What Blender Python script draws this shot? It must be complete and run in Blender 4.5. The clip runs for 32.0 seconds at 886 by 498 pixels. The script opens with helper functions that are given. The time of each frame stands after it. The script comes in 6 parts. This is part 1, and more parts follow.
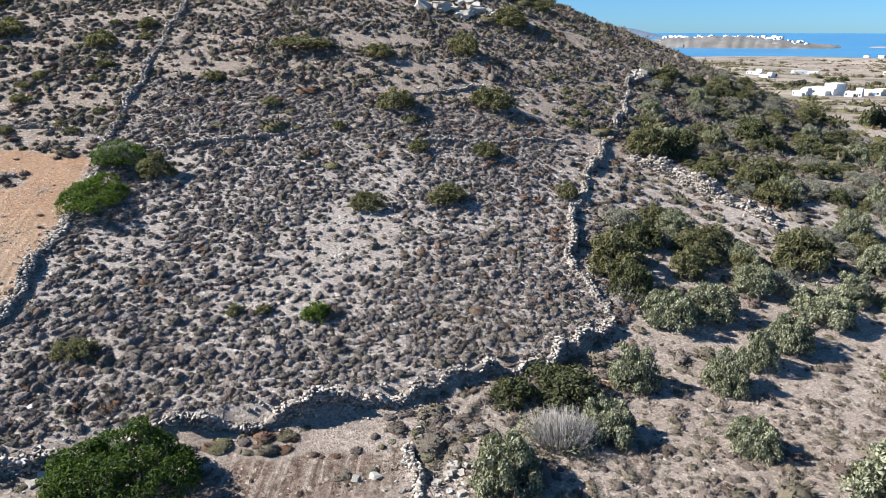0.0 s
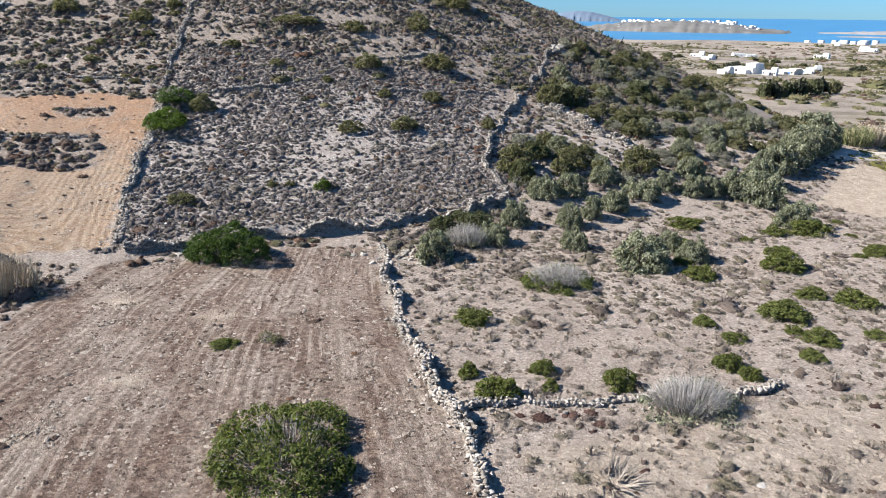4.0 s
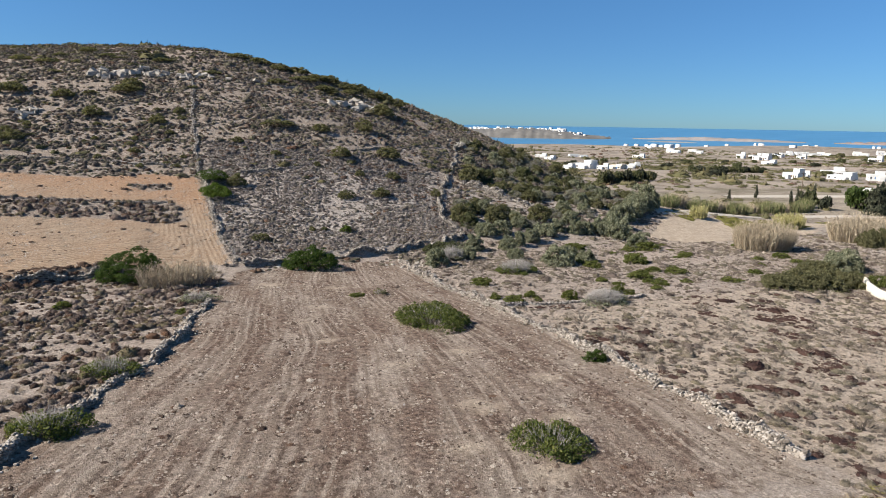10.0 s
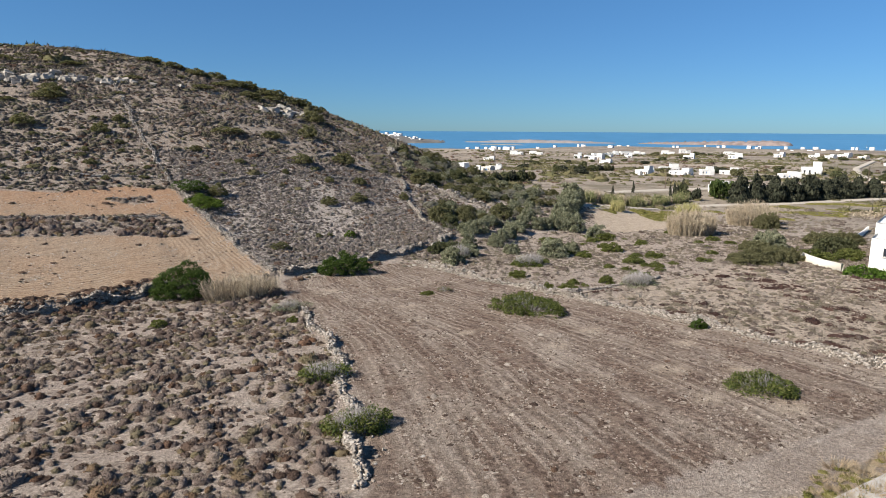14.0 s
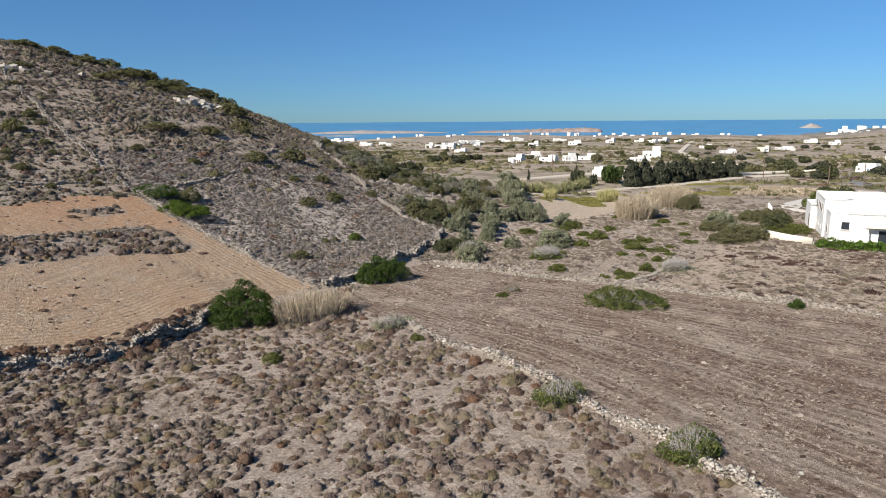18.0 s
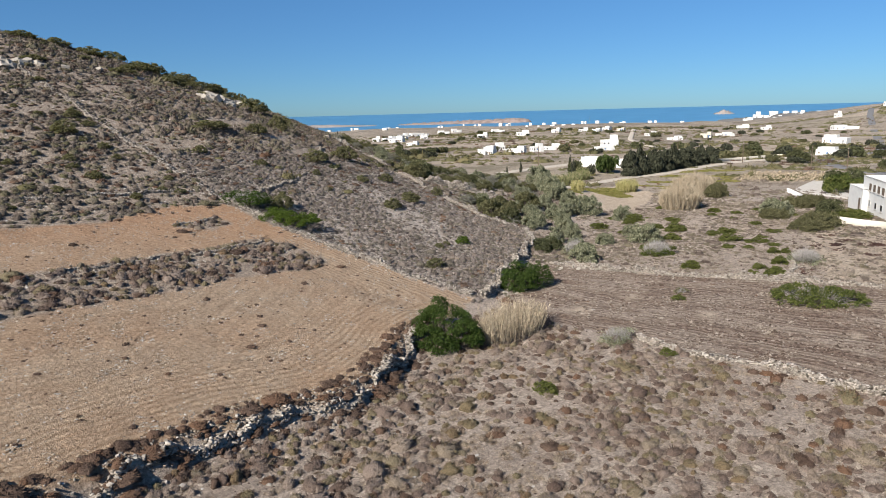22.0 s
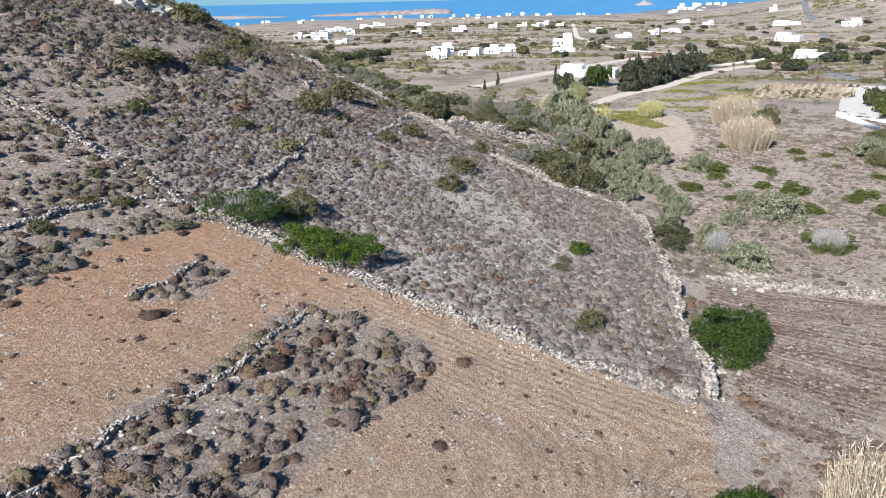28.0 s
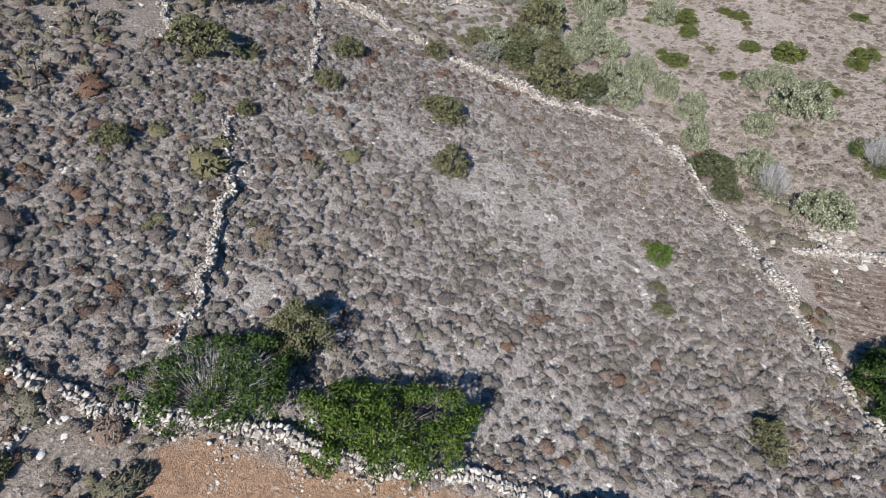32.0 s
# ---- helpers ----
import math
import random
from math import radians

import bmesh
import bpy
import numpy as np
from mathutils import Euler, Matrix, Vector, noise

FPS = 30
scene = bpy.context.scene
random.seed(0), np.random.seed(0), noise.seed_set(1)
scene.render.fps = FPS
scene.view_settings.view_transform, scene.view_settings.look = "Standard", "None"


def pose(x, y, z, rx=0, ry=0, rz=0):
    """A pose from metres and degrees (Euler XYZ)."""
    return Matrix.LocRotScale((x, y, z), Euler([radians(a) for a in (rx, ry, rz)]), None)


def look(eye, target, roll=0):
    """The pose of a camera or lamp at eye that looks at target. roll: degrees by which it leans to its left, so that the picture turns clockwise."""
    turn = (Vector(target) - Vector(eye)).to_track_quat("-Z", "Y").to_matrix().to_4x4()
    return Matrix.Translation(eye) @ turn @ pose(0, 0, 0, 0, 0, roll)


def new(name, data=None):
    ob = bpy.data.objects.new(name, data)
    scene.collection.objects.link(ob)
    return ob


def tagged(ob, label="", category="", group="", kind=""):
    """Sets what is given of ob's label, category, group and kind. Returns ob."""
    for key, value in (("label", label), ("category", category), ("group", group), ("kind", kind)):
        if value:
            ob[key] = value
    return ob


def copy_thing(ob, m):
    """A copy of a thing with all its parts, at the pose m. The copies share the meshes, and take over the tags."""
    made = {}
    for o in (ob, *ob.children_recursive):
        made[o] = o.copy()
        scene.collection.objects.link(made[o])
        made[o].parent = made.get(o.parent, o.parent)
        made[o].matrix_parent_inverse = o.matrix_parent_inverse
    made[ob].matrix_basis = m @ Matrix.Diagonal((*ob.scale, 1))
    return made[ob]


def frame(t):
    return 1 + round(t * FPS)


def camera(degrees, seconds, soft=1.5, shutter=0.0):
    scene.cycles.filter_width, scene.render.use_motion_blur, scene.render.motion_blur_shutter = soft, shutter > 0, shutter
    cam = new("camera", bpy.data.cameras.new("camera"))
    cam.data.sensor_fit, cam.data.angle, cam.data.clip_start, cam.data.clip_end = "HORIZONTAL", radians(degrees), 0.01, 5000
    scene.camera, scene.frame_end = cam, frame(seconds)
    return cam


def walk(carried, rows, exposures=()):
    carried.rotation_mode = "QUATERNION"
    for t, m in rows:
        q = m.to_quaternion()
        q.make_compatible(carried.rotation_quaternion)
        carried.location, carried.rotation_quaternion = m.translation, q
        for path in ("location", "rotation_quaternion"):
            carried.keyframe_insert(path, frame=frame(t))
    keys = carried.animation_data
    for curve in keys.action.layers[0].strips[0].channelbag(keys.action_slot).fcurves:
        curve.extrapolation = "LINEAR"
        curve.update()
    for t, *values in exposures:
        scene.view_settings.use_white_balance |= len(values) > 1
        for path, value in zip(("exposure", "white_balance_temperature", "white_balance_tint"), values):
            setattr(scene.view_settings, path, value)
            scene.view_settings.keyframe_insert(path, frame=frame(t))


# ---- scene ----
cam = camera(68.3, 32.0, soft=0.5)
METRES, EYE, TILT, LEAN, TURN = 200.0, 0.0, -18.5, 0.0, 0.0
ROWS = [
    (0.0, 0.0, 0.0, 0.0, 0.0, 0.0, -0.0),
    (0.5, -0.0011, -0.0148, -0.0051, -0.97, 1.2, 0.29),
    (1.0, -0.0014, -0.0302, -0.0105, -1.63, 1.86, 0.47),
    (1.5, -0.0011, -0.0454, -0.0156, -2.1, 1.65, 0.57),
    (2.0, -0.0002, -0.0608, -0.0209, -2.38, 0.53, 0.56),
    (2.5, 0.0002, -0.0755, -0.0259, -2.63, -2.22, 0.49),
    (3.0, 0.001, -0.0907, -0.0309, -2.84, -1.59, 0.46),
    (3.5, 0.0021, -0.1063, -0.0361, -2.94, -1.57, 0.44),
    (4.0, 0.0032, -0.1216, -0.0413, -3.04, -1.42, 0.41),
    (4.5, 0.0036, -0.1372, -0.0466, -3.23, -1.3, 0.31),
    (6.5, -0.0194, -0.1898, -0.0649, -6.69, -1.03, 1.17),
    (7.0, -0.0294, -0.2015, -0.069, -7.91, -0.77, 1.54),
    (7.5, -0.0402, -0.2129, -0.073, -9.15, -0.28, 1.93),
    (8.0, -0.0512, -0.2248, -0.0771, -10.32, 2.09, 2.29),
    (8.5, -0.0615, -0.2367, -0.0813, -11.46, 5.72, 2.75),
    (9.0, -0.0715, -0.2486, -0.0857, -12.58, 6.49, 3.13),
    (9.5, -0.0822, -0.2582, -0.0893, -13.76, 6.69, 3.56),
    (10.0, -0.0948, -0.264, -0.0916, -15.14, 6.85, 4.05),
    (10.5, -0.1082, -0.2663, -0.0925, -16.58, 6.88, 4.64),
    (11.0, -0.1224, -0.2663, -0.0928, -18.19, 6.88, 5.2),
    (11.5, -0.1375, -0.2647, -0.0924, -19.91, 6.8, 5.78),
    (12.0, -0.1527, -0.262, -0.0916, -21.69, 6.68, 6.42),
    (12.5, -0.1679, -0.2583, -0.0905, -23.49, 6.5, 7.04),
    (13.0, -0.1829, -0.2534, -0.0886, -25.31, 6.23, 7.69),
    (13.5, -0.1975, -0.2471, -0.0867, -27.16, 5.99, 8.29),
    (14.0, -0.2122, -0.2401, -0.0844, -29.1, 5.69, 8.9),
    (14.5, -0.2266, -0.2324, -0.0818, -31.03, 5.36, 9.54),
    (16.5, -0.2771, -0.1932, -0.0686, -38.71, 3.68, 12.09),
    (17.0, -0.2849, -0.1807, -0.0641, -40.41, 3.17, 12.55),
    (17.5, -0.2907, -0.1673, -0.0594, -42.06, 2.64, 13.0),
    (18.0, -0.2951, -0.1533, -0.0544, -43.67, 2.07, 13.45),
    (18.5, -0.2992, -0.1392, -0.0492, -45.3, 1.58, 13.89),
    (19.0, -0.3048, -0.1263, -0.0446, -46.21, 1.24, 14.24),
    (19.5, -0.3118, -0.1141, -0.0401, -45.38, 1.37, 14.2),
    (20.0, -0.3197, -0.1027, -0.036, -44.64, 1.51, 14.19),
    (20.5, -0.3282, -0.0913, -0.0317, -44.72, 1.45, 14.34),
    (21.0, -0.3367, -0.0798, -0.0275, -45.99, 1.08, 14.77),
    (21.5, -0.3445, -0.0676, -0.0232, -48.06, 0.45, 15.36),
    (22.0, -0.35, -0.0544, -0.0187, -50.13, -0.21, 15.89),
    (22.5, -0.3523, -0.0408, -0.0142, -52.03, -0.89, 16.33),
    (23.0, -0.3513, -0.0275, -0.0099, -53.69, -1.58, 16.64),
    (23.5, -0.3474, -0.0151, -0.0054, -55.06, -2.3, 16.88),
    (24.0, -0.3413, -0.0032, -0.0003, -56.31, -3.17, 17.08),
    (24.5, -0.3337, 0.0081, 0.0052, -57.33, -4.12, 17.24),
    (26.5, -0.2954, 0.0536, 0.0232, -60.92, -7.94, 17.58),
    (27.0, -0.287, 0.0638, 0.0295, -60.2, -8.89, 17.45),
    (27.5, -0.2785, 0.0751, 0.0372, -58.92, -9.95, 17.22),
    (28.0, -0.2704, 0.0865, 0.0455, -57.61, -11.28, 16.97),
    (28.5, -0.2621, 0.0978, 0.0537, -56.61, -12.91, 16.8),
    (29.0, -0.2535, 0.1094, 0.0623, -55.99, -14.99, 16.63),
    (29.5, -0.2445, 0.1203, 0.0703, -57.5, -17.8, 16.83),
    (30.0, -0.2352, 0.131, 0.0789, -60.46, -20.93, 17.26),
    (30.5, -0.2255, 0.141, 0.0878, -63.53, -24.56, 17.73),
    (31.0, -0.2149, 0.1511, 0.0963, -66.83, -28.33, 18.12),
    (31.5, -0.2034, 0.1615, 0.103, -70.47, -32.1, 18.48),
    (32.0, -0.1902, 0.1723, 0.1083, -74.49, -35.96, 18.84),
]
walk(cam, [(t, pose(0, 0, EYE, TILT, LEAN, TURN) @ pose(METRES * x, METRES * y, METRES * z, 90 + pitch, roll, yaw)) for t, x, y, z, yaw, pitch, roll in ROWS],
     exposures=[(0, 1.33, 6360, 10), (2, 1.32, 6360, 10), (4, 1.29, 6360, 10), (7, 1.1, 6240, 10), (8, 1.2, 6240, 10), (9, 0.89, 6700, 10), (10, 0.88, 6850, 10), (13, 0.81, 6850, 10), (19, 0.74, 6850, 10), (24, 0.74, 6850, 10), (27, 0.97, 6390, 10), (28.5, 1.09, 6090, 10), (30, 1.04, 6090, 10), (32, 0.97, 6090, 10)])

# ---- world, sun ----
SUN_TO = Vector((-0.95, 0.07, 0.73)).normalized()   # from the ground towards the sun
world = bpy.data.worlds.new("sky")
scene.world = world
world.use_nodes = True
wn, wl = world.node_tree.nodes, world.node_tree.links
sky = wn.new("ShaderNodeTexSky")
sky.sky_type = "NISHITA"
sky.sun_disc = False
sky.sun_elevation = math.asin(SUN_TO.z)
sky.sun_rotation = math.atan2(SUN_TO.x, SUN_TO.y)
sky.altitude, sky.air_density, sky.dust_density, sky.ozone_density = 0, 0.65, 0.1, 2.5
blue = wn.new("ShaderNodeMix")
blue.data_type, blue.blend_type = "RGBA", "MULTIPLY"
blue.inputs[0].default_value = 1.0
blue.inputs[7].default_value = (0.515, 0.94, 1.17, 1)
wl.new(sky.outputs[0], blue.inputs[6])
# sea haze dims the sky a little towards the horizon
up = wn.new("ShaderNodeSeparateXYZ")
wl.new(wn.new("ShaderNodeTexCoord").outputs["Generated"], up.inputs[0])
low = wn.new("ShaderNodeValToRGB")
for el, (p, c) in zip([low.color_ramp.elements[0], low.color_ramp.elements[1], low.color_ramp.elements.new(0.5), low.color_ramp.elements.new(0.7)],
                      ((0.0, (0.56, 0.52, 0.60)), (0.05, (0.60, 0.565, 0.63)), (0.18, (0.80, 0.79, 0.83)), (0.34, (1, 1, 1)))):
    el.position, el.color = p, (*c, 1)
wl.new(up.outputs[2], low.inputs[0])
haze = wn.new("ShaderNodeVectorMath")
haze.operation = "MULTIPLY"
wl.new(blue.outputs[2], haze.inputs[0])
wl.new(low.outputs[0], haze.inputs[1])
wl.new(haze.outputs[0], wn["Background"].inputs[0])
wn["Background"].inputs[1].default_value = 0.071
sun = new("sun", bpy.data.lights.new("sun", "SUN"))
sun.data.energy, sun.data.angle, sun.data.color = 5.0, radians(0.6), (1.0, 0.955, 0.895)
sun.matrix_world = look((0, 0, 200), Vector((0, 0, 200)) - SUN_TO)

# ---- materials ----
def shader(name, rough=0.85, spec=0.2, metal=0.0):
    m = bpy.data.materials.new(name)
    m.use_nodes = True
    b = m.node_tree.nodes["Principled BSDF"]
    b.inputs["Roughness"].default_value = rough
    b.inputs["Specular IOR Level"].default_value = spec
    b.inputs["Metallic"].default_value = metal
    return m, m.node_tree.nodes, m.node_tree.links, b


def ramp(nodes, links, src, stops):
    r = nodes.new("ShaderNodeValToRGB")
    e = r.color_ramp.elements
    while len(e) < len(stops):
        e.new(0.5)
    for el, (p, c) in zip(e, stops):
        el.position, el.color = p, (*c, 1)
    links.new(src, r.inputs[0])
    return r.outputs[0]


def noise_tex(nodes, links, scale, detail=5, rough=0.6, coords=None, stretch=None, twist=0.0):
    n = nodes.new("ShaderNodeTexNoise")
    n.inputs["Scale"].default_value, n.inputs["Detail"].default_value, n.inputs["Roughness"].default_value = scale, detail, rough
    if coords is None:
        coords = nodes.new("ShaderNodeTexCoord").outputs["Object"]
    if stretch:
        mp = nodes.new("ShaderNodeMapping")
        mp.inputs["Scale"].default_value = stretch
        mp.inputs["Rotation"].default_value = (0, 0, radians(twist))
        links.new(coords, mp.inputs["Vector"])
        coords = mp.outputs[0]
    links.new(coords, n.inputs["Vector"])
    return n.outputs["Fac"]


def mix(nodes, links, fac, a, b, mode="MIX"):
    x = nodes.new("ShaderNodeMix")
    x.data_type, x.blend_type = "RGBA", mode
    for src, slot in ((fac, 0), (a, 6), (b, 7)):
        if isinstance(src, (int, float)):
            x.inputs[slot].default_value = src
        elif isinstance(src, tuple):
            x.inputs[slot].default_value = (*src, 1)
        else:
            links.new(src, x.inputs[slot])
    return x.outputs[2]


def bump(nodes, links, b, src, strength, dist):
    k = nodes.new("ShaderNodeBump")
    k.inputs["Strength"].default_value, k.inputs["Distance"].default_value = strength, dist
    links.new(src, k.inputs["Height"])
    links.new(k.outputs[0], b.inputs["Normal"])


def island_mat(name, stops, rough=0.9, grain=6.0, trans=0.0):
    """Plant colours: varied from piece to piece and by a fine grain."""
    m, n, l, b = shader(name, rough, 0.12)
    g = n.new("ShaderNodeNewGeometry")
    c = ramp(n, l, g.outputs["Random Per Island"], stops)
    f = noise_tex(n, l, grain, 3)
    c = mix(n, l, 0.55, c, ramp(n, l, f, [(0.25, (0.3, 0.3, 0.3)), (0.75, (1.25, 1.25, 1.25))]), "MULTIPLY")
    l.new(c, b.inputs["Base Color"])
    if trans:
        # thin leaves let some light through
        t = n.new("ShaderNodeBsdfTranslucent")
        l.new(mix(n, l, 1.0, c, (1.25, 1.3, 0.8), "MULTIPLY"), t.inputs["Color"])
        k = n.new("ShaderNodeMixShader")
        k.inputs[0].default_value = trans
        l.new(b.outputs[0], k.inputs[1])
        l.new(t.outputs[0], k.inputs[2])
        l.new(k.outputs[0], n["Material Output"].inputs["Surface"])
    return m


def cushion_mat(name, stops):
    """Dry cushions and tufts: one tone for each plant, a little play from twig to twig."""
    m, n, l, b = shader(name, 0.95, 0.08)
    a = n.new("ShaderNodeAttribute")
    a.attribute_name = "tone"
    g = n.new("ShaderNodeNewGeometry")
    s = n.new("ShaderNodeMath")
    s.operation, s.inputs[1].default_value = "MULTIPLY_ADD", 0.22
    l.new(g.outputs["Random Per Island"], s.inputs[0])
    l.new(a.outputs["Fac"], s.inputs[2])
    c = ramp(n, l, s.outputs[0], stops)
    f = noise_tex(n, l, 15, 3, 0.7)
    c = mix(n, l, 0.8, c, ramp(n, l, f, [(0.3, (0.3, 0.29, 0.28)), (0.7, (1.25, 1.22, 1.19))]), "MULTIPLY")
    l.new(c, b.inputs["Base Color"])
    bump(n, l, b, f, 1.0, 0.12)
    return m


def stone_mat(name, stops):
    m, n, l, b = shader(name, 0.92, 0.15)
    o = n.new("ShaderNodeObjectInfo")
    g = n.new("ShaderNodeNewGeometry")
    s = n.new("ShaderNodeMath")
    s.operation = "ADD"
    l.new(o.outputs["Random"], s.inputs[0])
    l.new(g.outputs["Random Per Island"], s.inputs[1])
    fr = n.new("ShaderNodeMath")
    fr.operation = "FRACT"
    l.new(s.outputs[0], fr.inputs[0])
    c = ramp(n, l, fr.outputs[0], stops)
    f = noise_tex(n, l, 9, 6, 0.7)
    c = mix(n, l, 0.7, c, ramp(n, l, f, [(0.3, (0.42, 0.40, 0.38)), (0.55, (0.86, 0.85, 0.84)), (0.8, (1.1, 1.07, 1.02))]), "MULTIPLY")
    l.new(c, b.inputs["Base Color"])
    bump(n, l, b, f, 0.6, 0.05)
    return m


STONE = stone_mat("field_stone", [(0.0, (0.17, 0.145, 0.122)), (0.3, (0.30, 0.267, 0.23)), (0.65, (0.40, 0.362, 0.318)), (0.9, (0.53, 0.485, 0.435)), (1.0, (0.29, 0.235, 0.188))])
RUBBLE = stone_mat("wall_rubble", [(0.0, (0.26, 0.225, 0.19)), (1.0, (0.38, 0.34, 0.29))])
ROCK = stone_mat("outcrop_rock", [(0.0, (0.36, 0.33, 0.29)), (1.0, (0.50, 0.46, 0.40))])
PEBBLE = stone_mat("loose_stones", [(0.0, (0.30, 0.27, 0.23)), (0.6, (0.44, 0.41, 0.37)), (1.0, (0.58, 0.55, 0.51))])
SHRUB = cushion_mat("grey_scrub", [(0.0, (0.085, 0.07, 0.062)), (0.25, (0.20, 0.173, 0.158)), (0.45, (0.165, 0.148, 0.115)), (0.62, (0.31, 0.272, 0.248)), (0.85, (0.23, 0.198, 0.18)), (0.95, (0.19, 0.135, 0.103)), (1.0, (0.15, 0.15, 0.085))])
SHRUB_PLOT = cushion_mat("plot_scrub", [(0.0, (0.12, 0.085, 0.07)), (0.35, (0.22, 0.172, 0.146)), (0.6, (0.30, 0.245, 0.208)), (0.8, (0.19, 0.163, 0.10)), (1.0, (0.22, 0.14, 0.09))])
SHRUB_HIGH = cushion_mat("hilltop_scrub", [(0.0, (0.11, 0.09, 0.074)), (0.4, (0.21, 0.177, 0.152)), (0.65, (0.155, 0.145, 0.085)), (0.85, (0.26, 0.225, 0.195)), (1.0, (0.19, 0.125, 0.088))])
STRAW_BROWN = cushion_mat("brown_grass", [(0.0, (0.22, 0.165, 0.12)), (0.5, (0.36, 0.285, 0.215)), (1.0, (0.46, 0.38, 0.295))])
SHRUB_MEADOW = cushion_mat("meadow_scrub", [(0.0, (0.11, 0.083, 0.07)), (0.4, (0.22, 0.183, 0.157)), (0.7, (0.185, 0.163, 0.112)), (1.0, (0.31, 0.257, 0.208))])
STRAW_GREY = cushion_mat("grey_stubble", [(0.0, (0.20, 0.165, 0.13)), (0.5, (0.36, 0.31, 0.26)), (1.0, (0.50, 0.44, 0.37))])
SHRUB_DARK = cushion_mat("dark_scrub", [(0.0, (0.085, 0.058, 0.046)), (0.5, (0.15, 0.105, 0.082)), (1.0, (0.19, 0.112, 0.073))])
SHRUB_MAROON = cushion_mat("maroon_scrub", [(0.0, (0.065, 0.038, 0.033)), (0.5, (0.10, 0.06, 0.05)), (1.0, (0.14, 0.085, 0.068))])
CLOD = cushion_mat("clods_and_straw", [(0.0, (0.07, 0.05, 0.04)), (0.35, (0.16, 0.12, 0.095)), (0.6, (0.34, 0.285, 0.235)), (1.0, (0.58, 0.51, 0.43))])
CLOD_ORANGE = cushion_mat("tan_clods", [(0.0, (0.17, 0.11, 0.07)), (0.3, (0.33, 0.24, 0.165)), (0.6, (0.48, 0.39, 0.29)), (1.0, (0.66, 0.58, 0.48))])
WEED = cushion_mat("yellow_weeds", [(0.0, (0.12, 0.125, 0.035)), (0.5, (0.21, 0.20, 0.06)), (1.0, (0.30, 0.27, 0.11))])
SHRUB_RED = cushion_mat("rust_scrub", [(0.0, (0.13, 0.08, 0.055)), (0.5, (0.20, 0.128, 0.09)), (1.0, (0.19, 0.145, 0.108))])
STRAW = cushion_mat("dry_grass", [(0.0, (0.38, 0.30, 0.20)), (0.5, (0.56, 0.46, 0.33)), (1.0, (0.46, 0.35, 0.225))])
OLIVE_SCRUB = cushion_mat("olive_scrub", [(0.0, (0.09, 0.092, 0.045)), (0.5, (0.14, 0.135, 0.07)), (1.0, (0.19, 0.165, 0.09))])
LENTISK = island_mat("dark_green_leaf", [(0.0, (0.025, 0.045, 0.011)), (0.5, (0.055, 0.09, 0.02)), (1.0, (0.095, 0.14, 0.034))], 0.6, trans=0.4)
LENTISK_DULL = island_mat("holly_green_leaf", [(0.0, (0.055, 0.06, 0.03)), (0.5, (0.10, 0.107, 0.055)), (1.0, (0.155, 0.16, 0.085))], 0.65, trans=0.4)
BRIGHT = island_mat("bright_green_leaf", [(0.0, (0.035, 0.06, 0.01)), (0.5, (0.08, 0.122, 0.02)), (1.0, (0.145, 0.20, 0.04))], 0.6, trans=0.4)
OLIVE = island_mat("grey_green_leaf", [(0.0, (0.085, 0.092, 0.055)), (0.5, (0.195, 0.203, 0.128)), (1.0, (0.40, 0.40, 0.28))], 0.6, trans=0.2)
GREY_LEAF = island_mat("ash_grey_leaf", [(0.0, (0.16, 0.155, 0.125)), (0.5, (0.25, 0.24, 0.20)), (1.0, (0.34, 0.325, 0.285))], 0.7, trans=0.4)
DARK_OLIVE = island_mat("dull_green_leaf", [(0.0, (0.09, 0.088, 0.045)), (0.5, (0.15, 0.145, 0.077)), (1.0, (0.22, 0.205, 0.115))], 0.7, trans=0.4)
FIG = island_mat("yellow_green_leaf", [(0.0, (0.05, 0.07, 0.02)), (0.5, (0.10, 0.125, 0.033)), (1.0, (0.20, 0.205, 0.07))], 0.6, trans=0.4)
MEADOW_LEAF = island_mat("dusty_green_leaf", [(0.0, (0.06, 0.075, 0.02)), (0.5, (0.12, 0.138, 0.038)), (1.0, (0.21, 0.21, 0.075))], 0.65, trans=0.4)
CONIFER = island_mat("conifer_needles", [(0.0, (0.026, 0.030, 0.02)), (0.5, (0.046, 0.051, 0.032)), (1.0, (0.08, 0.082, 0.054))], 0.8)
PINE = island_mat("pine_needles", [(0.0, (0.04, 0.065, 0.02)), (0.5, (0.075, 0.11, 0.032)), (1.0, (0.12, 0.155, 0.055))], 0.7, trans=0.4)
TWIG = island_mat("bare_grey_twigs", [(0.0, (0.20, 0.18, 0.165)), (0.5, (0.36, 0.335, 0.315)), (1.0, (0.50, 0.475, 0.45))])
REED = island_mat("dry_reeds", [(0.0, (0.25, 0.195, 0.135)), (0.5, (0.42, 0.345, 0.245)), (1.0, (0.57, 0.485, 0.36))])
REED_GREEN = island_mat("yellow_reeds", [(0.0, (0.28, 0.27, 0.10)), (0.5, (0.42, 0.385, 0.165)), (1.0, (0.52, 0.46, 0.24))])
REED_MIX = island_mat("green_reeds", [(0.0, (0.10, 0.13, 0.05)), (0.5, (0.19, 0.20, 0.085)), (1.0, (0.36, 0.31, 0.19))])
BRIGHT_HEDGE = island_mat("hedge_leaf", [(0.0, (0.055, 0.10, 0.015)), (0.5, (0.09, 0.155, 0.025)), (1.0, (0.13, 0.20, 0.04))], 0.6, trans=0.4)
BARK = island_mat("bark", [(0.0, (0.12, 0.10, 0.08)), (1.0, (0.20, 0.17, 0.14))])


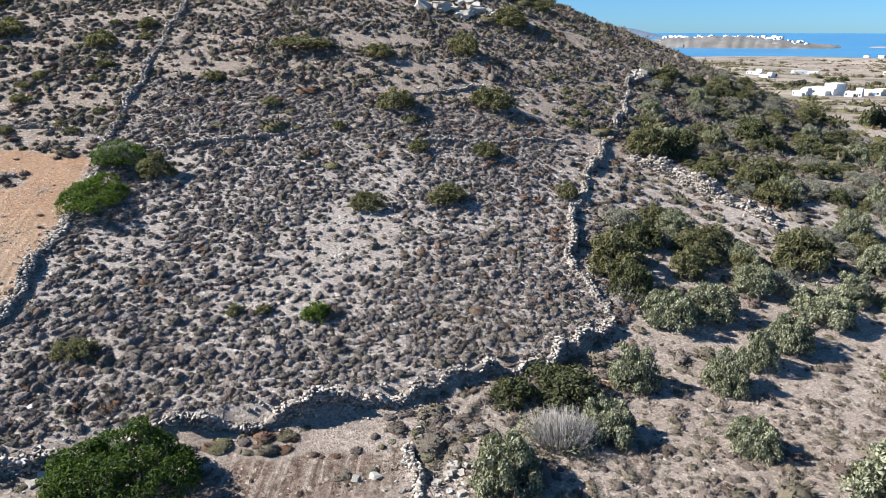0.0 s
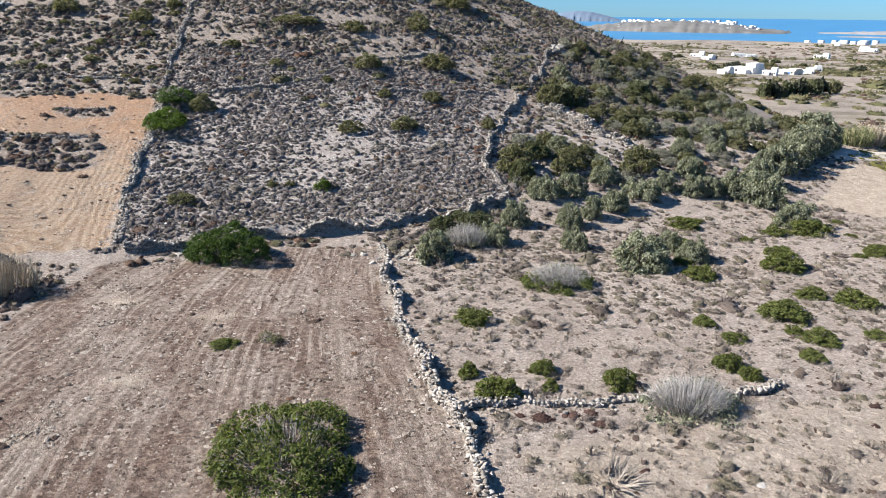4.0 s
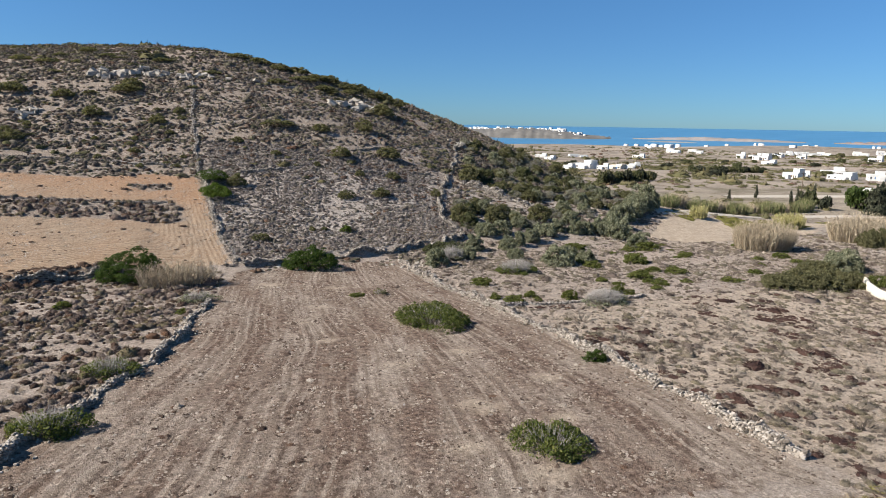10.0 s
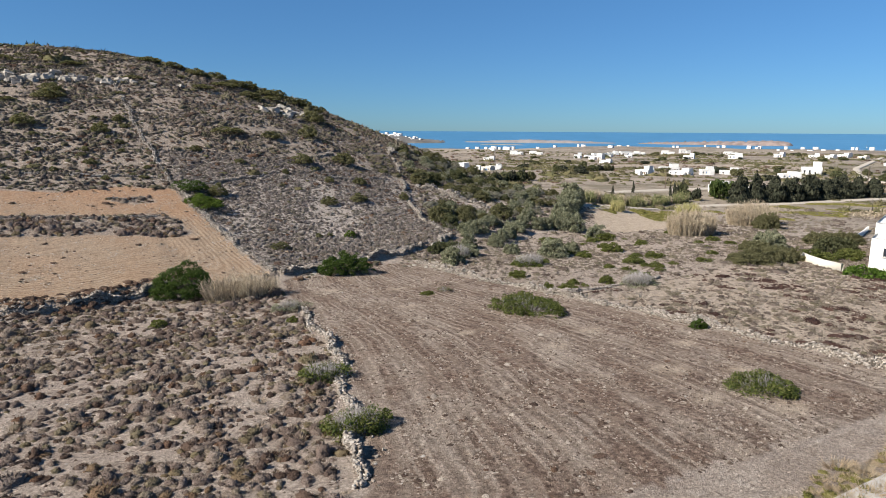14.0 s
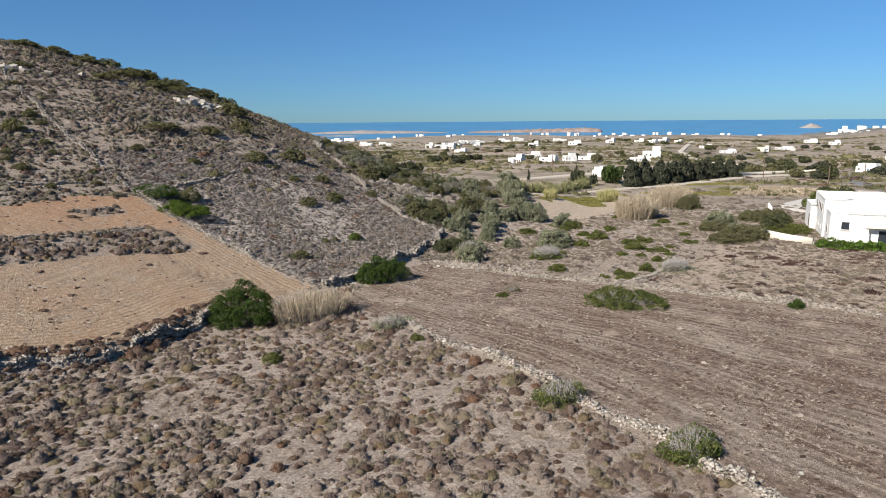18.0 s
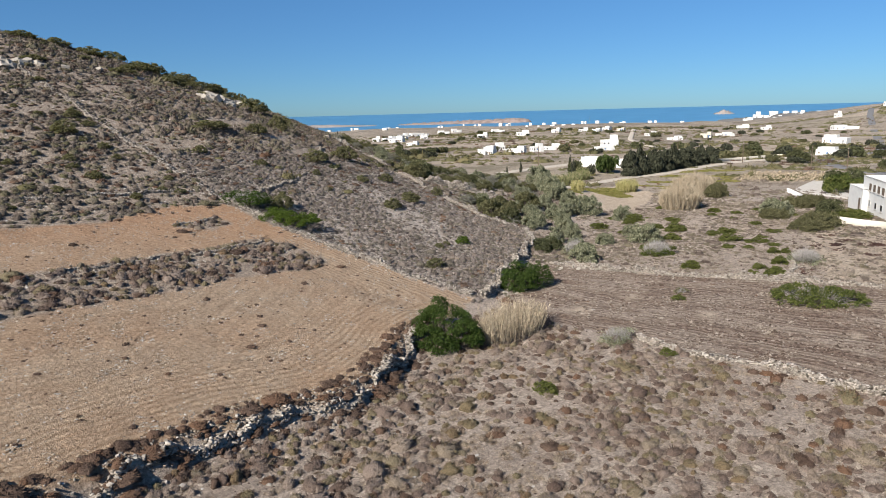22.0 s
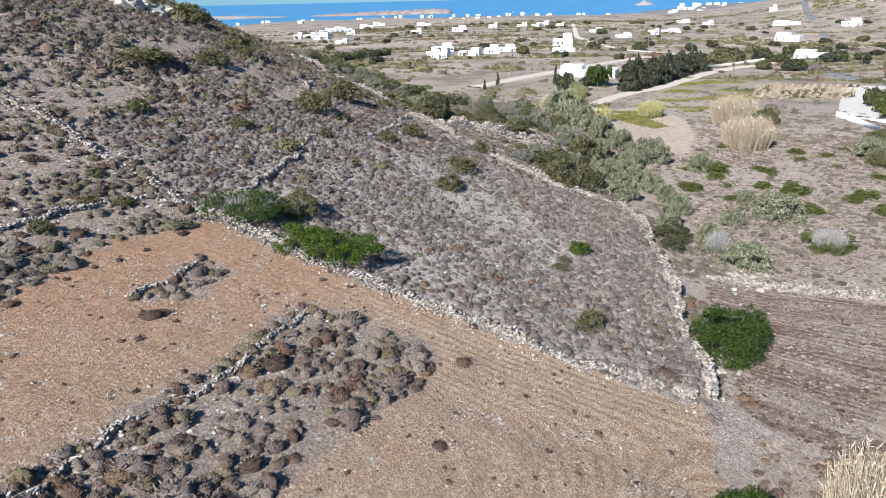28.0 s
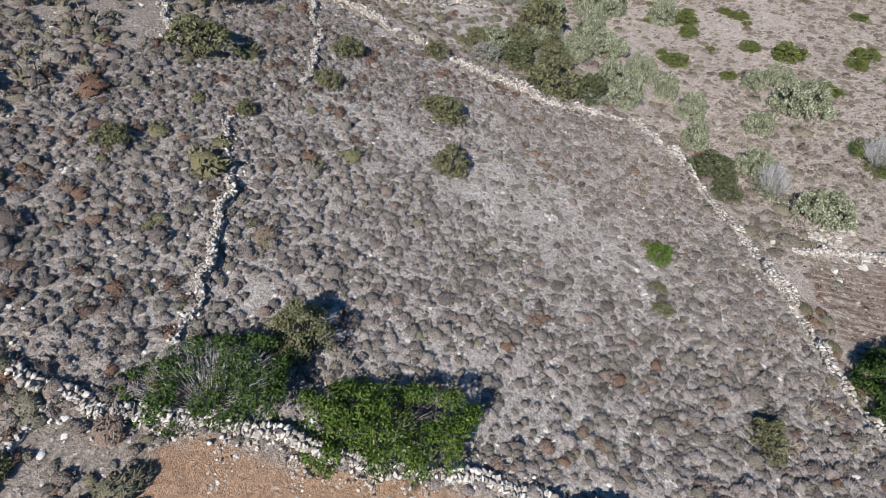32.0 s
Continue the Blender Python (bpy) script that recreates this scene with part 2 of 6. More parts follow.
def plain_mat(name, col, rough=0.8, var=0.12, scale=2.0, spec=0.2, metal=0.0):
    m, n, l, b = shader(name, rough, spec, metal)
    f = noise_tex(n, l, scale, 6, 0.65)
    lo, hi = tuple(v * (1 - var) for v in col), tuple(min(1, v * (1 + var * 0.6)) for v in col)
    l.new(ramp(n, l, f, [(0.3, lo), (0.7, hi)]), b.inputs["Base Color"])
    bump(n, l, b, f, 0.15, 0.02)
    return m


def off_line(nodes, links, src, coords):
    """Coordinates that sway a little from the line they follow."""
    sway = nodes.new("ShaderNodeTexNoise")
    sway.inputs["Scale"].default_value, sway.inputs["Detail"].default_value = 0.12, 2.0
    links.new(coords, sway.inputs["Vector"])
    off = nodes.new("ShaderNodeVectorMath")
    off.operation = "MULTIPLY_ADD"
    off.inputs[1].default_value = (1.2, 0.0, 0.0)
    links.new(sway.outputs["Color"], off.inputs[0])
    links.new(src, off.inputs[2])
    return off.outputs[0]


def ground_mat():
    m, n, l, b = shader("dry_ground", 0.95, 0.1)
    co = n.new("ShaderNodeTexCoord").outputs["Object"]
    big = noise_tex(n, l, 0.13, 5, 0.6, co)
    mid = noise_tex(n, l, 0.9, 6, 0.65, co)
    fine = noise_tex(n, l, 7.0, 6, 0.75, co)
    grit = noise_tex(n, l, 26.0, 3, 0.7, co)
    clod = n.new("ShaderNodeTexVoronoi")
    clod.inputs["Scale"].default_value = 6.5
    clod.inputs["Randomness"].default_value = 1.0
    l.new(co, clod.inputs["Vector"])
    sc = n.new("ShaderNodeSeparateColor")
    l.new(clod.outputs["Color"], sc.inputs[0])
    fleck = ramp(n, l, sc.outputs[0], [(0.0, (0.62, 0.6, 0.58)), (0.35, (0.95, 0.94, 0.93)), (0.8, (1.1, 1.1, 1.09)), (0.9, (1.5, 1.48, 1.45))])
    za = n.new("ShaderNodeAttribute")
    za.attribute_name = "zone_a"
    zb = n.new("ShaderNodeAttribute")
    zb.attribute_name = "zone_b"
    sa, sb = n.new("ShaderNodeSeparateColor"), n.new("ShaderNodeSeparateColor")
    l.new(za.outputs["Color"], sa.inputs[0])
    l.new(zb.outputs["Color"], sb.inputs[0])
    ln = n.new("ShaderNodeAttribute")
    ln.attribute_name = "lines"
    pco = ln.outputs["Vector"]
    # stony hill soil
    hill = ramp(n, l, fine, [(0.33, (0.22, 0.19, 0.168)), (0.48, (0.43, 0.388, 0.352)), (0.64, (0.62, 0.57, 0.52))])
    hill = mix(n, l, ramp(n, l, mid, [(0.4, (0, 0, 0)), (0.7, (0.6, 0.6, 0.6))]), hill, (0.34, 0.295, 0.255))
    # browner soil higher up and to the west
    where = n.new("ShaderNodeSeparateXYZ")
    l.new(co, where.inputs[0])
    def fade(src, a, z):
        k = n.new("ShaderNodeMapRange")
        k.interpolation_type = "SMOOTHSTEP"
        k.inputs[1].default_value, k.inputs[2].default_value = a, z
        l.new(src, k.inputs[0])
        return k.outputs[0]
    high = n.new("ShaderNodeMath")
    high.operation = "MAXIMUM"
    l.new(fade(where.outputs[1], 52, 68), high.inputs[0])
    l.new(fade(where.outputs[0], -24, -29), high.inputs[1])
    brown = ramp(n, l, fine, [(0.34, (0.17, 0.138, 0.112)), (0.5, (0.34, 0.287, 0.24)), (0.66, (0.54, 0.468, 0.40))])
    hill = mix(n, l, high.outputs[0], hill, brown)
    # dry meadow
    mead = ramp(n, l, mid, [(0.3, (0.27, 0.222, 0.19)), (0.5, (0.425, 0.367, 0.322)), (0.72, (0.585, 0.522, 0.462))])
    mead = mix(n, l, 0.6, mead, ramp(n, l, fine, [(0.36, (0.15, 0.113, 0.093)), (0.6, (0.58, 0.508, 0.438))]))
    mead = mix(n, l, ramp(n, l, big, [(0.48, (0, 0, 0)), (0.72, (0.5, 0.5, 0.5))]), mead, (0.25, 0.20, 0.165))
    # ploughed field with long furrows, their shaded dark put into the colour
    furrow = noise_tex(n, l, 1.0, 4, 0.6, pco, (2.6, 0.09, 0.0))
    track = noise_tex(n, l, 1.0, 3, 0.5, pco, (0.8, 0.025, 0.0))
    grain = noise_tex(n, l, 2.6, 6, 0.75, co)
    pl = ramp(n, l, grain, [(0.36, (0.12, 0.09, 0.072)), (0.5, (0.31, 0.255, 0.215)), (0.64, (0.55, 0.475, 0.405))])
    pl = mix(n, l, 0.4, pl, ramp(n, l, furrow, [(0.38, (0.13, 0.10, 0.08)), (0.5, (0.30, 0.25, 0.21)), (0.62, (0.50, 0.435, 0.37))]))
    # reddish mats of dead weeds between the lines
    weedy = ramp(n, l, grain, [(0.36, (0.075, 0.05, 0.04)), (0.5, (0.185, 0.132, 0.104)), (0.66, (0.34, 0.26, 0.207))])
    pl = mix(n, l, ramp(n, l, noise_tex(n, l, 1.0, 6, 0.7, pco, (0.24, 0.08, 0.0)), [(0.42, (0, 0, 0)), (0.55, (0.95, 0.95, 0.95))]), pl, weedy)
    pl = mix(n, l, ramp(n, l, mid, [(0.6, (0, 0, 0)), (0.7, (0.7, 0.7, 0.7))]), pl, (0.11, 0.074, 0.057))
    # the driver never steers quite straight: thin pale and dark lines, broken here and there
    steer = off_line(n, l, pco, co)
    ruts = n.new("ShaderNodeTexWave")
    ruts.bands_direction = "X"
    ruts.inputs["Scale"].default_value, ruts.inputs["Distortion"].default_value = 0.44, 4.2
    ruts.inputs["Detail"].default_value, ruts.inputs["Detail Scale"].default_value = 1.0, 0.12
    l.new(steer, ruts.inputs["Vector"])
    broken = ramp(n, l, noise_tex(n, l, 1.0, 5, 0.7, pco, (0.3, 0.10, 0.0)), [(0.46, (0, 0, 0)), (0.60, (1, 1, 1))])
    pl = mix(n, l, mix(n, l, 1.0, broken, ramp(n, l, ruts.outputs["Fac"], [(0.78, (0, 0, 0)), (0.96, (0.55, 0.55, 0.55))]), "MULTIPLY"), pl, mix(n, l, grain, (0.32, 0.265, 0.22), (0.70, 0.62, 0.53)))
    pl = mix(n, l, mix(n, l, 1.0, broken, ramp(n, l, ruts.outputs["Fac"], [(0.04, (0.65, 0.65, 0.65)), (0.2, (0, 0, 0))]), "MULTIPLY"), pl, (0.11, 0.08, 0.062))
    pl = mix(n, l, ramp(n, l, track, [(0.48, (0, 0, 0)), (0.64, (0.4, 0.4, 0.4))]), pl, (0.40, 0.34, 0.285))
    # orange stony field
    turn = n.new("ShaderNodeSeparateXYZ")
    l.new(pco, turn.inputs[0])
    side = n.new("ShaderNodeCombineXYZ")
    l.new(turn.outputs[2], side.inputs[0])
    l.new(turn.outputs[1], side.inputs[1])
    drilled = off_line(n, l, side.outputs[0], co)
    rows = noise_tex(n, l, 1.0, 4, 0.65, drilled, (2.0, 0.22, 0.0))
    orr = ramp(n, l, fine, [(0.35, (0.29, 0.215, 0.15)), (0.5, (0.445, 0.35, 0.262)), (0.66, (0.60, 0.50, 0.40))])
    orr = mix(n, l, 0.4, orr, ramp(n, l, rows, [(0.35, (0.27, 0.18, 0.115)), (0.65, (0.50, 0.38, 0.27))]))
    drill = n.new("ShaderNodeTexWave")
    drill.bands_direction = "X"
    drill.inputs["Scale"].default_value, drill.inputs["Distortion"].default_value = 0.62, 1.2
    drill.inputs["Detail"].default_value, drill.inputs["Detail Scale"].default_value = 1.5, 0.3
    l.new(drilled, drill.inputs["Vector"])
    orr = mix(n, l, mix(n, l, 1.0, fade(turn.outputs[2], 11, 3), ramp(n, l, mid, [(0.4, (0.15, 0.15, 0.15)), (0.6, (0.5, 0.5, 0.5))]), "MULTIPLY"), orr, ramp(n, l, drill.outputs["Fac"], [(0.1, (0.25, 0.165, 0.105)), (0.5, (0.42, 0.31, 0.215)), (0.9, (0.56, 0.44, 0.32))]))
    orr = mix(n, l, ramp(n, l, big, [(0.42, (0, 0, 0)), (0.62, (0.35, 0.35, 0.35))]), orr, mix(n, l, fine, (0.28, 0.16, 0.095), (0.50, 0.33, 0.21)))
    orr = mix(n, l, sb.outputs[2], orr, mix(n, l, rows, (0.33, 0.19, 0.11), (0.53, 0.345, 0.225)))
    col = mix(n, l, sa.outputs[0], hill, orr)
    col = mix(n, l, sa.outputs[1], col, pl)
    col = mix(n, l, sa.outputs[2], col, mead)
    # far patchwork of dry fields and dark scrub, colours greyed to stand for haze
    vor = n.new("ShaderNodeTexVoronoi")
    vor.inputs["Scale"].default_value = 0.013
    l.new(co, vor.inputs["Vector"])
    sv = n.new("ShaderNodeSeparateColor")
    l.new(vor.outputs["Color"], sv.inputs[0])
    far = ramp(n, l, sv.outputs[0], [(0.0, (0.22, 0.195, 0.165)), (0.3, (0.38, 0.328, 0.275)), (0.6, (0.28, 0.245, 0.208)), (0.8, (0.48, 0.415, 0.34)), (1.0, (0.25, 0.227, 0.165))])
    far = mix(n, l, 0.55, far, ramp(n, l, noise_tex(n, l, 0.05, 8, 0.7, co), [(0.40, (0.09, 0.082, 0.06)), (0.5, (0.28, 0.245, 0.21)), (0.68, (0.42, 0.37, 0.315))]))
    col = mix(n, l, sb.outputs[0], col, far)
    # pale tan fallow field
    tan = ramp(n, l, mid, [(0.3, (0.39, 0.325, 0.257)), (0.7, (0.56, 0.478, 0.386))])
    col = mix(n, l, sb.outputs[1], col, tan)
    col = mix(n, l, 0.5, col, ramp(n, l, grit, [(0.34, (0.5, 0.48, 0.46)), (0.66, (1.45, 1.44, 1.42))]), "MULTIPLY")
    col = mix(n, l, 0.5, col, fleck, "MULTIPLY")
    col = mix(n, l, 1.0, col, (0.84, 0.82, 0.80), "MULTIPLY")
    l.new(col, b.inputs["Base Color"])
    h = n.new("ShaderNodeMath")
    h.operation = "ADD"
    l.new(fine, h.inputs[0])
    l.new(mid, h.inputs[1])
    bump(n, l, b, h.outputs[0], 1.0, 0.2)
    return m


GROUND = ground_mat()
WHITE = plain_mat("white_limewash", (0.68, 0.672, 0.645), 0.85, 0.1, 0.8)
CREAM = plain_mat("cream_render", (0.62, 0.57, 0.48), 0.85, 0.08, 1.2)
ROOF = plain_mat("grey_roof_screed", (0.42, 0.40, 0.38), 0.9, 0.15, 1.0)
GLASS = plain_mat("dark_window_pane", (0.03, 0.035, 0.045), 0.12, 0.1, 3.0, 0.5)
WOOD = plain_mat("weathered_wood", (0.16, 0.12, 0.09), 0.85, 0.3, 5.0)
BLUE = plain_mat("blue_paint", (0.10, 0.20, 0.38), 0.5, 0.1, 3.0)
ASPHALT = plain_mat("asphalt", (0.16, 0.16, 0.165), 0.9, 0.2, 1.5)
TRACK = plain_mat("pale_gravel", (0.44, 0.39, 0.33), 0.95, 0.2, 1.2)
CONCRETE = plain_mat("pale_concrete", (0.46, 0.43, 0.39), 0.9, 0.15, 1.5)
BLACK = plain_mat("black_plastic", (0.03, 0.03, 0.035), 0.5, 0.2, 3.0)
METAL = plain_mat("galvanised_metal", (0.35, 0.35, 0.36), 0.4, 0.1, 3.0, 0.5, 0.8)


def sea_mat():
    m, n, l, b = shader("sea_water", 0.28, 0.25)
    f = noise_tex(n, l, 0.004, 5, 0.6, None, (1, 3, 1))
    l.new(ramp(n, l, f, [(0.3, (0.04, 0.15, 0.265)), (0.55, (0.06, 0.19, 0.32)), (0.75, (0.085, 0.23, 0.36))]), b.inputs["Base Color"])
    w = noise_tex(n, l, 0.35, 4, 0.6)
    bump(n, l, b, w, 0.3, 0.3)
    return m


SEA = sea_mat()
ISLE_DRY = plain_mat("dry_island_soil", (0.16, 0.152, 0.14), 0.95, 0.35, 0.02)
ISLE_PALE = plain_mat("pale_island_rock", (0.27, 0.245, 0.235), 0.95, 0.3, 0.03)
ISLE_RED = plain_mat("red_island_rock", (0.27, 0.215, 0.195), 0.95, 0.45, 0.05)
# the mountain's blue is distance haze put into its base colour
HAZE = plain_mat("far_mountain_haze", (0.13, 0.17, 0.225), 0.95, 0.1, 0.005)

# ---- the lie of the land ----
def soft(k, *a):
    return k * np.log(sum(np.exp(np.clip(v / k, -500, 500)) for v in a))


def sstep(a, b, v):
    t = np.clip((v - a) / (b - a), 0, 1)
    return t * t * (3 - 2 * t)


def line_dist(x, y, pts):
    """Signed distance to a polyline (positive on its left) and how far along it, 0 to 1."""
    best, sign, along = np.full(np.shape(x), 1e9), np.ones(np.shape(x)), np.zeros(np.shape(x))
    n = len(pts) - 1
    for i in range(n):
        (ax, ay), (bx, by) = pts[i], pts[i + 1]
        dx, dy = bx - ax, by - ay
        t = ((x - ax) * dx + (y - ay) * dy) / (dx * dx + dy * dy)
        tc = np.clip(t, 0, 1)
        d = np.hypot(x - ax - tc * dx, y - ay - tc * dy)
        s = np.sign(dx * (y - ay) - dy * (x - ax))
        near = d < best - 1e-6
        best, sign, along = np.where(near, d, best), np.where(near, s, sign), np.where(near, (i + t) / n, along)
    return best * sign, along


def inside(x, y, poly):
    c = np.zeros(np.shape(x), bool)
    for (ax, ay), (bx, by) in zip(poly, poly[1:] + poly[:1]):
        if ay != by:
            c ^= ((ay > y) != (by > y)) & (x < (bx - ax) * (y - ay) / (by - ay) + ax)
    return c


# wall lines of the plan
FOOT_WALL = [(-20.9, 22.3), (-18.0, 23.4), (-15.0, 24.9), (-10.9, 26.6), (-7.7, 27.3), (-2.4, 29.4), (1.4, 31.3), (6.3, 33.4), (10.3, 36.6)]
UP_WALL = [(-21.7, 23.4), (-23.2, 28.0), (-24.5, 34.0), (-25.4, 40.0), (-26.4, 46.0), (-27.3, 51.5), (-28.4, 56.0), (-29.0, 63.0), (-30.2, 73.5), (-31.0, 85.0), (-31.5, 95.0)]
RIGHT_WALL = [(10.5, 37.0), (9.8, 41.0), (9.1, 44.2), (10.3, 49.9), (12.3, 55.8), (15.2, 62.9), (18.0, 69.6), (21.2, 77.6), (24.3, 88.0), (28.2, 93.0)]
CROSS_WALL = [(18.5, 63.9), (22.1, 60.1), (25.8, 56.2), (28.4, 53.0)]
FIELD_WALL_E = [(-1.4, 26.3), (-1.0, 19.1), (0.3, 10.3), (2.0, 3.4), (3.6, -3.4), (5.0, -11.4), (6.1, -18.6), (6.7, -24.6), (7.1, -31.4)]
MEADOW_WALL = [(3.1, 1.3), (6.9, 1.7), (11.1, 2.0), (15.7, 2.4), (20.6, 3.3)]
FIELD_WALL_W = [(-24.1, 6.3), (-24.9, 0.9), (-25.4, -5.4), (-26.7, -10.0), (-28.6, -15.7), (-30.0, -20.3), (-32.3, -26.3)]
BANK_WALL = [(-30.7, 20.1), (-35.4, 19.1), (-38.9, 17.3), (-42.3, 15.9), (-46.0, 15.1), (-52.0, 16.1), (-58.6, 15.7), (-68.6, 15.0)]
ORANGE = [(-22.0, 22.6), (-23.5, 28.0), (-24.8, 34.0), (-25.7, 40.0), (-26.8, 46.0), (-27.7, 51.9), (-34.5, 52.6), (-42.5, 49.8), (-52.0, 49.3), (-66.0, 48.0), (-88.6, 46.0), (-88.6, 14.3), (-68.6, 15.4), (-52.0, 16.4), (-46.0, 15.4), (-42.3, 16.1), (-38.9, 17.6), (-35.4, 19.4), (-30.0, 20.6)]
PLOUGH = [(-21.4, 20.9), (-15.0, 22.6), (-7.7, 25.1), (-1.9, 26.0), (-1.3, 19.1), (0.0, 10.3), (1.7, 3.4), (3.3, -3.4), (4.7, -11.4), (5.9, -18.6), (6.4, -24.6), (6.9, -33.6), (-34.3, -32.1), (-32.0, -26.3), (-29.7, -20.3), (-28.3, -15.7), (-26.4, -10.0), (-25.1, -5.4), (-24.6, 0.9), (-23.7, 9.3), (-23.4, 14.3)]
SCRUB_ISLE = [(-28.6, 36.0), (-29.6, 38.5), (-30.6, 42.6), (-37.5, 41.2), (-44.0, 40.6), (-52.0, 39.4), (-68.0, 38.5), (-68.0, 32.5), (-48.0, 33.2), (-41.0, 33.8), (-36.0, 34.4), (-32.6, 34.0), (-29.3, 34.8)]
SCRUB_SPOT = [(-37.5, 47.5), (-34.8, 48.3), (-31.8, 49.0), (-31.2, 47.0), (-32.8, 46.4), (-36.1, 46.4)]


VINES = [(124, 39), (128, 17), (159, 15), (153, 40)]
TAN_FIELD = [(46, 42), (58, 55.5), (92, 62), (100, 58), (84, 45), (66, 40), (50, 38)]
BARE_SPOTS = [(-6.4, -21.8, 1.1), (-10.1, -13.3, 1.1), (-14.3, -6.8, 1.0), (-16.2, -1.2, 0.9), (-4.7, -11.2, 1.3), (-7.0, -21.0, 1.2), (-2.5, -24.0, 1.1), (-9.0, -26.5, 1.2), (-0.5, -17.5, 1.1), (-14.0, 4.0, 1.2), (-11.5, 12.0, 1.3), (-6.0, -30.0, 1.4), (-18.0, 14.0, 1.4)]
BARE_SLOPE = [(5.5, -2), (21, 2), (40, 6), (48, -3), (60, -30), (8, -34)]


def land(x, y):
    """The height of the ground: slopes that meet in a hill, a toe of the hill, and the valley floor."""
    x, y = np.asarray(x, float), np.asarray(y, float)
    slopes = (-32.604 -0.0280 * x +0.4183 * y, -26.189 -0.2911 * x +0.3035 * y, 11.537 -0.4391 * x +0.0284 * y,
              38.042 -0.1855 * x -0.2096 * y, -0.898 +0.1194 * x +0.1883 * y, 28.945 +0.0417 * x +0.0329 * y)
    hill = -soft(2.1, *[-v for v in slopes])
    toe = -soft(1.4, -(-24.824 -0.0983 * x +0.2259 * y), -(-15.7 - 0.16 * (x - 57) - 0.04 * (y - 64)))
    far = np.hypot(x + 57, y + 14)
    flat = soft(0.57, np.maximum(-17.997 -0.0255 * x -0.0299 * y, -43), toe, -20.4 - 0.0118 * np.maximum(far - 86, 0))
    z = soft(0.71, flat, hill)
    # terraces held up by the walls
    for pts, h, fade, wide in ((FOOT_WALL, 0.7, 9.0, 0.4), (BANK_WALL[::-1], 0.95, 9.0, 0.75)):
        s, t = line_dist(x, y, pts)
        s = s + 0.22 * np.sin(x * 1.1 + 2.0) + 0.15 * np.sin(x * 2.7 + y)
        ends = sstep(-0.06, 0.06, t) * (1 - sstep(0.97, 1.05, t))
        z = z + ends * h * (sstep(-wide, wide, s) * np.exp(-np.maximum(s, 0) / fade) - 0.4 * np.exp(-np.abs(s) / 7))
    # hills in the east
    z = z + 125 * np.exp(-(((x - 850) / 190) ** 2 + ((y + 165) / 150) ** 2)) + 26 * np.exp(-(((x - 1250) / 420) ** 2 + ((y - 60) / 170) ** 2))
    # low swells of the valley
    z = z + sstep(180, 420, far) * (2.2 * np.sin(x / 97 + y / 160) + 1.8 * np.sin(y / 71 - x / 210))
    # the coast
    bear = np.degrees(np.arctan2(x + 57, y + 14))
    shore = np.interp(bear, SHORE[0], SHORE[1])
    return z - sstep(shore - 15, shore + 60, far) * 80


# bearing of the coast from the fields, in degrees, and how far off it is
SHORE = ([-180, -60, 0, 15, 24, 33, 38, 44, 51, 57, 64, 69, 75, 80, 100, 180],
         [4000, 2100, 1000, 880, 870, 910, 1140, 1290, 1600, 1680, 1740, 1500, 1860, 2700, 3600, 4000])


def gz(x, y):
    return float(land(x, y))


def rough_grid():
    """Grid lines that are close together where the camera flies and wide apart far off."""
    def lines(lo, hi, step):
        core = list(np.arange(lo, hi + 1e-6, step))
        out, s = [], step
        a = hi
        while a < 4800:
            s *= 1.13
            a += s
            out.append(a)
        left, s, a = [], step, lo
        while a > -4800:
            s *= 1.13
            a -= s
            left.append(a)
        return np.array(left[::-1] + core + out)
    return lines(-84, 78, 0.7), lines(-44, 150, 0.7)


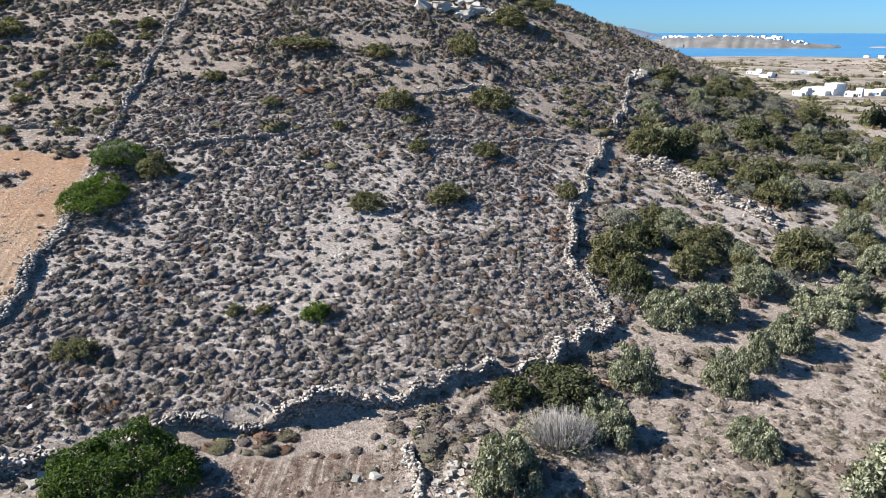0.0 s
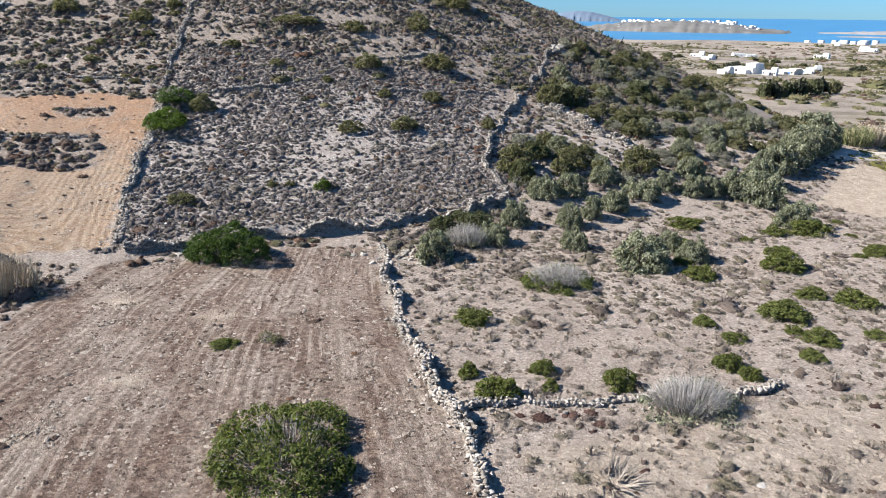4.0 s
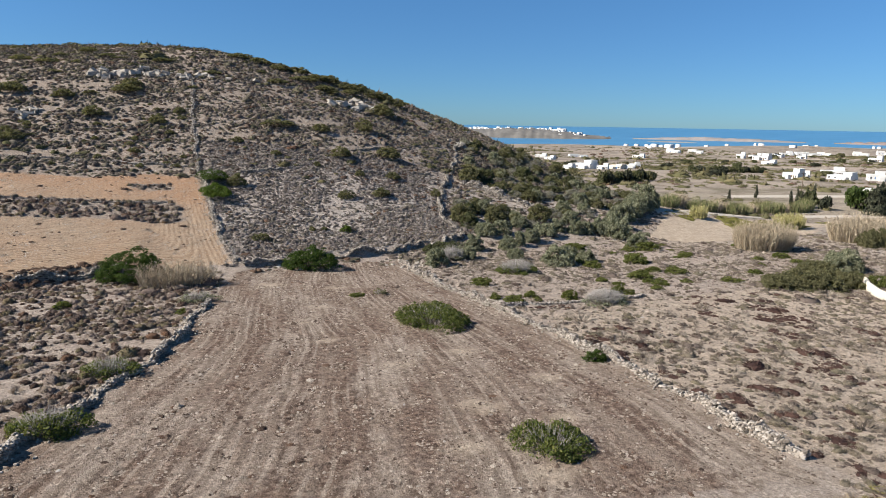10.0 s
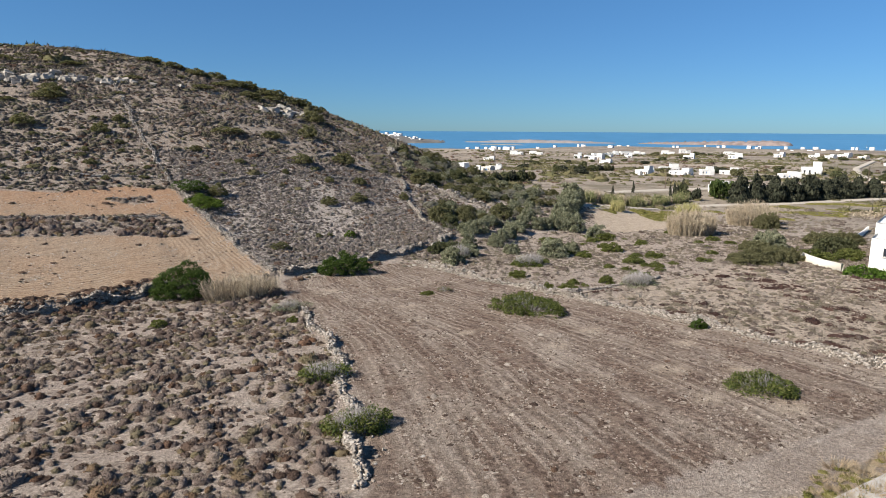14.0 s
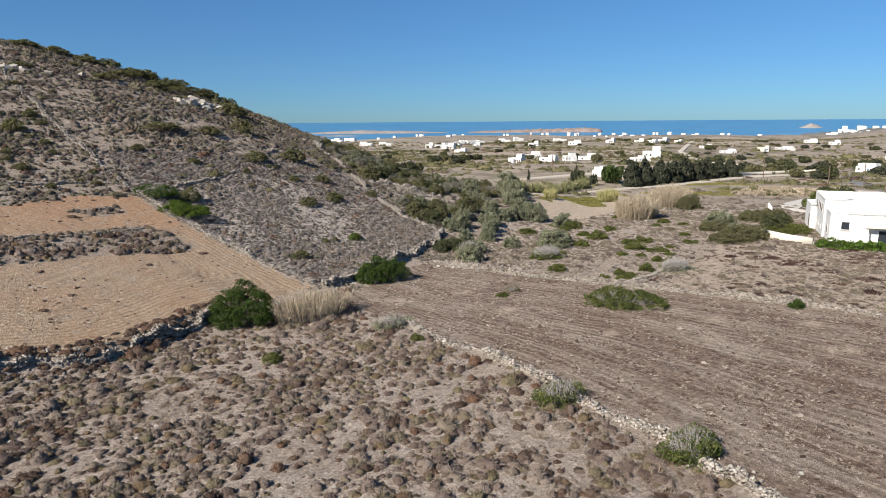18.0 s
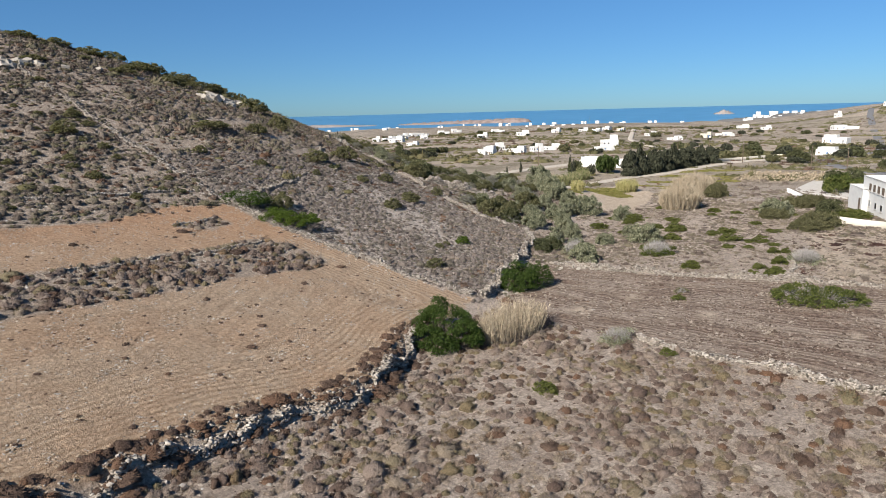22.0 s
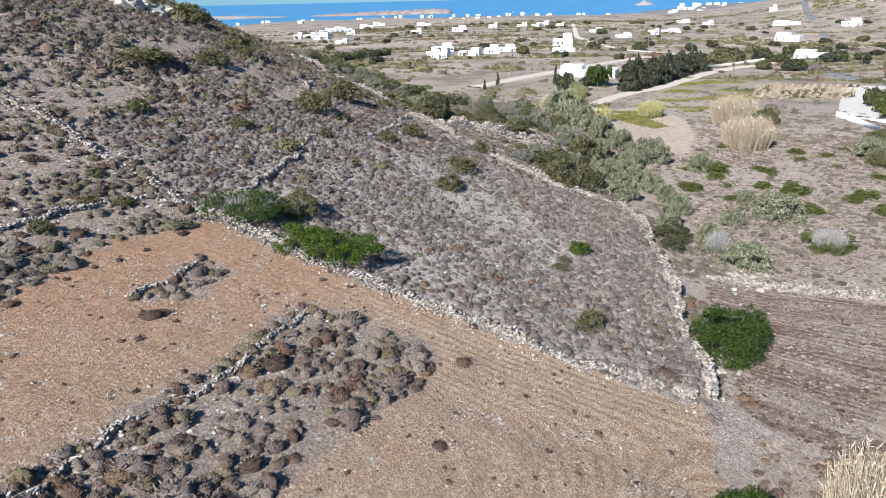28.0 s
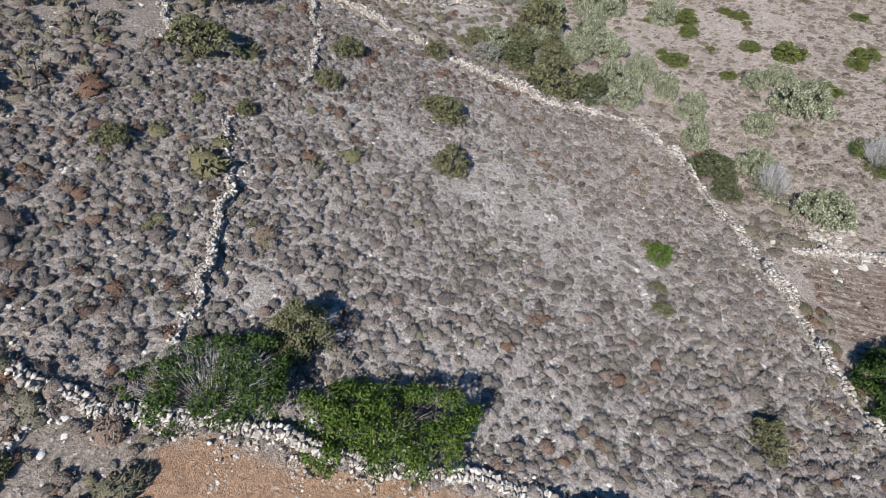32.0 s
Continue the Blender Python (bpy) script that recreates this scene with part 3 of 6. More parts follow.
def build_ground():
    gx, gy = rough_grid()
    X, Y = np.meshgrid(gx, gy)
    nx, ny = len(gx), len(gy)
    rng = np.random.default_rng(3)
    Z = land(X, Y)
    near = (np.abs(X) < 100) & (Y > -60) & (Y < 170)
    Z = Z + near * rng.normal(0, 0.035, X.shape)
    x, y = X.ravel(), Y.ravel()
    me = bpy.data.meshes.new("ground")
    idx = np.arange(nx * ny).reshape(ny, nx)
    f = np.stack([idx[:-1, :-1], idx[:-1, 1:], idx[1:, 1:], idx[1:, :-1]], -1).reshape(-1, 4)
    fill_mesh(me, np.stack([x, y, Z.ravel()], -1), f)
    wob = 0.5 * np.sin(x * 1.7 + y * 0.6) + 0.4 * np.sin(y * 2.3 - x)
    xx, yy = x + 0.25 * wob, y + 0.25 * wob
    isle = inside(xx, yy, SCRUB_ISLE) | inside(xx, yy, SCRUB_SPOT)
    org = inside(xx, yy, ORANGE) & ~isle
    plo = inside(xx, yy, PLOUGH) & ~org
    far = np.hypot(x + 28, y - 14)
    z = land(x, y)
    hillside = sstep(-17.0, -16.0, z) * (y > 21)
    hillside = np.maximum(hillside, inside(x, y, [(-21, 23), (-15, 25), (-7, 27.8), (6, 33.5), (11, 37), (11, 60), (-30, 60)]))
    mea = np.where(org | plo, 0, 1 - hillside) * (1 - sstep(90, 130, far))
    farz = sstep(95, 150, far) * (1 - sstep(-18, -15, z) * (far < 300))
    tan = inside(xx, yy, TAN_FIELD) * 1.0
    tan = np.maximum(tan, inside(xx, yy, BARE_SLOPE) * 0.55)
    tan = np.maximum(tan, inside(xx, yy, VINES) * 0.8)
    for sx, sy, sr in BARE_SPOTS:
        tan = np.maximum(tan, plo * 0.9 * np.exp(-(((x - sx) / sr) ** 2 + ((y - sy) / (0.6 * sr)) ** 2) ** 2))
    red = org * sstep(34, 49, y + 0.15 * (x + 28))
    # how far the tractor's lines lie from the walls they follow
    east = np.abs(line_dist(x, y, [(-2.0, 34.0)] + FIELD_WALL_E)[0])
    west = np.abs(line_dist(x, y, [(-19.0, 30.0), (-21.4, 20.9), (-23.4, 14.3)] + FIELD_WALL_W)[0])
    across = 28.0 * west / (east + west + 0.01)
    edge_a, edge_b = np.abs(line_dist(x, y, UP_WALL)[0]), np.abs(line_dist(x, y, BANK_WALL)[0])
    edge = -soft(2.5, -edge_a, -edge_b)
    zc = np.stack([across, y, edge, np.ones_like(x)], -1)
    za = np.stack([org * 1.0, plo * 1.0, mea, np.ones_like(x)], -1)
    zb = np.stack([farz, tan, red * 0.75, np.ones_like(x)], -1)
    for name, arr in (("zone_a", za), ("zone_b", zb), ("lines", zc)):
        at = me.color_attributes.new(name, "FLOAT_COLOR", "POINT")
        at.data.foreach_set("color", arr.astype(np.float32).ravel())
    me.shade_smooth()
    me.materials.append(GROUND)
    return tagged(new("ground", me), "dry stony Mediterranean hillside and farm fields", "ground", kind="structure")


def fill_mesh(me, verts, faces):
    faces = np.asarray(faces)
    n, k = faces.shape
    me.vertices.add(len(verts))
    me.vertices.foreach_set("co", np.asarray(verts, np.float32).ravel())
    me.loops.add(n * k)
    me.loops.foreach_set("vertex_index", faces.astype(np.int32).ravel())
    me.polygons.add(n)
    me.polygons.foreach_set("loop_start", (np.arange(n) * k).astype(np.int32))
    me.update(calc_edges=True)
    me.validate()


build_ground()
def build_sea():
    """A sea whose far rim is lifted a little, as the world ends at five kilometres."""
    rings = [(60, -43), (2400, -43), (3200, -36), (4100, -26), (4930, -17)]
    n = 120
    v = [(-57, -14, -43)] + [(-57 + r * math.cos(i * 2 * math.pi / n), -14 + r * math.sin(i * 2 * math.pi / n), z) for r, z in rings for i in range(n)]
    f = [(0, 1 + i, 1 + (i + 1) % n) for i in range(n)]
    for k in range(len(rings) - 1):
        for i in range(n):
            a, b = 1 + k * n + i, 1 + k * n + (i + 1) % n
            f += [(a, a + n, b + n), (a, b + n, b)]
    me = bpy.data.meshes.new("sea")
    fill_mesh(me, v, f)
    me.shade_smooth()
    me.materials.append(SEA)
    return tagged(new("sea", me), "calm deep blue sea reaching the horizon", "sea", kind="structure")


build_sea()

# ---- building kit ----
def part(name, data, material, parent, label=""):
    """Links a bmesh or mesh as one object under a thing or a part."""
    if isinstance(data, bmesh.types.BMesh):
        me = bpy.data.meshes.new(name)
        data.to_mesh(me)
        data.free()
    else:
        me = data
    if material and not me.materials:
        me.materials.append(material)
    ob = new(name, me)
    ob.parent = parent
    return tagged(ob, label)


def thing(name, x, y, z, label, category, group="", turn=0.0):
    ob = new(name)
    ob.empty_display_size = 0.2
    ob.matrix_basis = pose(x, y, z, 0, 0, turn)
    return tagged(ob, label, category, group)


def mesh_of(name, verts, faces, material=None):
    me = bpy.data.meshes.new(name)
    fill_mesh(me, verts, faces)
    if material:
        me.materials.append(material)
    return me


def spin(a):
    c, s = np.cos(a), np.sin(a)
    o, i = np.zeros_like(a), np.ones_like(a)
    return np.stack([np.stack([c, -s, o], -1), np.stack([s, c, o], -1), np.stack([o, o, i], -1)], -2)


def strewn(templates, pos, size, rng, flat=(0.8, 1.2)):
    """Many small pieces in one mesh: templates (verts, tris) set down at pos with the given sizes."""
    vs, fs, tones, base = [], [], [], 0
    pick = rng.integers(0, len(templates), len(pos))
    for k, (tv, tf) in enumerate(templates):
        sel = np.where(pick == k)[0]
        if not len(sel):
            continue
        r = spin(rng.uniform(0, 2 * np.pi, len(sel)))
        sc = np.stack([size[sel] * rng.uniform(0.65, 1.35, len(sel)), size[sel] * rng.uniform(0.65, 1.35, len(sel)), size[sel] * rng.uniform(*flat, len(sel))], -1)
        v = np.einsum("nij,nvj->nvi", r, tv[None] * sc[:, None]) + pos[sel][:, None]
        f = tf[None] + (np.arange(len(sel)) * len(tv))[:, None, None] + base
        vs.append(v.reshape(-1, 3))
        fs.append(f.reshape(-1, 3))
        tones.append(np.repeat(rng.random(len(sel)) * 0.8, len(tv)))
        base += len(sel) * len(tv)
    return np.concatenate(vs), np.concatenate(fs), np.concatenate(tones)


def leaf_cloud(rng, centres, radii, count, size, droop=0.0, shell=0.72):
    """Leaves (two triangles each) spread over the outer part of a group of ellipsoids."""
    centres, radii = np.asarray(centres, float), np.asarray(radii, float)
    w = (radii[:, 0] * radii[:, 1]) ** 0.8
    k = rng.choice(len(centres), count, p=w / w.sum())
    d = rng.normal(size=(count, 3))
    d /= np.linalg.norm(d, axis=1)[:, None]
    d[:, 2] = np.where(d[:, 2] < -0.35, -d[:, 2], d[:, 2])
    r = shell + (1.06 - shell) * rng.random(count) ** 0.7
    p = centres[k] + d * radii[k] * r[:, None]
    p[:, 2] = np.maximum(p[:, 2], 0.03)
    nrm = d + rng.normal(0, 0.55, (count, 3))
    nrm /= np.linalg.norm(nrm, axis=1)[:, None]
    t = np.cross(nrm, rng.normal(size=(count, 3)))
    t /= np.linalg.norm(t, axis=1)[:, None]
    u = np.cross(nrm, t)
    s = size * rng.uniform(0.6, 1.4, count)[:, None]
    v = np.stack([p - t * s, p + u * s * 0.5 + nrm * s * 0.12, p + t * s - np.array([0, 0, droop]) * s, p - u * s * 0.5 + nrm * s * 0.12], 1)
    i = np.arange(count)[:, None] * 4
    f = np.concatenate([i + np.array([[0, 1, 2]]), i + np.array([[0, 2, 3]])], 0)
    return v.reshape(-1, 3), f


def twig_cloud(rng, count, rx, ry, h, width, up=0.6, start=0.1):
    """Thin three-sided stems that rise from a base and spread out."""
    a = rng.uniform(0, 2 * np.pi, count)
    q = np.sqrt(rng.random(count))
    b = np.stack([np.cos(a) * q * rx * 0.55, np.sin(a) * q * ry * 0.55, np.full(count, 0.0)], -1)
    top = np.stack([np.cos(a) * q * rx, np.sin(a) * q * ry, h * (1 - 0.45 * q ** 2) * rng.uniform(0.75, 1.1, count)], -1) + rng.normal(0, 0.06 * h, (count, 3))
    bo = b + (top - b) * start
    d = top - bo
    s1 = np.cross(d, rng.normal(size=(count, 3)))
    s1 /= np.linalg.norm(s1, axis=1)[:, None] + 1e-9
    s2 = np.cross(d, s1)
    s2 /= np.linalg.norm(s2, axis=1)[:, None] + 1e-9
    mid = bo + d * 0.6 + rng.normal(0, 0.04 * h, (count, 3))
    v = np.stack([bo + s1 * width, bo - s1 * width * 0.5 + s2 * width, bo - s1 * width * 0.5 - s2 * width,
                  mid + s1 * width * 0.7, mid - s1 * width * 0.4 + s2 * width * 0.6, mid - s1 * width * 0.4 - s2 * width * 0.6, top], 1)
    i = np.arange(count)[:, None] * 7
    tris = [(0, 1, 4), (0, 4, 3), (1, 2, 5), (1, 5, 4), (2, 0, 3), (2, 3, 5), (3, 4, 6), (4, 5, 6), (5, 3, 6)]
    f = np.concatenate([i + np.array([t]) for t in tris], 0)
    return v.reshape(-1, 3), f


def dome(rng, seg=7, rings=2, jag=0.22, height=0.8):
    """A lumpy low dome of radius 1 that stands on the ground."""
    vs = []
    for j in range(rings):
        e = j / rings * 1.35
        for i in range(seg):
            a = (i + 0.5 * j) / seg * 2 * math.pi
            r = math.cos(e) * (1 + rng.uniform(-jag, jag))
            vs.append((r * math.cos(a), r * math.sin(a), -0.12 if j == 0 else math.sin(e) * height * (1 + rng.uniform(-jag, jag))))
    vs.append((0, 0, height * (1 + rng.uniform(-jag, jag))))
    fs = []
    for j in range(rings - 1):
        for i in range(seg):
            a, b = j * seg + i, j * seg + (i + 1) % seg
            c, d = a + seg, b + seg
            fs += [(a, b, c), (b, d, c)]
    t = len(vs) - 1
    fs += [((rings - 1) * seg + i, (rings - 1) * seg + (i + 1) % seg, t) for i in range(seg)]
    return np.array(vs), np.array(fs)


def joined(*meshes):
    vs, fs, base = [], [], 0
    for v, f in meshes:
        vs.append(v)
        fs.append(np.asarray(f) + base)
        base += len(v)
    return np.concatenate(vs), np.concatenate(fs)


def shrub_shape(rng, leaves=34, seg=7, height=0.75, rings=2, size=0.16):
    """A rounded cushion: a lumpy core under many short twig ends, one triangle each."""
    core = dome(rng, seg, rings, 0.27, height * 0.85)
    core = (core[0] * np.array([0.78, 0.78, 0.84]), core[1])
    d = rng.normal(size=(leaves, 3))
    d[:, 2] = np.abs(d[:, 2]) * 0.9 + 0.05
    d /= np.linalg.norm(d, axis=1)[:, None]
    p = d * np.array([0.82, 0.82, height * 0.82]) * rng.uniform(0.8, 1.0, leaves)[:, None]
    tip = p + (d + rng.normal(0, 0.55, (leaves, 3))) * size * rng.uniform(0.8, 1.5, leaves)[:, None]
    side = np.cross(d, rng.normal(size=(leaves, 3)))
    side *= size * 0.42 / (np.linalg.norm(side, axis=1)[:, None] + 1e-9)
    v = np.stack([p - side - d * 0.05, p + side - d * 0.05, tip], 1).reshape(-1, 3)
    return joined(core, (v, np.arange(leaves * 3).reshape(-1, 3)))


def tuft_shape(rng, blades=30, height=1.0):
    """A soft tussock of fine blades, one triangle each."""
    a, q = rng.uniform(0, 2 * np.pi, blades), rng.random(blades) ** 0.4
    b = np.stack([np.cos(a) * q * 0.45, np.sin(a) * q * 0.45, np.zeros(blades)], -1)
    tip = np.stack([np.cos(a) * q * 0.95, np.sin(a) * q * 0.95, height * (1.0 - 0.55 * q ** 2) * rng.uniform(0.6, 1.1, blades)], -1) + rng.normal(0, 0.1, (blades, 3))
    side = np.stack([-np.sin(a + 1), np.cos(a + 1), np.zeros(blades)], -1) * 0.032
    v = np.stack([b - side, b + side, tip], 1).reshape(-1, 3)
    return v, np.arange(blades * 3).reshape(-1, 3)

# ---- dry-stone walls ----
def stone_shapes():
    rng = np.random.default_rng(11)
    out = []
    for k in range(8):
        bm = bmesh.new()
        bmesh.ops.create_cube(bm, size=1.0)
        bmesh.ops.bevel(bm, geom=bm.edges[:], offset=0.10, segments=1, affect="EDGES", clamp_overlap=True)
        for v in bm.verts:
            v.co += Vector(rng.uniform(-0.15, 0.15, 3))
        bmesh.ops.triangulate(bm, faces=bm.faces[:])
        me = bpy.data.meshes.new("stone")
        bm.to_mesh(me)
        bm.free()
        me.materials.append(STONE)
        v = np.array([q.co[:] for q in me.vertices])
        f = np.array([p.vertices[:] for p in me.polygons])
        out.append((me, v, f))
    return out


STONES = stone_shapes()


def stone_wall(name, pts, height, thick, label, seed, separate, tumble=0.25, every=0.14):
    """A dry-stone wall along a line. The stones nearest its start are parts, the others are joined."""
    rng = np.random.default_rng(seed)
    x0, y0 = pts[0]
    z0 = gz(x0, y0)
    top = thing(name, x0, y0, z0, label, "wall")
    top["kind"] = "structure"
    seg = [(a, b, math.hypot(b[0] - a[0], b[1] - a[1])) for a, b in zip(pts, pts[1:])]
    total = sum(s[2] for s in seg)
    # rubble core
    cv, cf, run = [], [], 0.0
    stops = []
    for a, b, ln in seg:
        n = max(1, int(ln / 0.9))
        stops += [(a[0] + (b[0] - a[0]) * i / n, a[1] + (b[1] - a[1]) * i / n, (b[0] - a[0]) / ln, (b[1] - a[1]) / ln, run + ln * i / n) for i in range(n)]
        run += ln
    stops.append((*pts[-1], (pts[-1][0] - pts[-2][0]) / seg[-1][2], (pts[-1][1] - pts[-2][1]) / seg[-1][2], total))
    stops = np.array(stops)
    bend = lambda s: 0.24 * np.sin(s * 0.8 + seed) + 0.11 * np.sin(s * 2.7 + 2 * seed)
    tall = lambda s: height * np.clip(0.62 + 0.34 * np.sin(s * 0.41 + seed * 1.3) + 0.26 * np.sin(s * 1.27 + seed) + 0.16 * np.sin(s * 3.9 + 3 * seed), 0.06, 1.3)
    for (px, py, dx, dy, s) in stops:
        ox, oy = -dy, dx
        px, py = px + ox * bend(s), py + oy * bend(s)
        h = max(0.04, tall(s)) * 0.78
        for u, q in ((-0.46, -0.3), (-0.36, h), (0.36, h), (0.46, -0.3)):
            gx_, gy_ = px + ox * thick * u, py + oy * thick * u
            cv.append((gx_ - x0, gy_ - y0, gz(px, py) + q - z0 if q > 0 else min(gz(gx_, gy_), gz(px, py)) + q - z0))
    for i in range(len(stops) - 1):
        for j in range(3):
            a = i * 4 + j
            cf += [(a, a + 1, a + 5), (a, a + 5, a + 4)]
    part("rubble_core", mesh_of("rubble_core", cv, cf, RUBBLE), None, top)
    # face and cap stones
    P, S, R = [], [], []
    s = 0.0
    while s < total:
        i = np.searchsorted(stops[:, 4], s, "right") - 1
        px, py, dx, dy, sb = stops[min(i, len(stops) - 1)]
        px, py = px + dx * (s - sb), py + dy * (s - sb)
        ox, oy = -dy, dx
        px, py = px + ox * bend(s), py + oy * bend(s)
        h = max(0.12, tall(s)) * rng.uniform(0.8, 1.12)
        zc = gz(px, py)
        yaw = math.atan2(dy, dx)
        lev = 0.0
        while lev < h:
            sz = every * rng.uniform(0.5, 1.0)
            last = lev + sz * 0.8 >= h
            for u in ((-0.36, 0.3) if last else (-0.42, 0.42)):
                w = every * rng.choice([0.7, 1.0, 1.4, 2.2], p=[0.3, 0.35, 0.22, 0.13]) * rng.uniform(0.8, 1.2)
                qx, qy = px + ox * thick * u + dx * rng.uniform(-0.1, 0.1), py + oy * thick * u + dy * rng.uniform(-0.1, 0.1)
                base = zc if last or lev > 0.2 else min(zc, gz(qx, qy))
                P.append((qx + ox * rng.normal(0, 0.03), qy + oy * rng.normal(0, 0.03), base + lev + sz * 0.45 + rng.normal(0, 0.02)))
                S.append((w, thick * rng.uniform(0.42, 0.62), sz * rng.uniform(0.85, 1.15)))
                R.append((rng.normal(0, 17), rng.normal(0, 17), math.degrees(yaw) + rng.normal(0, 30)))
            lev += sz * 0.85
        # fallen stones at the foot
        for _ in range(rng.poisson(tumble * 2)):
            u = rng.choice([-1, 1]) * (thick * 0.5 + abs(rng.normal(0, 0.5)))
            qx, qy = px + ox * u, py + oy * u
            w = every * rng.uniform(0.3, 1.5)
            P.append((qx, qy, gz(qx, qy) + w * 0.2))
            S.append((w, w * rng.uniform(0.6, 1), w * rng.uniform(0.5, 0.8)))
            R.append((rng.normal(0, 20), rng.normal(0, 20), rng.uniform(0, 360)))
        s += every * 0.95
    joined_v, joined_f, base = [], [], 0
    for k, (p, sc, r) in enumerate(zip(P, S, R)):
        me, v, f = STONES[int(rng.integers(0, 8))]
        m = pose(p[0] - x0, p[1] - y0, p[2] - z0, *r) @ Matrix.Diagonal((*sc, 1))
        if k < separate:
            ob = new("stone", me)
            ob.parent = top
            ob.matrix_basis = m
        else:
            a = np.array(m)
            joined_v.append(v @ a[:3, :3].T + a[:3, 3])
            joined_f.append(f + base)
            base += len(v)
    if joined_v:
        ob = part("stones", mesh_of("stones", np.concatenate(joined_v), np.concatenate(joined_f), STONE), None, top)
        tagged(ob, "irregular dry-laid fieldstones", kind="stuff")
    return top


stone_wall("wall_foot_of_hill", FOOT_WALL, 0.5, 0.42, "rough grey dry-stone retaining wall along the foot of the hill", 1, 300, 0.7, every=0.115)
stone_wall("wall_up_the_hill", UP_WALL, 0.42, 0.42, "tumbled pale dry-stone wall climbing the hillside beside the orange field", 2, 300, 1.2, every=0.115)
stone_wall("wall_hill_right", RIGHT_WALL, 0.65, 0.32, "pale dry-stone wall winding up the slope beside dense bushes", 3, 200, 0.3)
stone_wall("wall_hill_cross", CROSS_WALL, 1.25, 0.9, "pale dry-stone wall slanting down through the bushes", 4, 60, every=0.17)
stone_wall("wall_field_east", FIELD_WALL_E[::-1], 0.66, 0.36, "long low dry-stone wall beside the ploughed field", 5, 300, 0.5, every=0.12)
stone_wall("wall_meadow", MEADOW_WALL, 0.26, 0.35, "low crumbling dry-stone wall across the dry meadow", 6, 120, 0.3)
stone_wall("wall_field_west", FIELD_WALL_W, 0.48, 0.36, "low dry-stone wall between scrub plot and ploughed field", 7, 300, 0.4, every=0.12)
stone_wall("wall_bank", BANK_WALL, 0.34, 0.45, "collapsed dry-stone terrace wall below the orange field", 8, 300, 0.8, every=0.13)
stone_wall("wall_terrace_low", [(-24.8, 53.9), (-21.6, 54.7), (-19.6, 54.9), (-15.9, 56.4), (-14.1, 57.5), (-10.2, 59.0)], 0.4, 0.24, "weathered dry-stone terrace wall on the scrubby hillside", 9, 60, every=0.12)
stone_wall("wall_terrace_mid", [(-3.7, 58.1), (0.8, 58.9), (6.2, 61.3), (12.0, 64.3)], 0.34, 0.24, "weathered dry-stone terrace wall on the scrubby hillside", 10, 40, every=0.12)
stone_wall("wall_terrace_high", [(-5.2, 65.0), (-1.4, 68.3), (4.6, 72.2)], 0.34, 0.24, "weathered dry-stone terrace wall on the scrubby hillside", 12, 30, every=0.12)
stone_wall("wall_terrace_west", [(-28.8, 56.0), (-33.0, 56.0), (-38.5, 56.3), (-47.0, 56.5), (-56.0, 55.6), (-64.0, 55.0)], 0.2, 0.22, "dry-stone terrace wall above the orange field", 13, 120, 0.3, every=0.12)
stone_wall("wall_isle_upper", [(-31.0, 42.0), (-33.5, 41.2), (-36.6, 40.4), (-38.5, 40.2), (-44.0, 39.8), (-52.0, 38.8)], 0.1, 0.16, "dry-stone wall hidden in the scrub of the orange field", 14, 100, 0.5, every=0.12)
stone_wall("wall_spot", [(-37.2, 47.6), (-34.6, 48.2), (-32.4, 48.7)], 0.12, 0.16, "short remnant of a dry-stone wall in the orange field", 15, 40, 0.4, every=0.12)

# ---- ground cover ----
def scatter(name, count, area, keep, sizes, templates, material, label, seed, category, flat=(0.55, 1.0), gap=0.0):
    """Plants or stones over an area: count of them at random, or, for plants that keep their distance, one in each cell of a loose grid."""
    rng = np.random.default_rng(seed)
    if gap:
        x, y = (v.ravel() for v in np.meshgrid(np.arange(area[0], area[1], gap), np.arange(area[2], area[3], gap)))
        x, y = x + rng.uniform(-0.5, 0.5, len(x)) * gap * 1.1, y + rng.uniform(-0.5, 0.5, len(x)) * gap * 1.1
    else:
        x, y = rng.uniform(area[0], area[1], count), rng.uniform(area[2], area[3], count)
    ok = keep(x, y, rng)
    x, y = x[ok], y[ok]
    z = land(x, y)
    s = np.exp(rng.normal(math.log(sizes[0]), sizes[1], len(x)))
    v, f, tone = strewn(templates, np.stack([x, y, z - 0.02], -1), s, rng, flat)
    me = mesh_of(name, v, f, material)
    me.attributes.new("tone", "FLOAT", "POINT").data.foreach_set("value", tone.astype(np.float32))
    return tagged(new(name, me), label, category, kind="stuff")


def patch(x, y, scale, seed):
    """A smooth random pattern between 0 and 1."""
    rng = np.random.default_rng(seed)
    v = np.zeros(np.shape(x))
    for k in range(7):
        a, w, ph = rng.uniform(0, 2 * np.pi), rng.uniform(0.6, 2.2) / scale, rng.uniform(0, 6.28)
        v = v + np.sin((x * np.cos(a) + y * np.sin(a)) * w + ph)
    return 0.5 + v / 6.0


def on_orange(x, y):
    return inside(x, y, ORANGE) & ~inside(x, y, SCRUB_ISLE) & ~inside(x, y, SCRUB_SPOT)


def on_hill(x, y):
    s, t = line_dist(x, y, FOOT_WALL)
    foot = (y > 37) | ((s > 0.7) & (x < 10.5) & (x > -23.5))
    return foot & ~on_orange(x, y) & (land(x, y) > -19.5) & ((x < 10) | (y > 37 + 0.35 * (x - 10)))


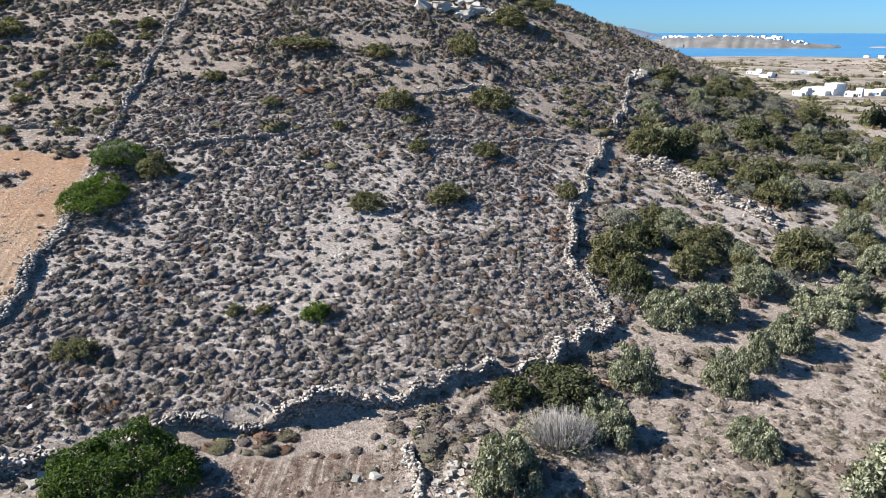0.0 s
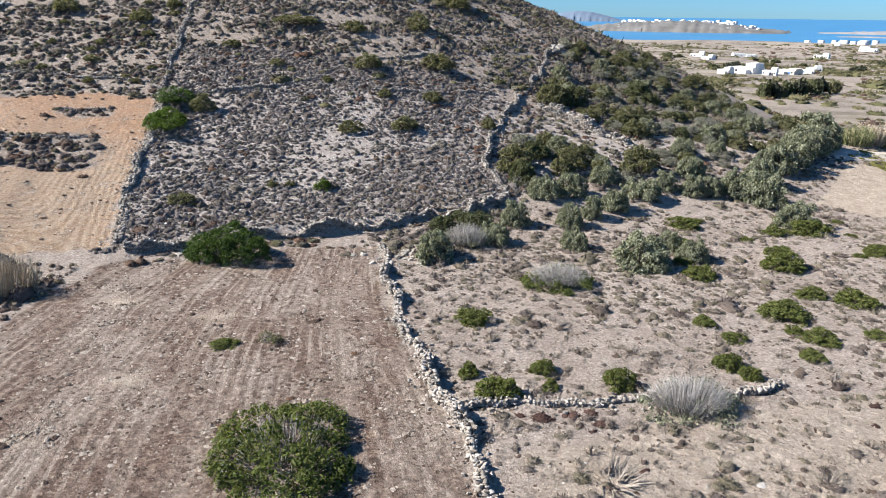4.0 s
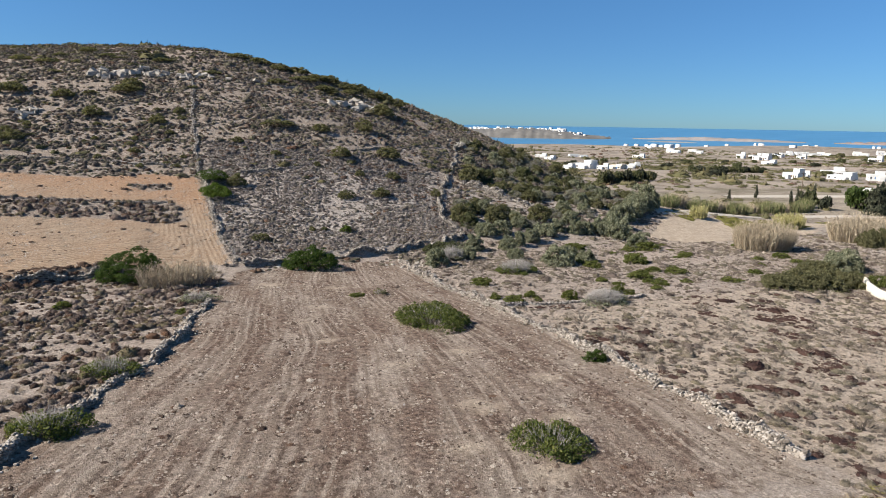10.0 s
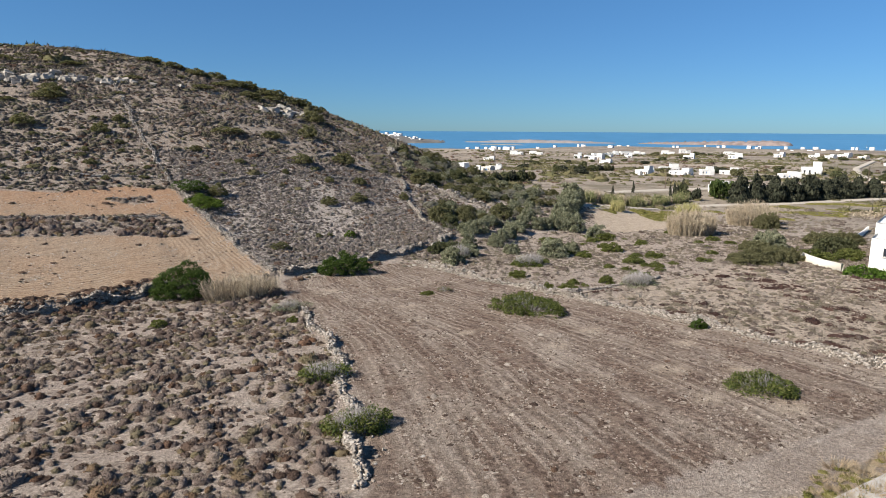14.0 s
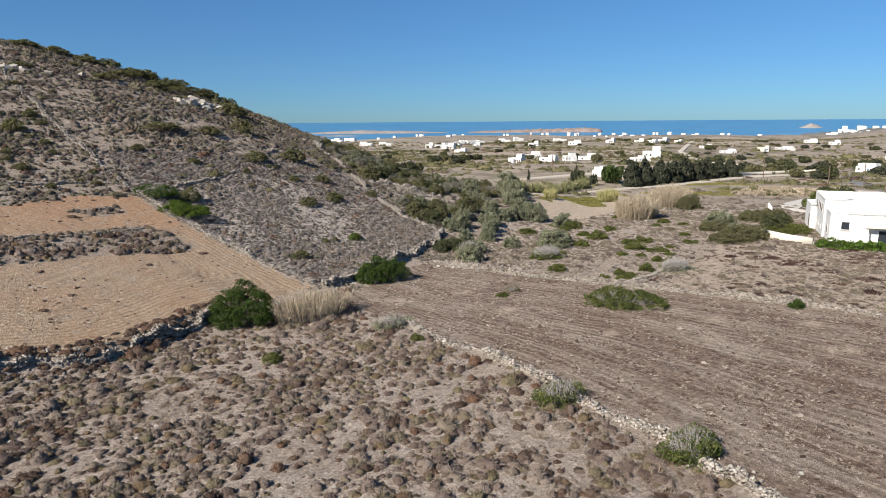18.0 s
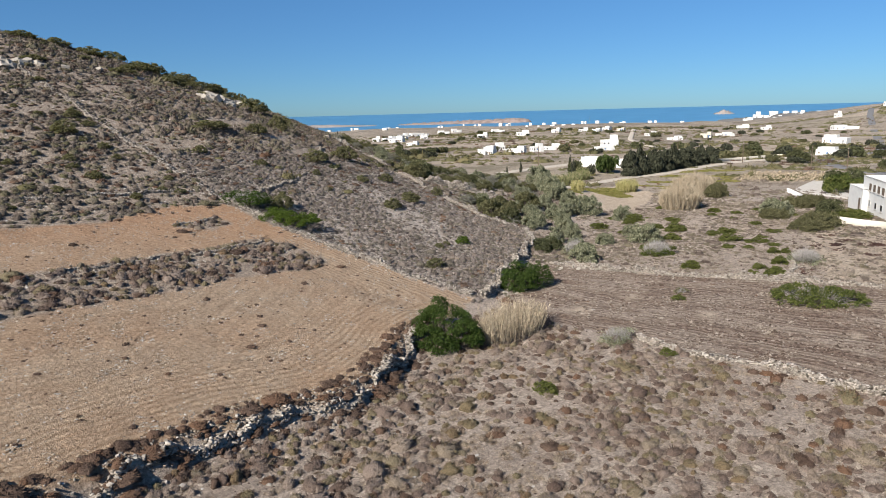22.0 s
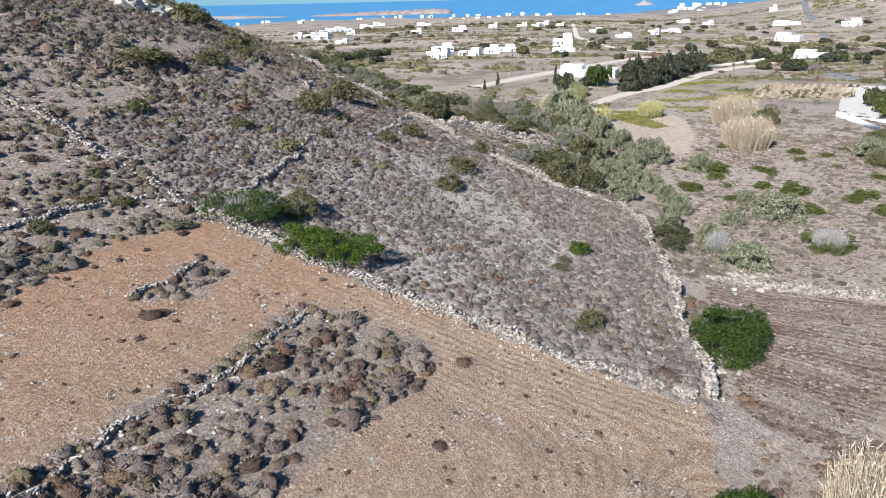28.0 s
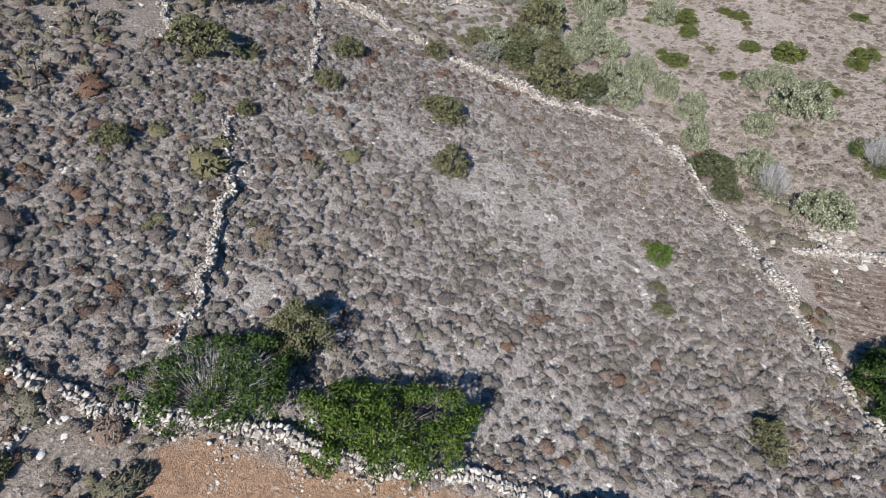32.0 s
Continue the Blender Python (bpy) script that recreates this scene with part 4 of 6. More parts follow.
def on_plot(x, y):
    s, _ = line_dist(x, y, FIELD_WALL_W)
    b, _ = line_dist(x, y, BANK_WALL)
    return (s < -0.6) & (b > 0.6) & (x < -23) & (y < 20) & ~inside(x, y, PLOUGH)


def on_meadow(x, y):
    s, _ = line_dist(x, y, FIELD_WALL_E)
    return (s > 0.6) & (x > -2) & (y < 37 + 0.55 * np.clip(x - 14, 0, 40)) & ~inside(x, y, PLOUGH) & ~inside(x, y, EAST_SLOPE) & ~inside(x, y, TAN_FIELD)


trng = np.random.default_rng(21)
FINE = [shrub_shape(trng, 84, 8, h, 3, 0.14) for h in (0.6, 0.75, 0.85, 0.65, 0.5)]
TINY = [shrub_shape(trng, 26, 6, h, 2, 0.24) for h in (0.6, 0.75, 0.85, 0.65, 0.5)]
MID = [shrub_shape(trng, 48, 7, h, 2, 0.2) for h in (0.6, 0.75, 0.7)]
COARSE = [shrub_shape(trng, 20, 6, h, 2, 0.28) for h in (0.6, 0.75, 0.7)]
TUFTS = [tuft_shape(trng, 90, h) for h in (0.75, 0.95, 0.85)]
STUBS = [tuft_shape(trng, 9, h) for h in (0.8, 1.1)]
PEBBLES = [dome(trng, 5, 1, 0.3, h) for h in (0.5, 0.8, 0.65, 1.0)]


EAST_SLOPE = [(12, 39), (17, 40.5), (30, 44.5), (44, 52), (55, 63), (66, 78), (60, 100), (44, 112), (30, 100), (22.5, 78), (16.5, 63), (12, 50)]


def bald(x, y):
    """Pale stony strips on the slope where little grows."""
    s, _ = line_dist(x, y, RIGHT_WALL)
    t, _ = line_dist(x, y, FOOT_WALL)
    p = 0.45 * patch(x, y, 4.5, 5) + 0.3 * patch(x * 2.2, y * 0.7, 4.0, 63) + 0.25 * patch(x, y, 0.9, 25)
    return np.clip(-0.02 + 2.4 * p - 0.55 * np.exp(-np.abs(s) / 3.5) - 0.12 * np.exp(-np.abs(t) / 4), 0.3, 1)


west_hill = lambda x, y: (x > -70) & (x <= -28) & (y < 84)
def bands(x, y):
    """Old terraces: scrub grows thick along level lines."""
    return 0.5 + 0.5 * np.sin(land(x, y) * 2.6 + 3.0 * patch(x, y, 14, 19))


near_hill = lambda x, y: on_hill(x, y) & (x > -28) & (y < 66)
scatter("hill_scrub", 0, (-29, 14, 22, 66), lambda x, y, r: near_hill(x, y) & (r.random(len(x)) < bald(x, y)), (0.25, 0.3), FINE, SHRUB, "low grey cushions of dry hillside scrub", 31, "shrubs", (0.8, 1.3), gap=0.385)
scatter("hill_scrub_small", 20000, (-29, 14, 22, 66), lambda x, y, r: near_hill(x, y) & (r.random(len(x)) < 0.25 + 0.6 * patch(x, y, 2.2, 61)), (0.12, 0.4), TINY, SHRUB, "small dry cushions between the larger ones", 61, "shrubs")
scatter("hill_scrub_west", 0, (-72, -26, 48, 86), lambda x, y, r: on_hill(x, y) & west_hill(x, y) & (r.random(len(x)) < 0.75 * bands(x, y) + 0.7 * patch(x, y, 2.2, 29)), (0.35, 0.35), FINE, SHRUB_HIGH, "low grey-brown cushions of dry hillside scrub", 55, "shrubs", (0.8, 1.25), gap=0.56)
scatter("hill_scrub_high", 0, (-105, 62, 50, 160), lambda x, y, r: on_hill(x, y) & ~near_hill(x, y) & ~west_hill(x, y) & (r.random(len(x)) < 0.5 * bands(x, y) + 0.75 * patch(x, y, 3.0, 6)), (0.42, 0.34), COARSE, SHRUB_HIGH, "low grey-brown cushions of dry hillside scrub", 32, "shrubs", (0.8, 1.25), gap=0.64)
scatter("hill_scrub_brown", 9000, (-100, 50, 22, 150), lambda x, y, r: on_hill(x, y) & (patch(x, y, 7, 7) + 0.35 * (y > 60) > 0.62), (0.34, 0.35), MID, SHRUB_DARK, "dark brown dry scrub cushions on the hillside", 33, "shrubs")
scatter("hill_scrub_olive", 4200, (-105, 62, 46, 160), lambda x, y, r: on_hill(x, y) & (r.random(len(x)) < 1.5 * patch(x, y, 10, 8) - 0.75 + 0.9 * sstep(0, 16, land(x, y))), (0.62, 0.4), MID, OLIVE_SCRUB, "olive-green scrub on the hillside", 34, "shrubs")
scatter("isle_scrub", 0, (-69, -28, 32, 50), lambda x, y, r: (inside(x, y, SCRUB_ISLE) | inside(x, y, SCRUB_SPOT)) & (r.random(len(x)) < 0.45 + 0.6 * patch(x, y, 3, 15)), (0.34, 0.35), FINE, SHRUB_PLOT, "grey and brown scrub on an unploughed strip", 35, "shrubs", (0.9, 1.4), gap=0.54)
scatter("isle_scrub_dark", 0, (-69, -28, 32, 50), lambda x, y, r: (inside(x, y, SCRUB_ISLE) | inside(x, y, SCRUB_SPOT)) & (x < -32) & (r.random(len(x)) < 0.3), (0.45, 0.3), FINE, SHRUB_DARK, "dark brown scrub on an unploughed strip", 36, "shrubs", (0.7, 1.1), gap=1.0)
scatter("plot_scrub", 0, (-85, -23, -46, 20), lambda x, y, r: on_plot(x, y) & (r.random(len(x)) < 1.7 * (0.5 * patch(x, y, 3.2, 9) + 0.5 * patch(x, y, 0.9, 26)) - 0.1), (0.27, 0.4), FINE, SHRUB_PLOT, "low grey-brown scrub cushions on the fallow plot", 37, "shrubs", (0.9, 1.4), gap=0.5)
scatter("plot_scrub_dark", 0, (-85, -23, -46, 20), lambda x, y, r: on_plot(x, y) & (r.random(len(x)) < 0.16 + 0.3 * patch(x, y, 2.5, 27)), (0.3, 0.35), FINE, SHRUB_DARK, "dark brown scrub cushions on the fallow plot", 38, "shrubs", (0.9, 1.4), gap=1.0)
scatter("plot_grass", 0, (-85, -23, -46, 20), lambda x, y, r: on_plot(x, y) & (r.random(len(x)) < 1.5 * (0.6 * patch(x, y, 4.5, 10) + 0.4 * patch(x, y, 1.2, 48)) - 0.42), (0.32, 0.35), TUFTS, STRAW_BROWN, "tan tufts of dry grass on the fallow plot", 39, "grass", gap=0.72)
scatter("meadow_grass", 0, (-2, 75, -46, 58), lambda x, y, r: on_meadow(x, y) & (r.random(len(x)) < 1.3 * patch(x, y, 5, 11) + 0.1), (0.3, 0.42), TUFTS, STRAW_GREY, "short dry grass tufts on the meadow", 40, "grass", gap=0.85)
scatter("meadow_scrub", 0, (-2, 75, -46, 58), lambda x, y, r: on_meadow(x, y) & (r.random(len(x)) < 1.5 * (0.5 * patch(x, y, 5, 12) + 0.5 * patch(x, y, 1.1, 28)) - 0.12), (0.24, 0.45), MID, SHRUB_MEADOW, "scattered grey-brown scrub on the dry meadow", 41, "shrubs", (0.6, 1.0), gap=0.62)
scatter("slope_scrub", 0, (6, 62, -46, 5), lambda x, y, r: on_meadow(x, y) & (y < 0.5 + 0.08 * x) & (r.random(len(x)) < 3.0 * (0.5 * patch(x, y, 3.2, 13) + 0.5 * patch(x, y, 1.1, 47) - 0.5)), (0.33, 0.45), MID, SHRUB_MAROON, "dark reddish-brown scrub patches on bare soil", 42, "shrubs", (0.3, 0.5), gap=0.6)
scatter("rust_scrub", 420, (-24, 16, 24, 66), lambda x, y, r: on_hill(x, y) & (patch(x, y, 5, 14) > 0.62), (0.36, 0.3), FINE, SHRUB_RED, "rust-coloured dry scrub on the slope", 43, "shrubs")
scatter("terrace_grass", 0, (-20, 10, 23, 40), lambda x, y, r: on_hill(x, y) & (line_dist(x, y, FOOT_WALL)[0] < 7) & (r.random(len(x)) < 0.55), (0.33, 0.35), TUFTS, STRAW_BROWN, "tan grass tussocks along the terrace edge", 44, "grass", gap=0.85)
scatter("field_stubble", 22000, (-35, 8, -35, 26), lambda x, y, r: inside(x, y, PLOUGH) & (r.random(len(x)) < 0.25 + 1.2 * (patch(x * 6, y * 0.7, 3.5, 16) - 0.2)), (0.11, 0.35), STUBS, STRAW_GREY, "sparse dry stubble on the ploughed field", 45, "grass")
scatter("field_weeds", 1500, (-35, 8, -35, 26), lambda x, y, r: inside(x, y, PLOUGH) & (patch(x, y, 4, 17) > 0.4), (0.15, 0.4), MID, SHRUB_DARK, "small dark weeds on the ploughed field", 46, "shrubs", (0.3, 0.5))
scatter("field_clods", 60000, (-35, 8, -35, 26), lambda x, y, r: inside(x, y, PLOUGH), (0.07, 0.4), PEBBLES, CLOD, "clods and bits of straw on the ploughed field", 57, "clods", (0.4, 0.9))
scatter("orange_clods", 60000, (-88, -22, 14, 53), lambda x, y, r: on_orange(x, y), (0.045, 0.4), PEBBLES, CLOD_ORANGE, "tan clods on the orange field", 58, "clods", (0.4, 0.8))
scatter("meadow_clods", 50000, (-2, 62, -46, 36), lambda x, y, r: on_meadow(x, y), (0.075, 0.45), PEBBLES, CLOD, "clods and dry litter on the meadow", 59, "clods", (0.4, 0.9))
scatter("plot_clods", 30000, (-85, -23, -46, 20), lambda x, y, r: on_plot(x, y), (0.07, 0.45), PEBBLES, CLOD, "clods and dry litter on the fallow plot", 60, "clods", (0.4, 0.9))
scatter("orange_weeds", 1400, (-88, -22, 14, 53), lambda x, y, r: on_orange(x, y), (0.13, 0.5), MID, SHRUB_DARK, "small dry weeds on the orange stony field", 47, "shrubs", (0.4, 0.8))
scatter("hill_stones", 30000, (-60, 16, 23, 86), lambda x, y, r: on_hill(x, y), (0.08, 0.36), PEBBLES, PEBBLE, "loose pale stones on the hillside", 48, "stones", (0.4, 0.8))
scatter("orange_stones", 42000, (-86, -22, 14, 53), lambda x, y, r: on_orange(x, y), (0.046, 0.36), PEBBLES, PEBBLE, "loose pale stones on the orange field", 49, "stones", (0.4, 0.8))
scatter("plot_stones", 4500, (-85, -23, -46, 20), lambda x, y, r: on_plot(x, y), (0.055, 0.5), PEBBLES, PEBBLE, "loose pale stones on the fallow plot", 50, "stones", (0.4, 0.8))
scatter("meadow_stones", 4000, (-2, 60, -46, 36), lambda x, y, r: on_meadow(x, y), (0.055, 0.5), PEBBLES, PEBBLE, "loose pale stones on the meadow", 51, "stones", (0.4, 0.8))
scatter("field_stones", 2500, (-35, 8, -35, 26), lambda x, y, r: inside(x, y, PLOUGH), (0.045, 0.45), PEBBLES, PEBBLE, "small pale stones on the ploughed field", 52, "stones", (0.4, 0.8))
scatter("east_slope_scrub", 0, (11, 66, 38, 112), lambda x, y, r: inside(x, y, EAST_SLOPE) & (np.abs(line_dist(x, y, CROSS_WALL)[0]) > 0.9) & (r.random(len(x)) < 0.45 + 0.6 * patch(x, y, 3, 62)), (0.42, 0.4), MID, SHRUB_HIGH, "grey scrub between the shrubs of the slope", 56, "shrubs", (0.6, 1.0), gap=0.85)
scatter("bank_scrub", 1500, (-70, -30, 13, 22), lambda x, y, r: np.abs(line_dist(x, y, BANK_WALL)[0] + 0.3) < 1.4, (0.34, 0.35), FINE, SHRUB_DARK, "dry brown scrub along the terrace bank", 53, "shrubs")
below_wall = lambda x, y: (line_dist(x, y, FOOT_WALL)[0] < -0.3) & (line_dist(x, y, FOOT_WALL)[0] > -4.5 + 2.5 * (x < -6)) & (x > -20) & (x < 10)
scatter("wall_foot_scrub", 1100, (-22, 12, 18, 36), lambda x, y, r: below_wall(x, y) & (patch(x, y, 2.5, 46) > 0.42), (0.32, 0.4), FINE, SHRUB_RED, "rust and brown scrub at the foot of the wall", 54, "shrubs")
scatter("wall_foot_brush", 0, (-22, 12, 18, 36), lambda x, y, r: below_wall(x, y) & (r.random(len(x)) < 0.25 + 0.8 * patch(x, y, 2.0, 65)), (0.34, 0.4), FINE, SHRUB_HIGH, "grey-brown brush along the foot of the wall", 66, "shrubs", gap=0.6)


# ---- bushes and trees ----
def lobes(rng, rx, ry, h, n):
    c, r = [(0, 0, h * 0.36)], [(rx * 0.70, ry * 0.70, h * 0.56)]
    for i in range(n):
        a, q = rng.uniform(0, 2 * np.pi), rng.uniform(0.4, 0.8)
        k = rng.uniform(0.18, 0.44)
        c.append((math.cos(a) * rx * q, math.sin(a) * ry * q, h * rng.uniform(0.2, 0.68)))
        r.append((rx * k, ry * k, h * rng.uniform(0.28, 0.44)))
    return c, r


def clumps(rng, rx, ry, h, r0):
    """Many small leaf clumps over an uneven dome, with a few inside it."""
    n = int(min(260, 1.25 * (rx * ry + h * (rx + ry)) / (r0 * r0)))
    d = rng.normal(size=(n, 3))
    d[:, 2] = np.abs(d[:, 2]) * 0.9
    d /= np.linalg.norm(d, axis=1)[:, None]
    a = np.arctan2(d[:, 1], d[:, 0])
    p = rng.uniform(0, 6.28, 3)
    swell = 1 + 0.10 * np.sin(2 * a + p[0]) + 0.08 * np.sin(3 * a + p[1]) + 0.07 * np.sin(5 * a + p[2]) + rng.normal(0, 0.03, n)
    deep = np.where(rng.random(n) < 0.2, 0.6, 1.0)
    c = d * np.array([max(rx - 0.6 * r0, 0.2), max(ry - 0.6 * r0, 0.2), max(h - 0.8 * r0, 0.1)]) * (swell * deep)[:, None]
    c[:, 2] += 0.15 * r0
    r = r0 * rng.uniform(0.7, 1.35, n)[:, None] * np.array([[1.0, 1.0, 0.8]])
    return c, r


def bush(name, x, y, rx, ry, h, mat, label, seed, leaf=0.15, dens=1.0, turn=0.0, twigs=0, group="", nlobes=10, category="bush", sink=0.12, most=18000, bare=1.0):
    rng = np.random.default_rng(seed)
    top = thing(name, x, y, gz(x, y) - sink, label, category, group, turn)
    c, r = clumps(rng, rx, ry, h, 0.4 if rx > 1.3 else 0.2)
    area = 2.2 * (rx * ry + h * (rx + ry))
    n = int(min(most, dens * area / (leaf * leaf) * 1.7))
    v, f = leaf_cloud(rng, c, r, n, leaf, 0.2, 0.5)
    if bare < 1:
        # the top has lost its leaves
        v = v.reshape(-1, 4, 3)
        f = f.reshape(2, -1, 3).transpose(1, 0, 2)[v[:, 0, 2] < bare * h * rng.uniform(0.6, 1.2, len(v))].reshape(-1, 3)
        v = v.reshape(-1, 3)
    part("foliage", mesh_of("foliage", v, f, mat), None, top)
    v, f = twig_cloud(rng, 26 + int(5 * rx * ry), rx * 0.72, ry * 0.72, h * 0.68, 0.02 + 0.006 * h)
    tagged(part("branchwork", mesh_of("branchwork", v, f, BARK), None, top), kind="stuff")
    if twigs:
        v, f = twig_cloud(rng, int(twigs * 1.3), rx * 0.85, ry * 0.85, h * 1.05, 0.011, start=0.3)
        tagged(part("dead_wood", mesh_of("dead_wood", v, f, TWIG), None, top, "bare silver-grey twigs"), kind="stuff")
    return top


# single bushes of the plan
bush("lentisk_bush", -13.2, 22.8, 3.5, 2.2, 2.6, LENTISK, "dense rounded dark green bush at the field's edge", 101, 0.075, 1.0, most=32000)
bush("lentisk_bush", -32.5, 18.3, 3.3, 2.8, 3.1, LENTISK, "large dense dark green bush beside a terrace wall", 102, 0.075, 1.0, most=26000)
bush("green_bush", -25.2, 46.3, 4.2, 2.2, 1.5, BRIGHT, "bright green spreading bush against the hill wall", 103, 0.07, 1.0, most=40000, turn=-72)
bush("green_bush", -26.0, 52.2, 3.6, 2.1, 1.4, LENTISK, "dark green spreading bush with grey dead twigs", 104, 0.07, 0.8, most=30000, turn=-70, twigs=700)
bush("green_bush", -22.3, 50.0, 1.5, 1.4, 1.8, DARK_OLIVE, "rounded olive-green bush beside the hill wall", 105, 0.075)
bush("fig_bush", -4.7, -2.6, 3.2, 3.6, 1.5, FIG, "rounded leafy bush alone in the ploughed field", 106, 0.085, 0.9, twigs=260, most=24000)
bush("fig_bush", -4.8, -27.2, 2.1, 1.9, 1.2, FIG, "leafy green bush alone in the ploughed field", 107, 0.08, 0.9, twigs=160)
bush("grey_bush", 14.4, 1.4, 2.7, 1.8, 1.7, OLIVE, "spreading grey bush of bare twigs with some leaves", 108, 0.075, 0.6, twigs=1000, bare=0.5)
bush("grey_bush", 11.6, 18.0, 2.9, 2.0, 1.8, FIG, "low bush with bare grey twigs and yellow-green leaves", 109, 0.075, 0.8, twigs=900, bare=0.55)
bush("grey_bush", 5.6, 26.6, 2.2, 1.4, 2.2, OLIVE, "half-dead shrub with pale bare branches by the wall", 115, 0.068, 0.25, twigs=480, bare=0.6)
bush("wall_bush", -24.8, 7.6, 1.8, 1.2, 1.2, OLIVE, "low grey leafy bush at the end of the wall", 110, 0.068, 0.5, twigs=330, bare=0.7)
bush("wall_bush", -28.6, -11.9, 1.9, 1.2, 1.4, FIG, "green and grey bush growing over the wall", 111, 0.075, 0.7, twigs=330, bare=0.75)
bush("wall_bush", -29.9, -20.4, 1.9, 1.3, 1.5, FIG, "green bush with grey twigs growing over the wall", 112, 0.075, 0.8, twigs=330, bare=0.75)
bush("green_bush", -7.4, 35.1, 0.9, 0.8, 1.05, BRIGHT, "small bright green bush on the slope", 113, 0.061)
bush("hill_bush", -18.9, 30.2, 1.1, 0.9, 1.0, DARK_OLIVE, "small olive-green bush on the slope", 114, 0.061)
bush("green_bush", 4.4, -14.9, 0.9, 0.7, 0.9, LENTISK, "small green bush growing at the foot of the wall", 116, 0.061)
bush("dead_shrub", -7.4, 8.5, 0.8, 0.6, 0.7, DARK_OLIVE, "small twiggy shrub in the ploughed field", 117, 0.061, 0.3, twigs=70)


def kinds(name, mat, seeds, leaf, nlobes, most, label, category="bush", twigs=0):
    """Bushes of radius 1 and height 1, to be copied; they wait where the first copies stand."""
    return [bush(name, 0, 0, 1, 1, 1, mat, label, k, leaf, 6.0, 0, twigs, "", nlobes, category, 0, most) for k in seeds]


def plant(protos, rows, label="", group="", seed=1, jitter=0.0):
    """Copies of the prototypes at x, y, radius, height; the prototypes themselves are the first of them."""
    rng = np.random.default_rng(seed)
    for i, (x, y, r, h) in enumerate(rows):
        k = i % len(protos)
        m = pose(x, y, gz(x, y) - 0.1, 0, 0, rng.uniform(0, 360))
        if protos[k].get("placed"):
            ob = copy_thing(protos[k], m)
        else:
            ob = protos[k]
            ob["placed"] = 1
            ob.matrix_basis = m
        ob.scale = (r * rng.uniform(0.9, 1.1), r * rng.uniform(0.9, 1.1), h)
        tagged(ob, label, group=group)


def strewn_spots(n, area, keep, radius, height, seed, gap=0.8):
    rng = np.random.default_rng(seed)
    out = []
    for _ in range(n * 40):
        x, y = rng.uniform(area[0], area[1]), rng.uniform(area[2], area[3])
        if not keep(x, y):
            continue
        r = rng.uniform(*radius)
        if all((x - a) ** 2 + (y - b) ** 2 > (gap * (r + c)) ** 2 for a, b, c, _ in out):
            out.append((x, y, r, r * rng.uniform(*height)))
        if len(out) >= n:
            break
    return out


olive_protos = kinds("wild_olive", OLIVE, (201, 202, 203), 0.045, 18, 9000, "rounded pale grey-green wild olive bush")
plant(olive_protos, [(14.9, 26.7, 1.1, 2.0), (10.5, 32.0, 1.15, 2.3), (18.5, 34.2, 1.05, 2.3), (21.4, 36.5, 1.4, 2.5), (15.8, 32.2, 1.25, 2.1), (2.7, 23.8, 1.75, 2.4), (8.1, 27.6, 1.3, 2.1),
                     (19.4, 22.6, 2.2, 2.7), (23.2, 26.4, 1.0, 1.9), (24.2, 24.0, 1.45, 2.0), (31.5, 41.8, 1.3, 2.2), (33.7, 42.0, 1.3, 2.2), (36.8, 42.6, 1.9, 3.1), (38.8, 41.0, 2.2, 3.5), (46.0, 50.5, 2.1, 3.4),
                     (51.4, 56.0, 2.2, 4.1), (57.0, 61.5, 3.1, 4.7), (44.1, 50.9, 1.4, 2.5), (14.4, 38.1, 1.5, 2.4), (39.2, 34.4, 1.75, 2.5), (17.6, 39.2, 1.5, 2.3), (25.4, 40.0, 1.8, 2.3), (28.6, 42.4, 1.35, 2.1),
                     (41.5, 46.0, 2.0, 3.2), (48.5, 53.0, 2.0, 3.4), (54.0, 58.0, 2.4, 3.6), (33.0, 46.5, 1.6, 2.4)], group="wild olives of the valley", seed=61)
low_protos = kinds("low_green_bush", MEADOW_LEAF, (211, 212), 0.07, 13, 2800, "low spreading fresh green bush on the dry meadow")
plant(low_protos, [(39.1, 32.3, 1.7, 1.3), (31.0, 22.1, 1.6, 1.3), (27.2, 33.4, 1.4, 0.9), (23.1, 20.0, 1.35, 0.9), (29.8, 16.2, 1.2, 0.7), (32.3, 14.9, 1.4, 0.9), (25.7, 12.6, 1.6, 0.95), (25.9, 8.9, 1.2, 0.7),
                   (4.8, 11.5, 1.1, 0.9), (3.8, 4.6, 0.6, 0.7), (7.8, 4.9, 0.7, 0.7), (7.9, 3.2, 0.5, 0.5), (11.5, 3.5, 0.95, 1.0), (5.0, 2.6, 1.15, 0.9), (18.4, 5.6, 0.8, 0.8), (19.1, 4.4, 0.65, 0.7), (19.6, 11.2, 0.8, 0.6),
                   (35.6, 31.6, 1.0, 0.9), (32.6, 25.7, 1.2, 0.8), (24.9, 10.0, 0.65, 0.6), (20.4, 9.0, 0.75, 0.5), (41.6, 26.0, 1.0, 0.8), (-36.3, 7.3, 0.8, 0.6), (-25.9, 3.3, 0.6, 0.5), (-9.9, 7.9, 0.8, 0.4)], group="low bushes of the meadow", seed=62)
plant(low_protos, strewn_spots(26, (22, 62, 4, 36), lambda x, y: y > 4 + 0.1 * (x - 22), (0.5, 1.4), (0.45, 0.7), 63), group="low bushes of the meadow", seed=64)
dull_protos = kinds("lentisk_shrub", DARK_OLIVE, (221, 222, 223), 0.066, 17, 3600, "rounded dull green evergreen shrub on the slope")
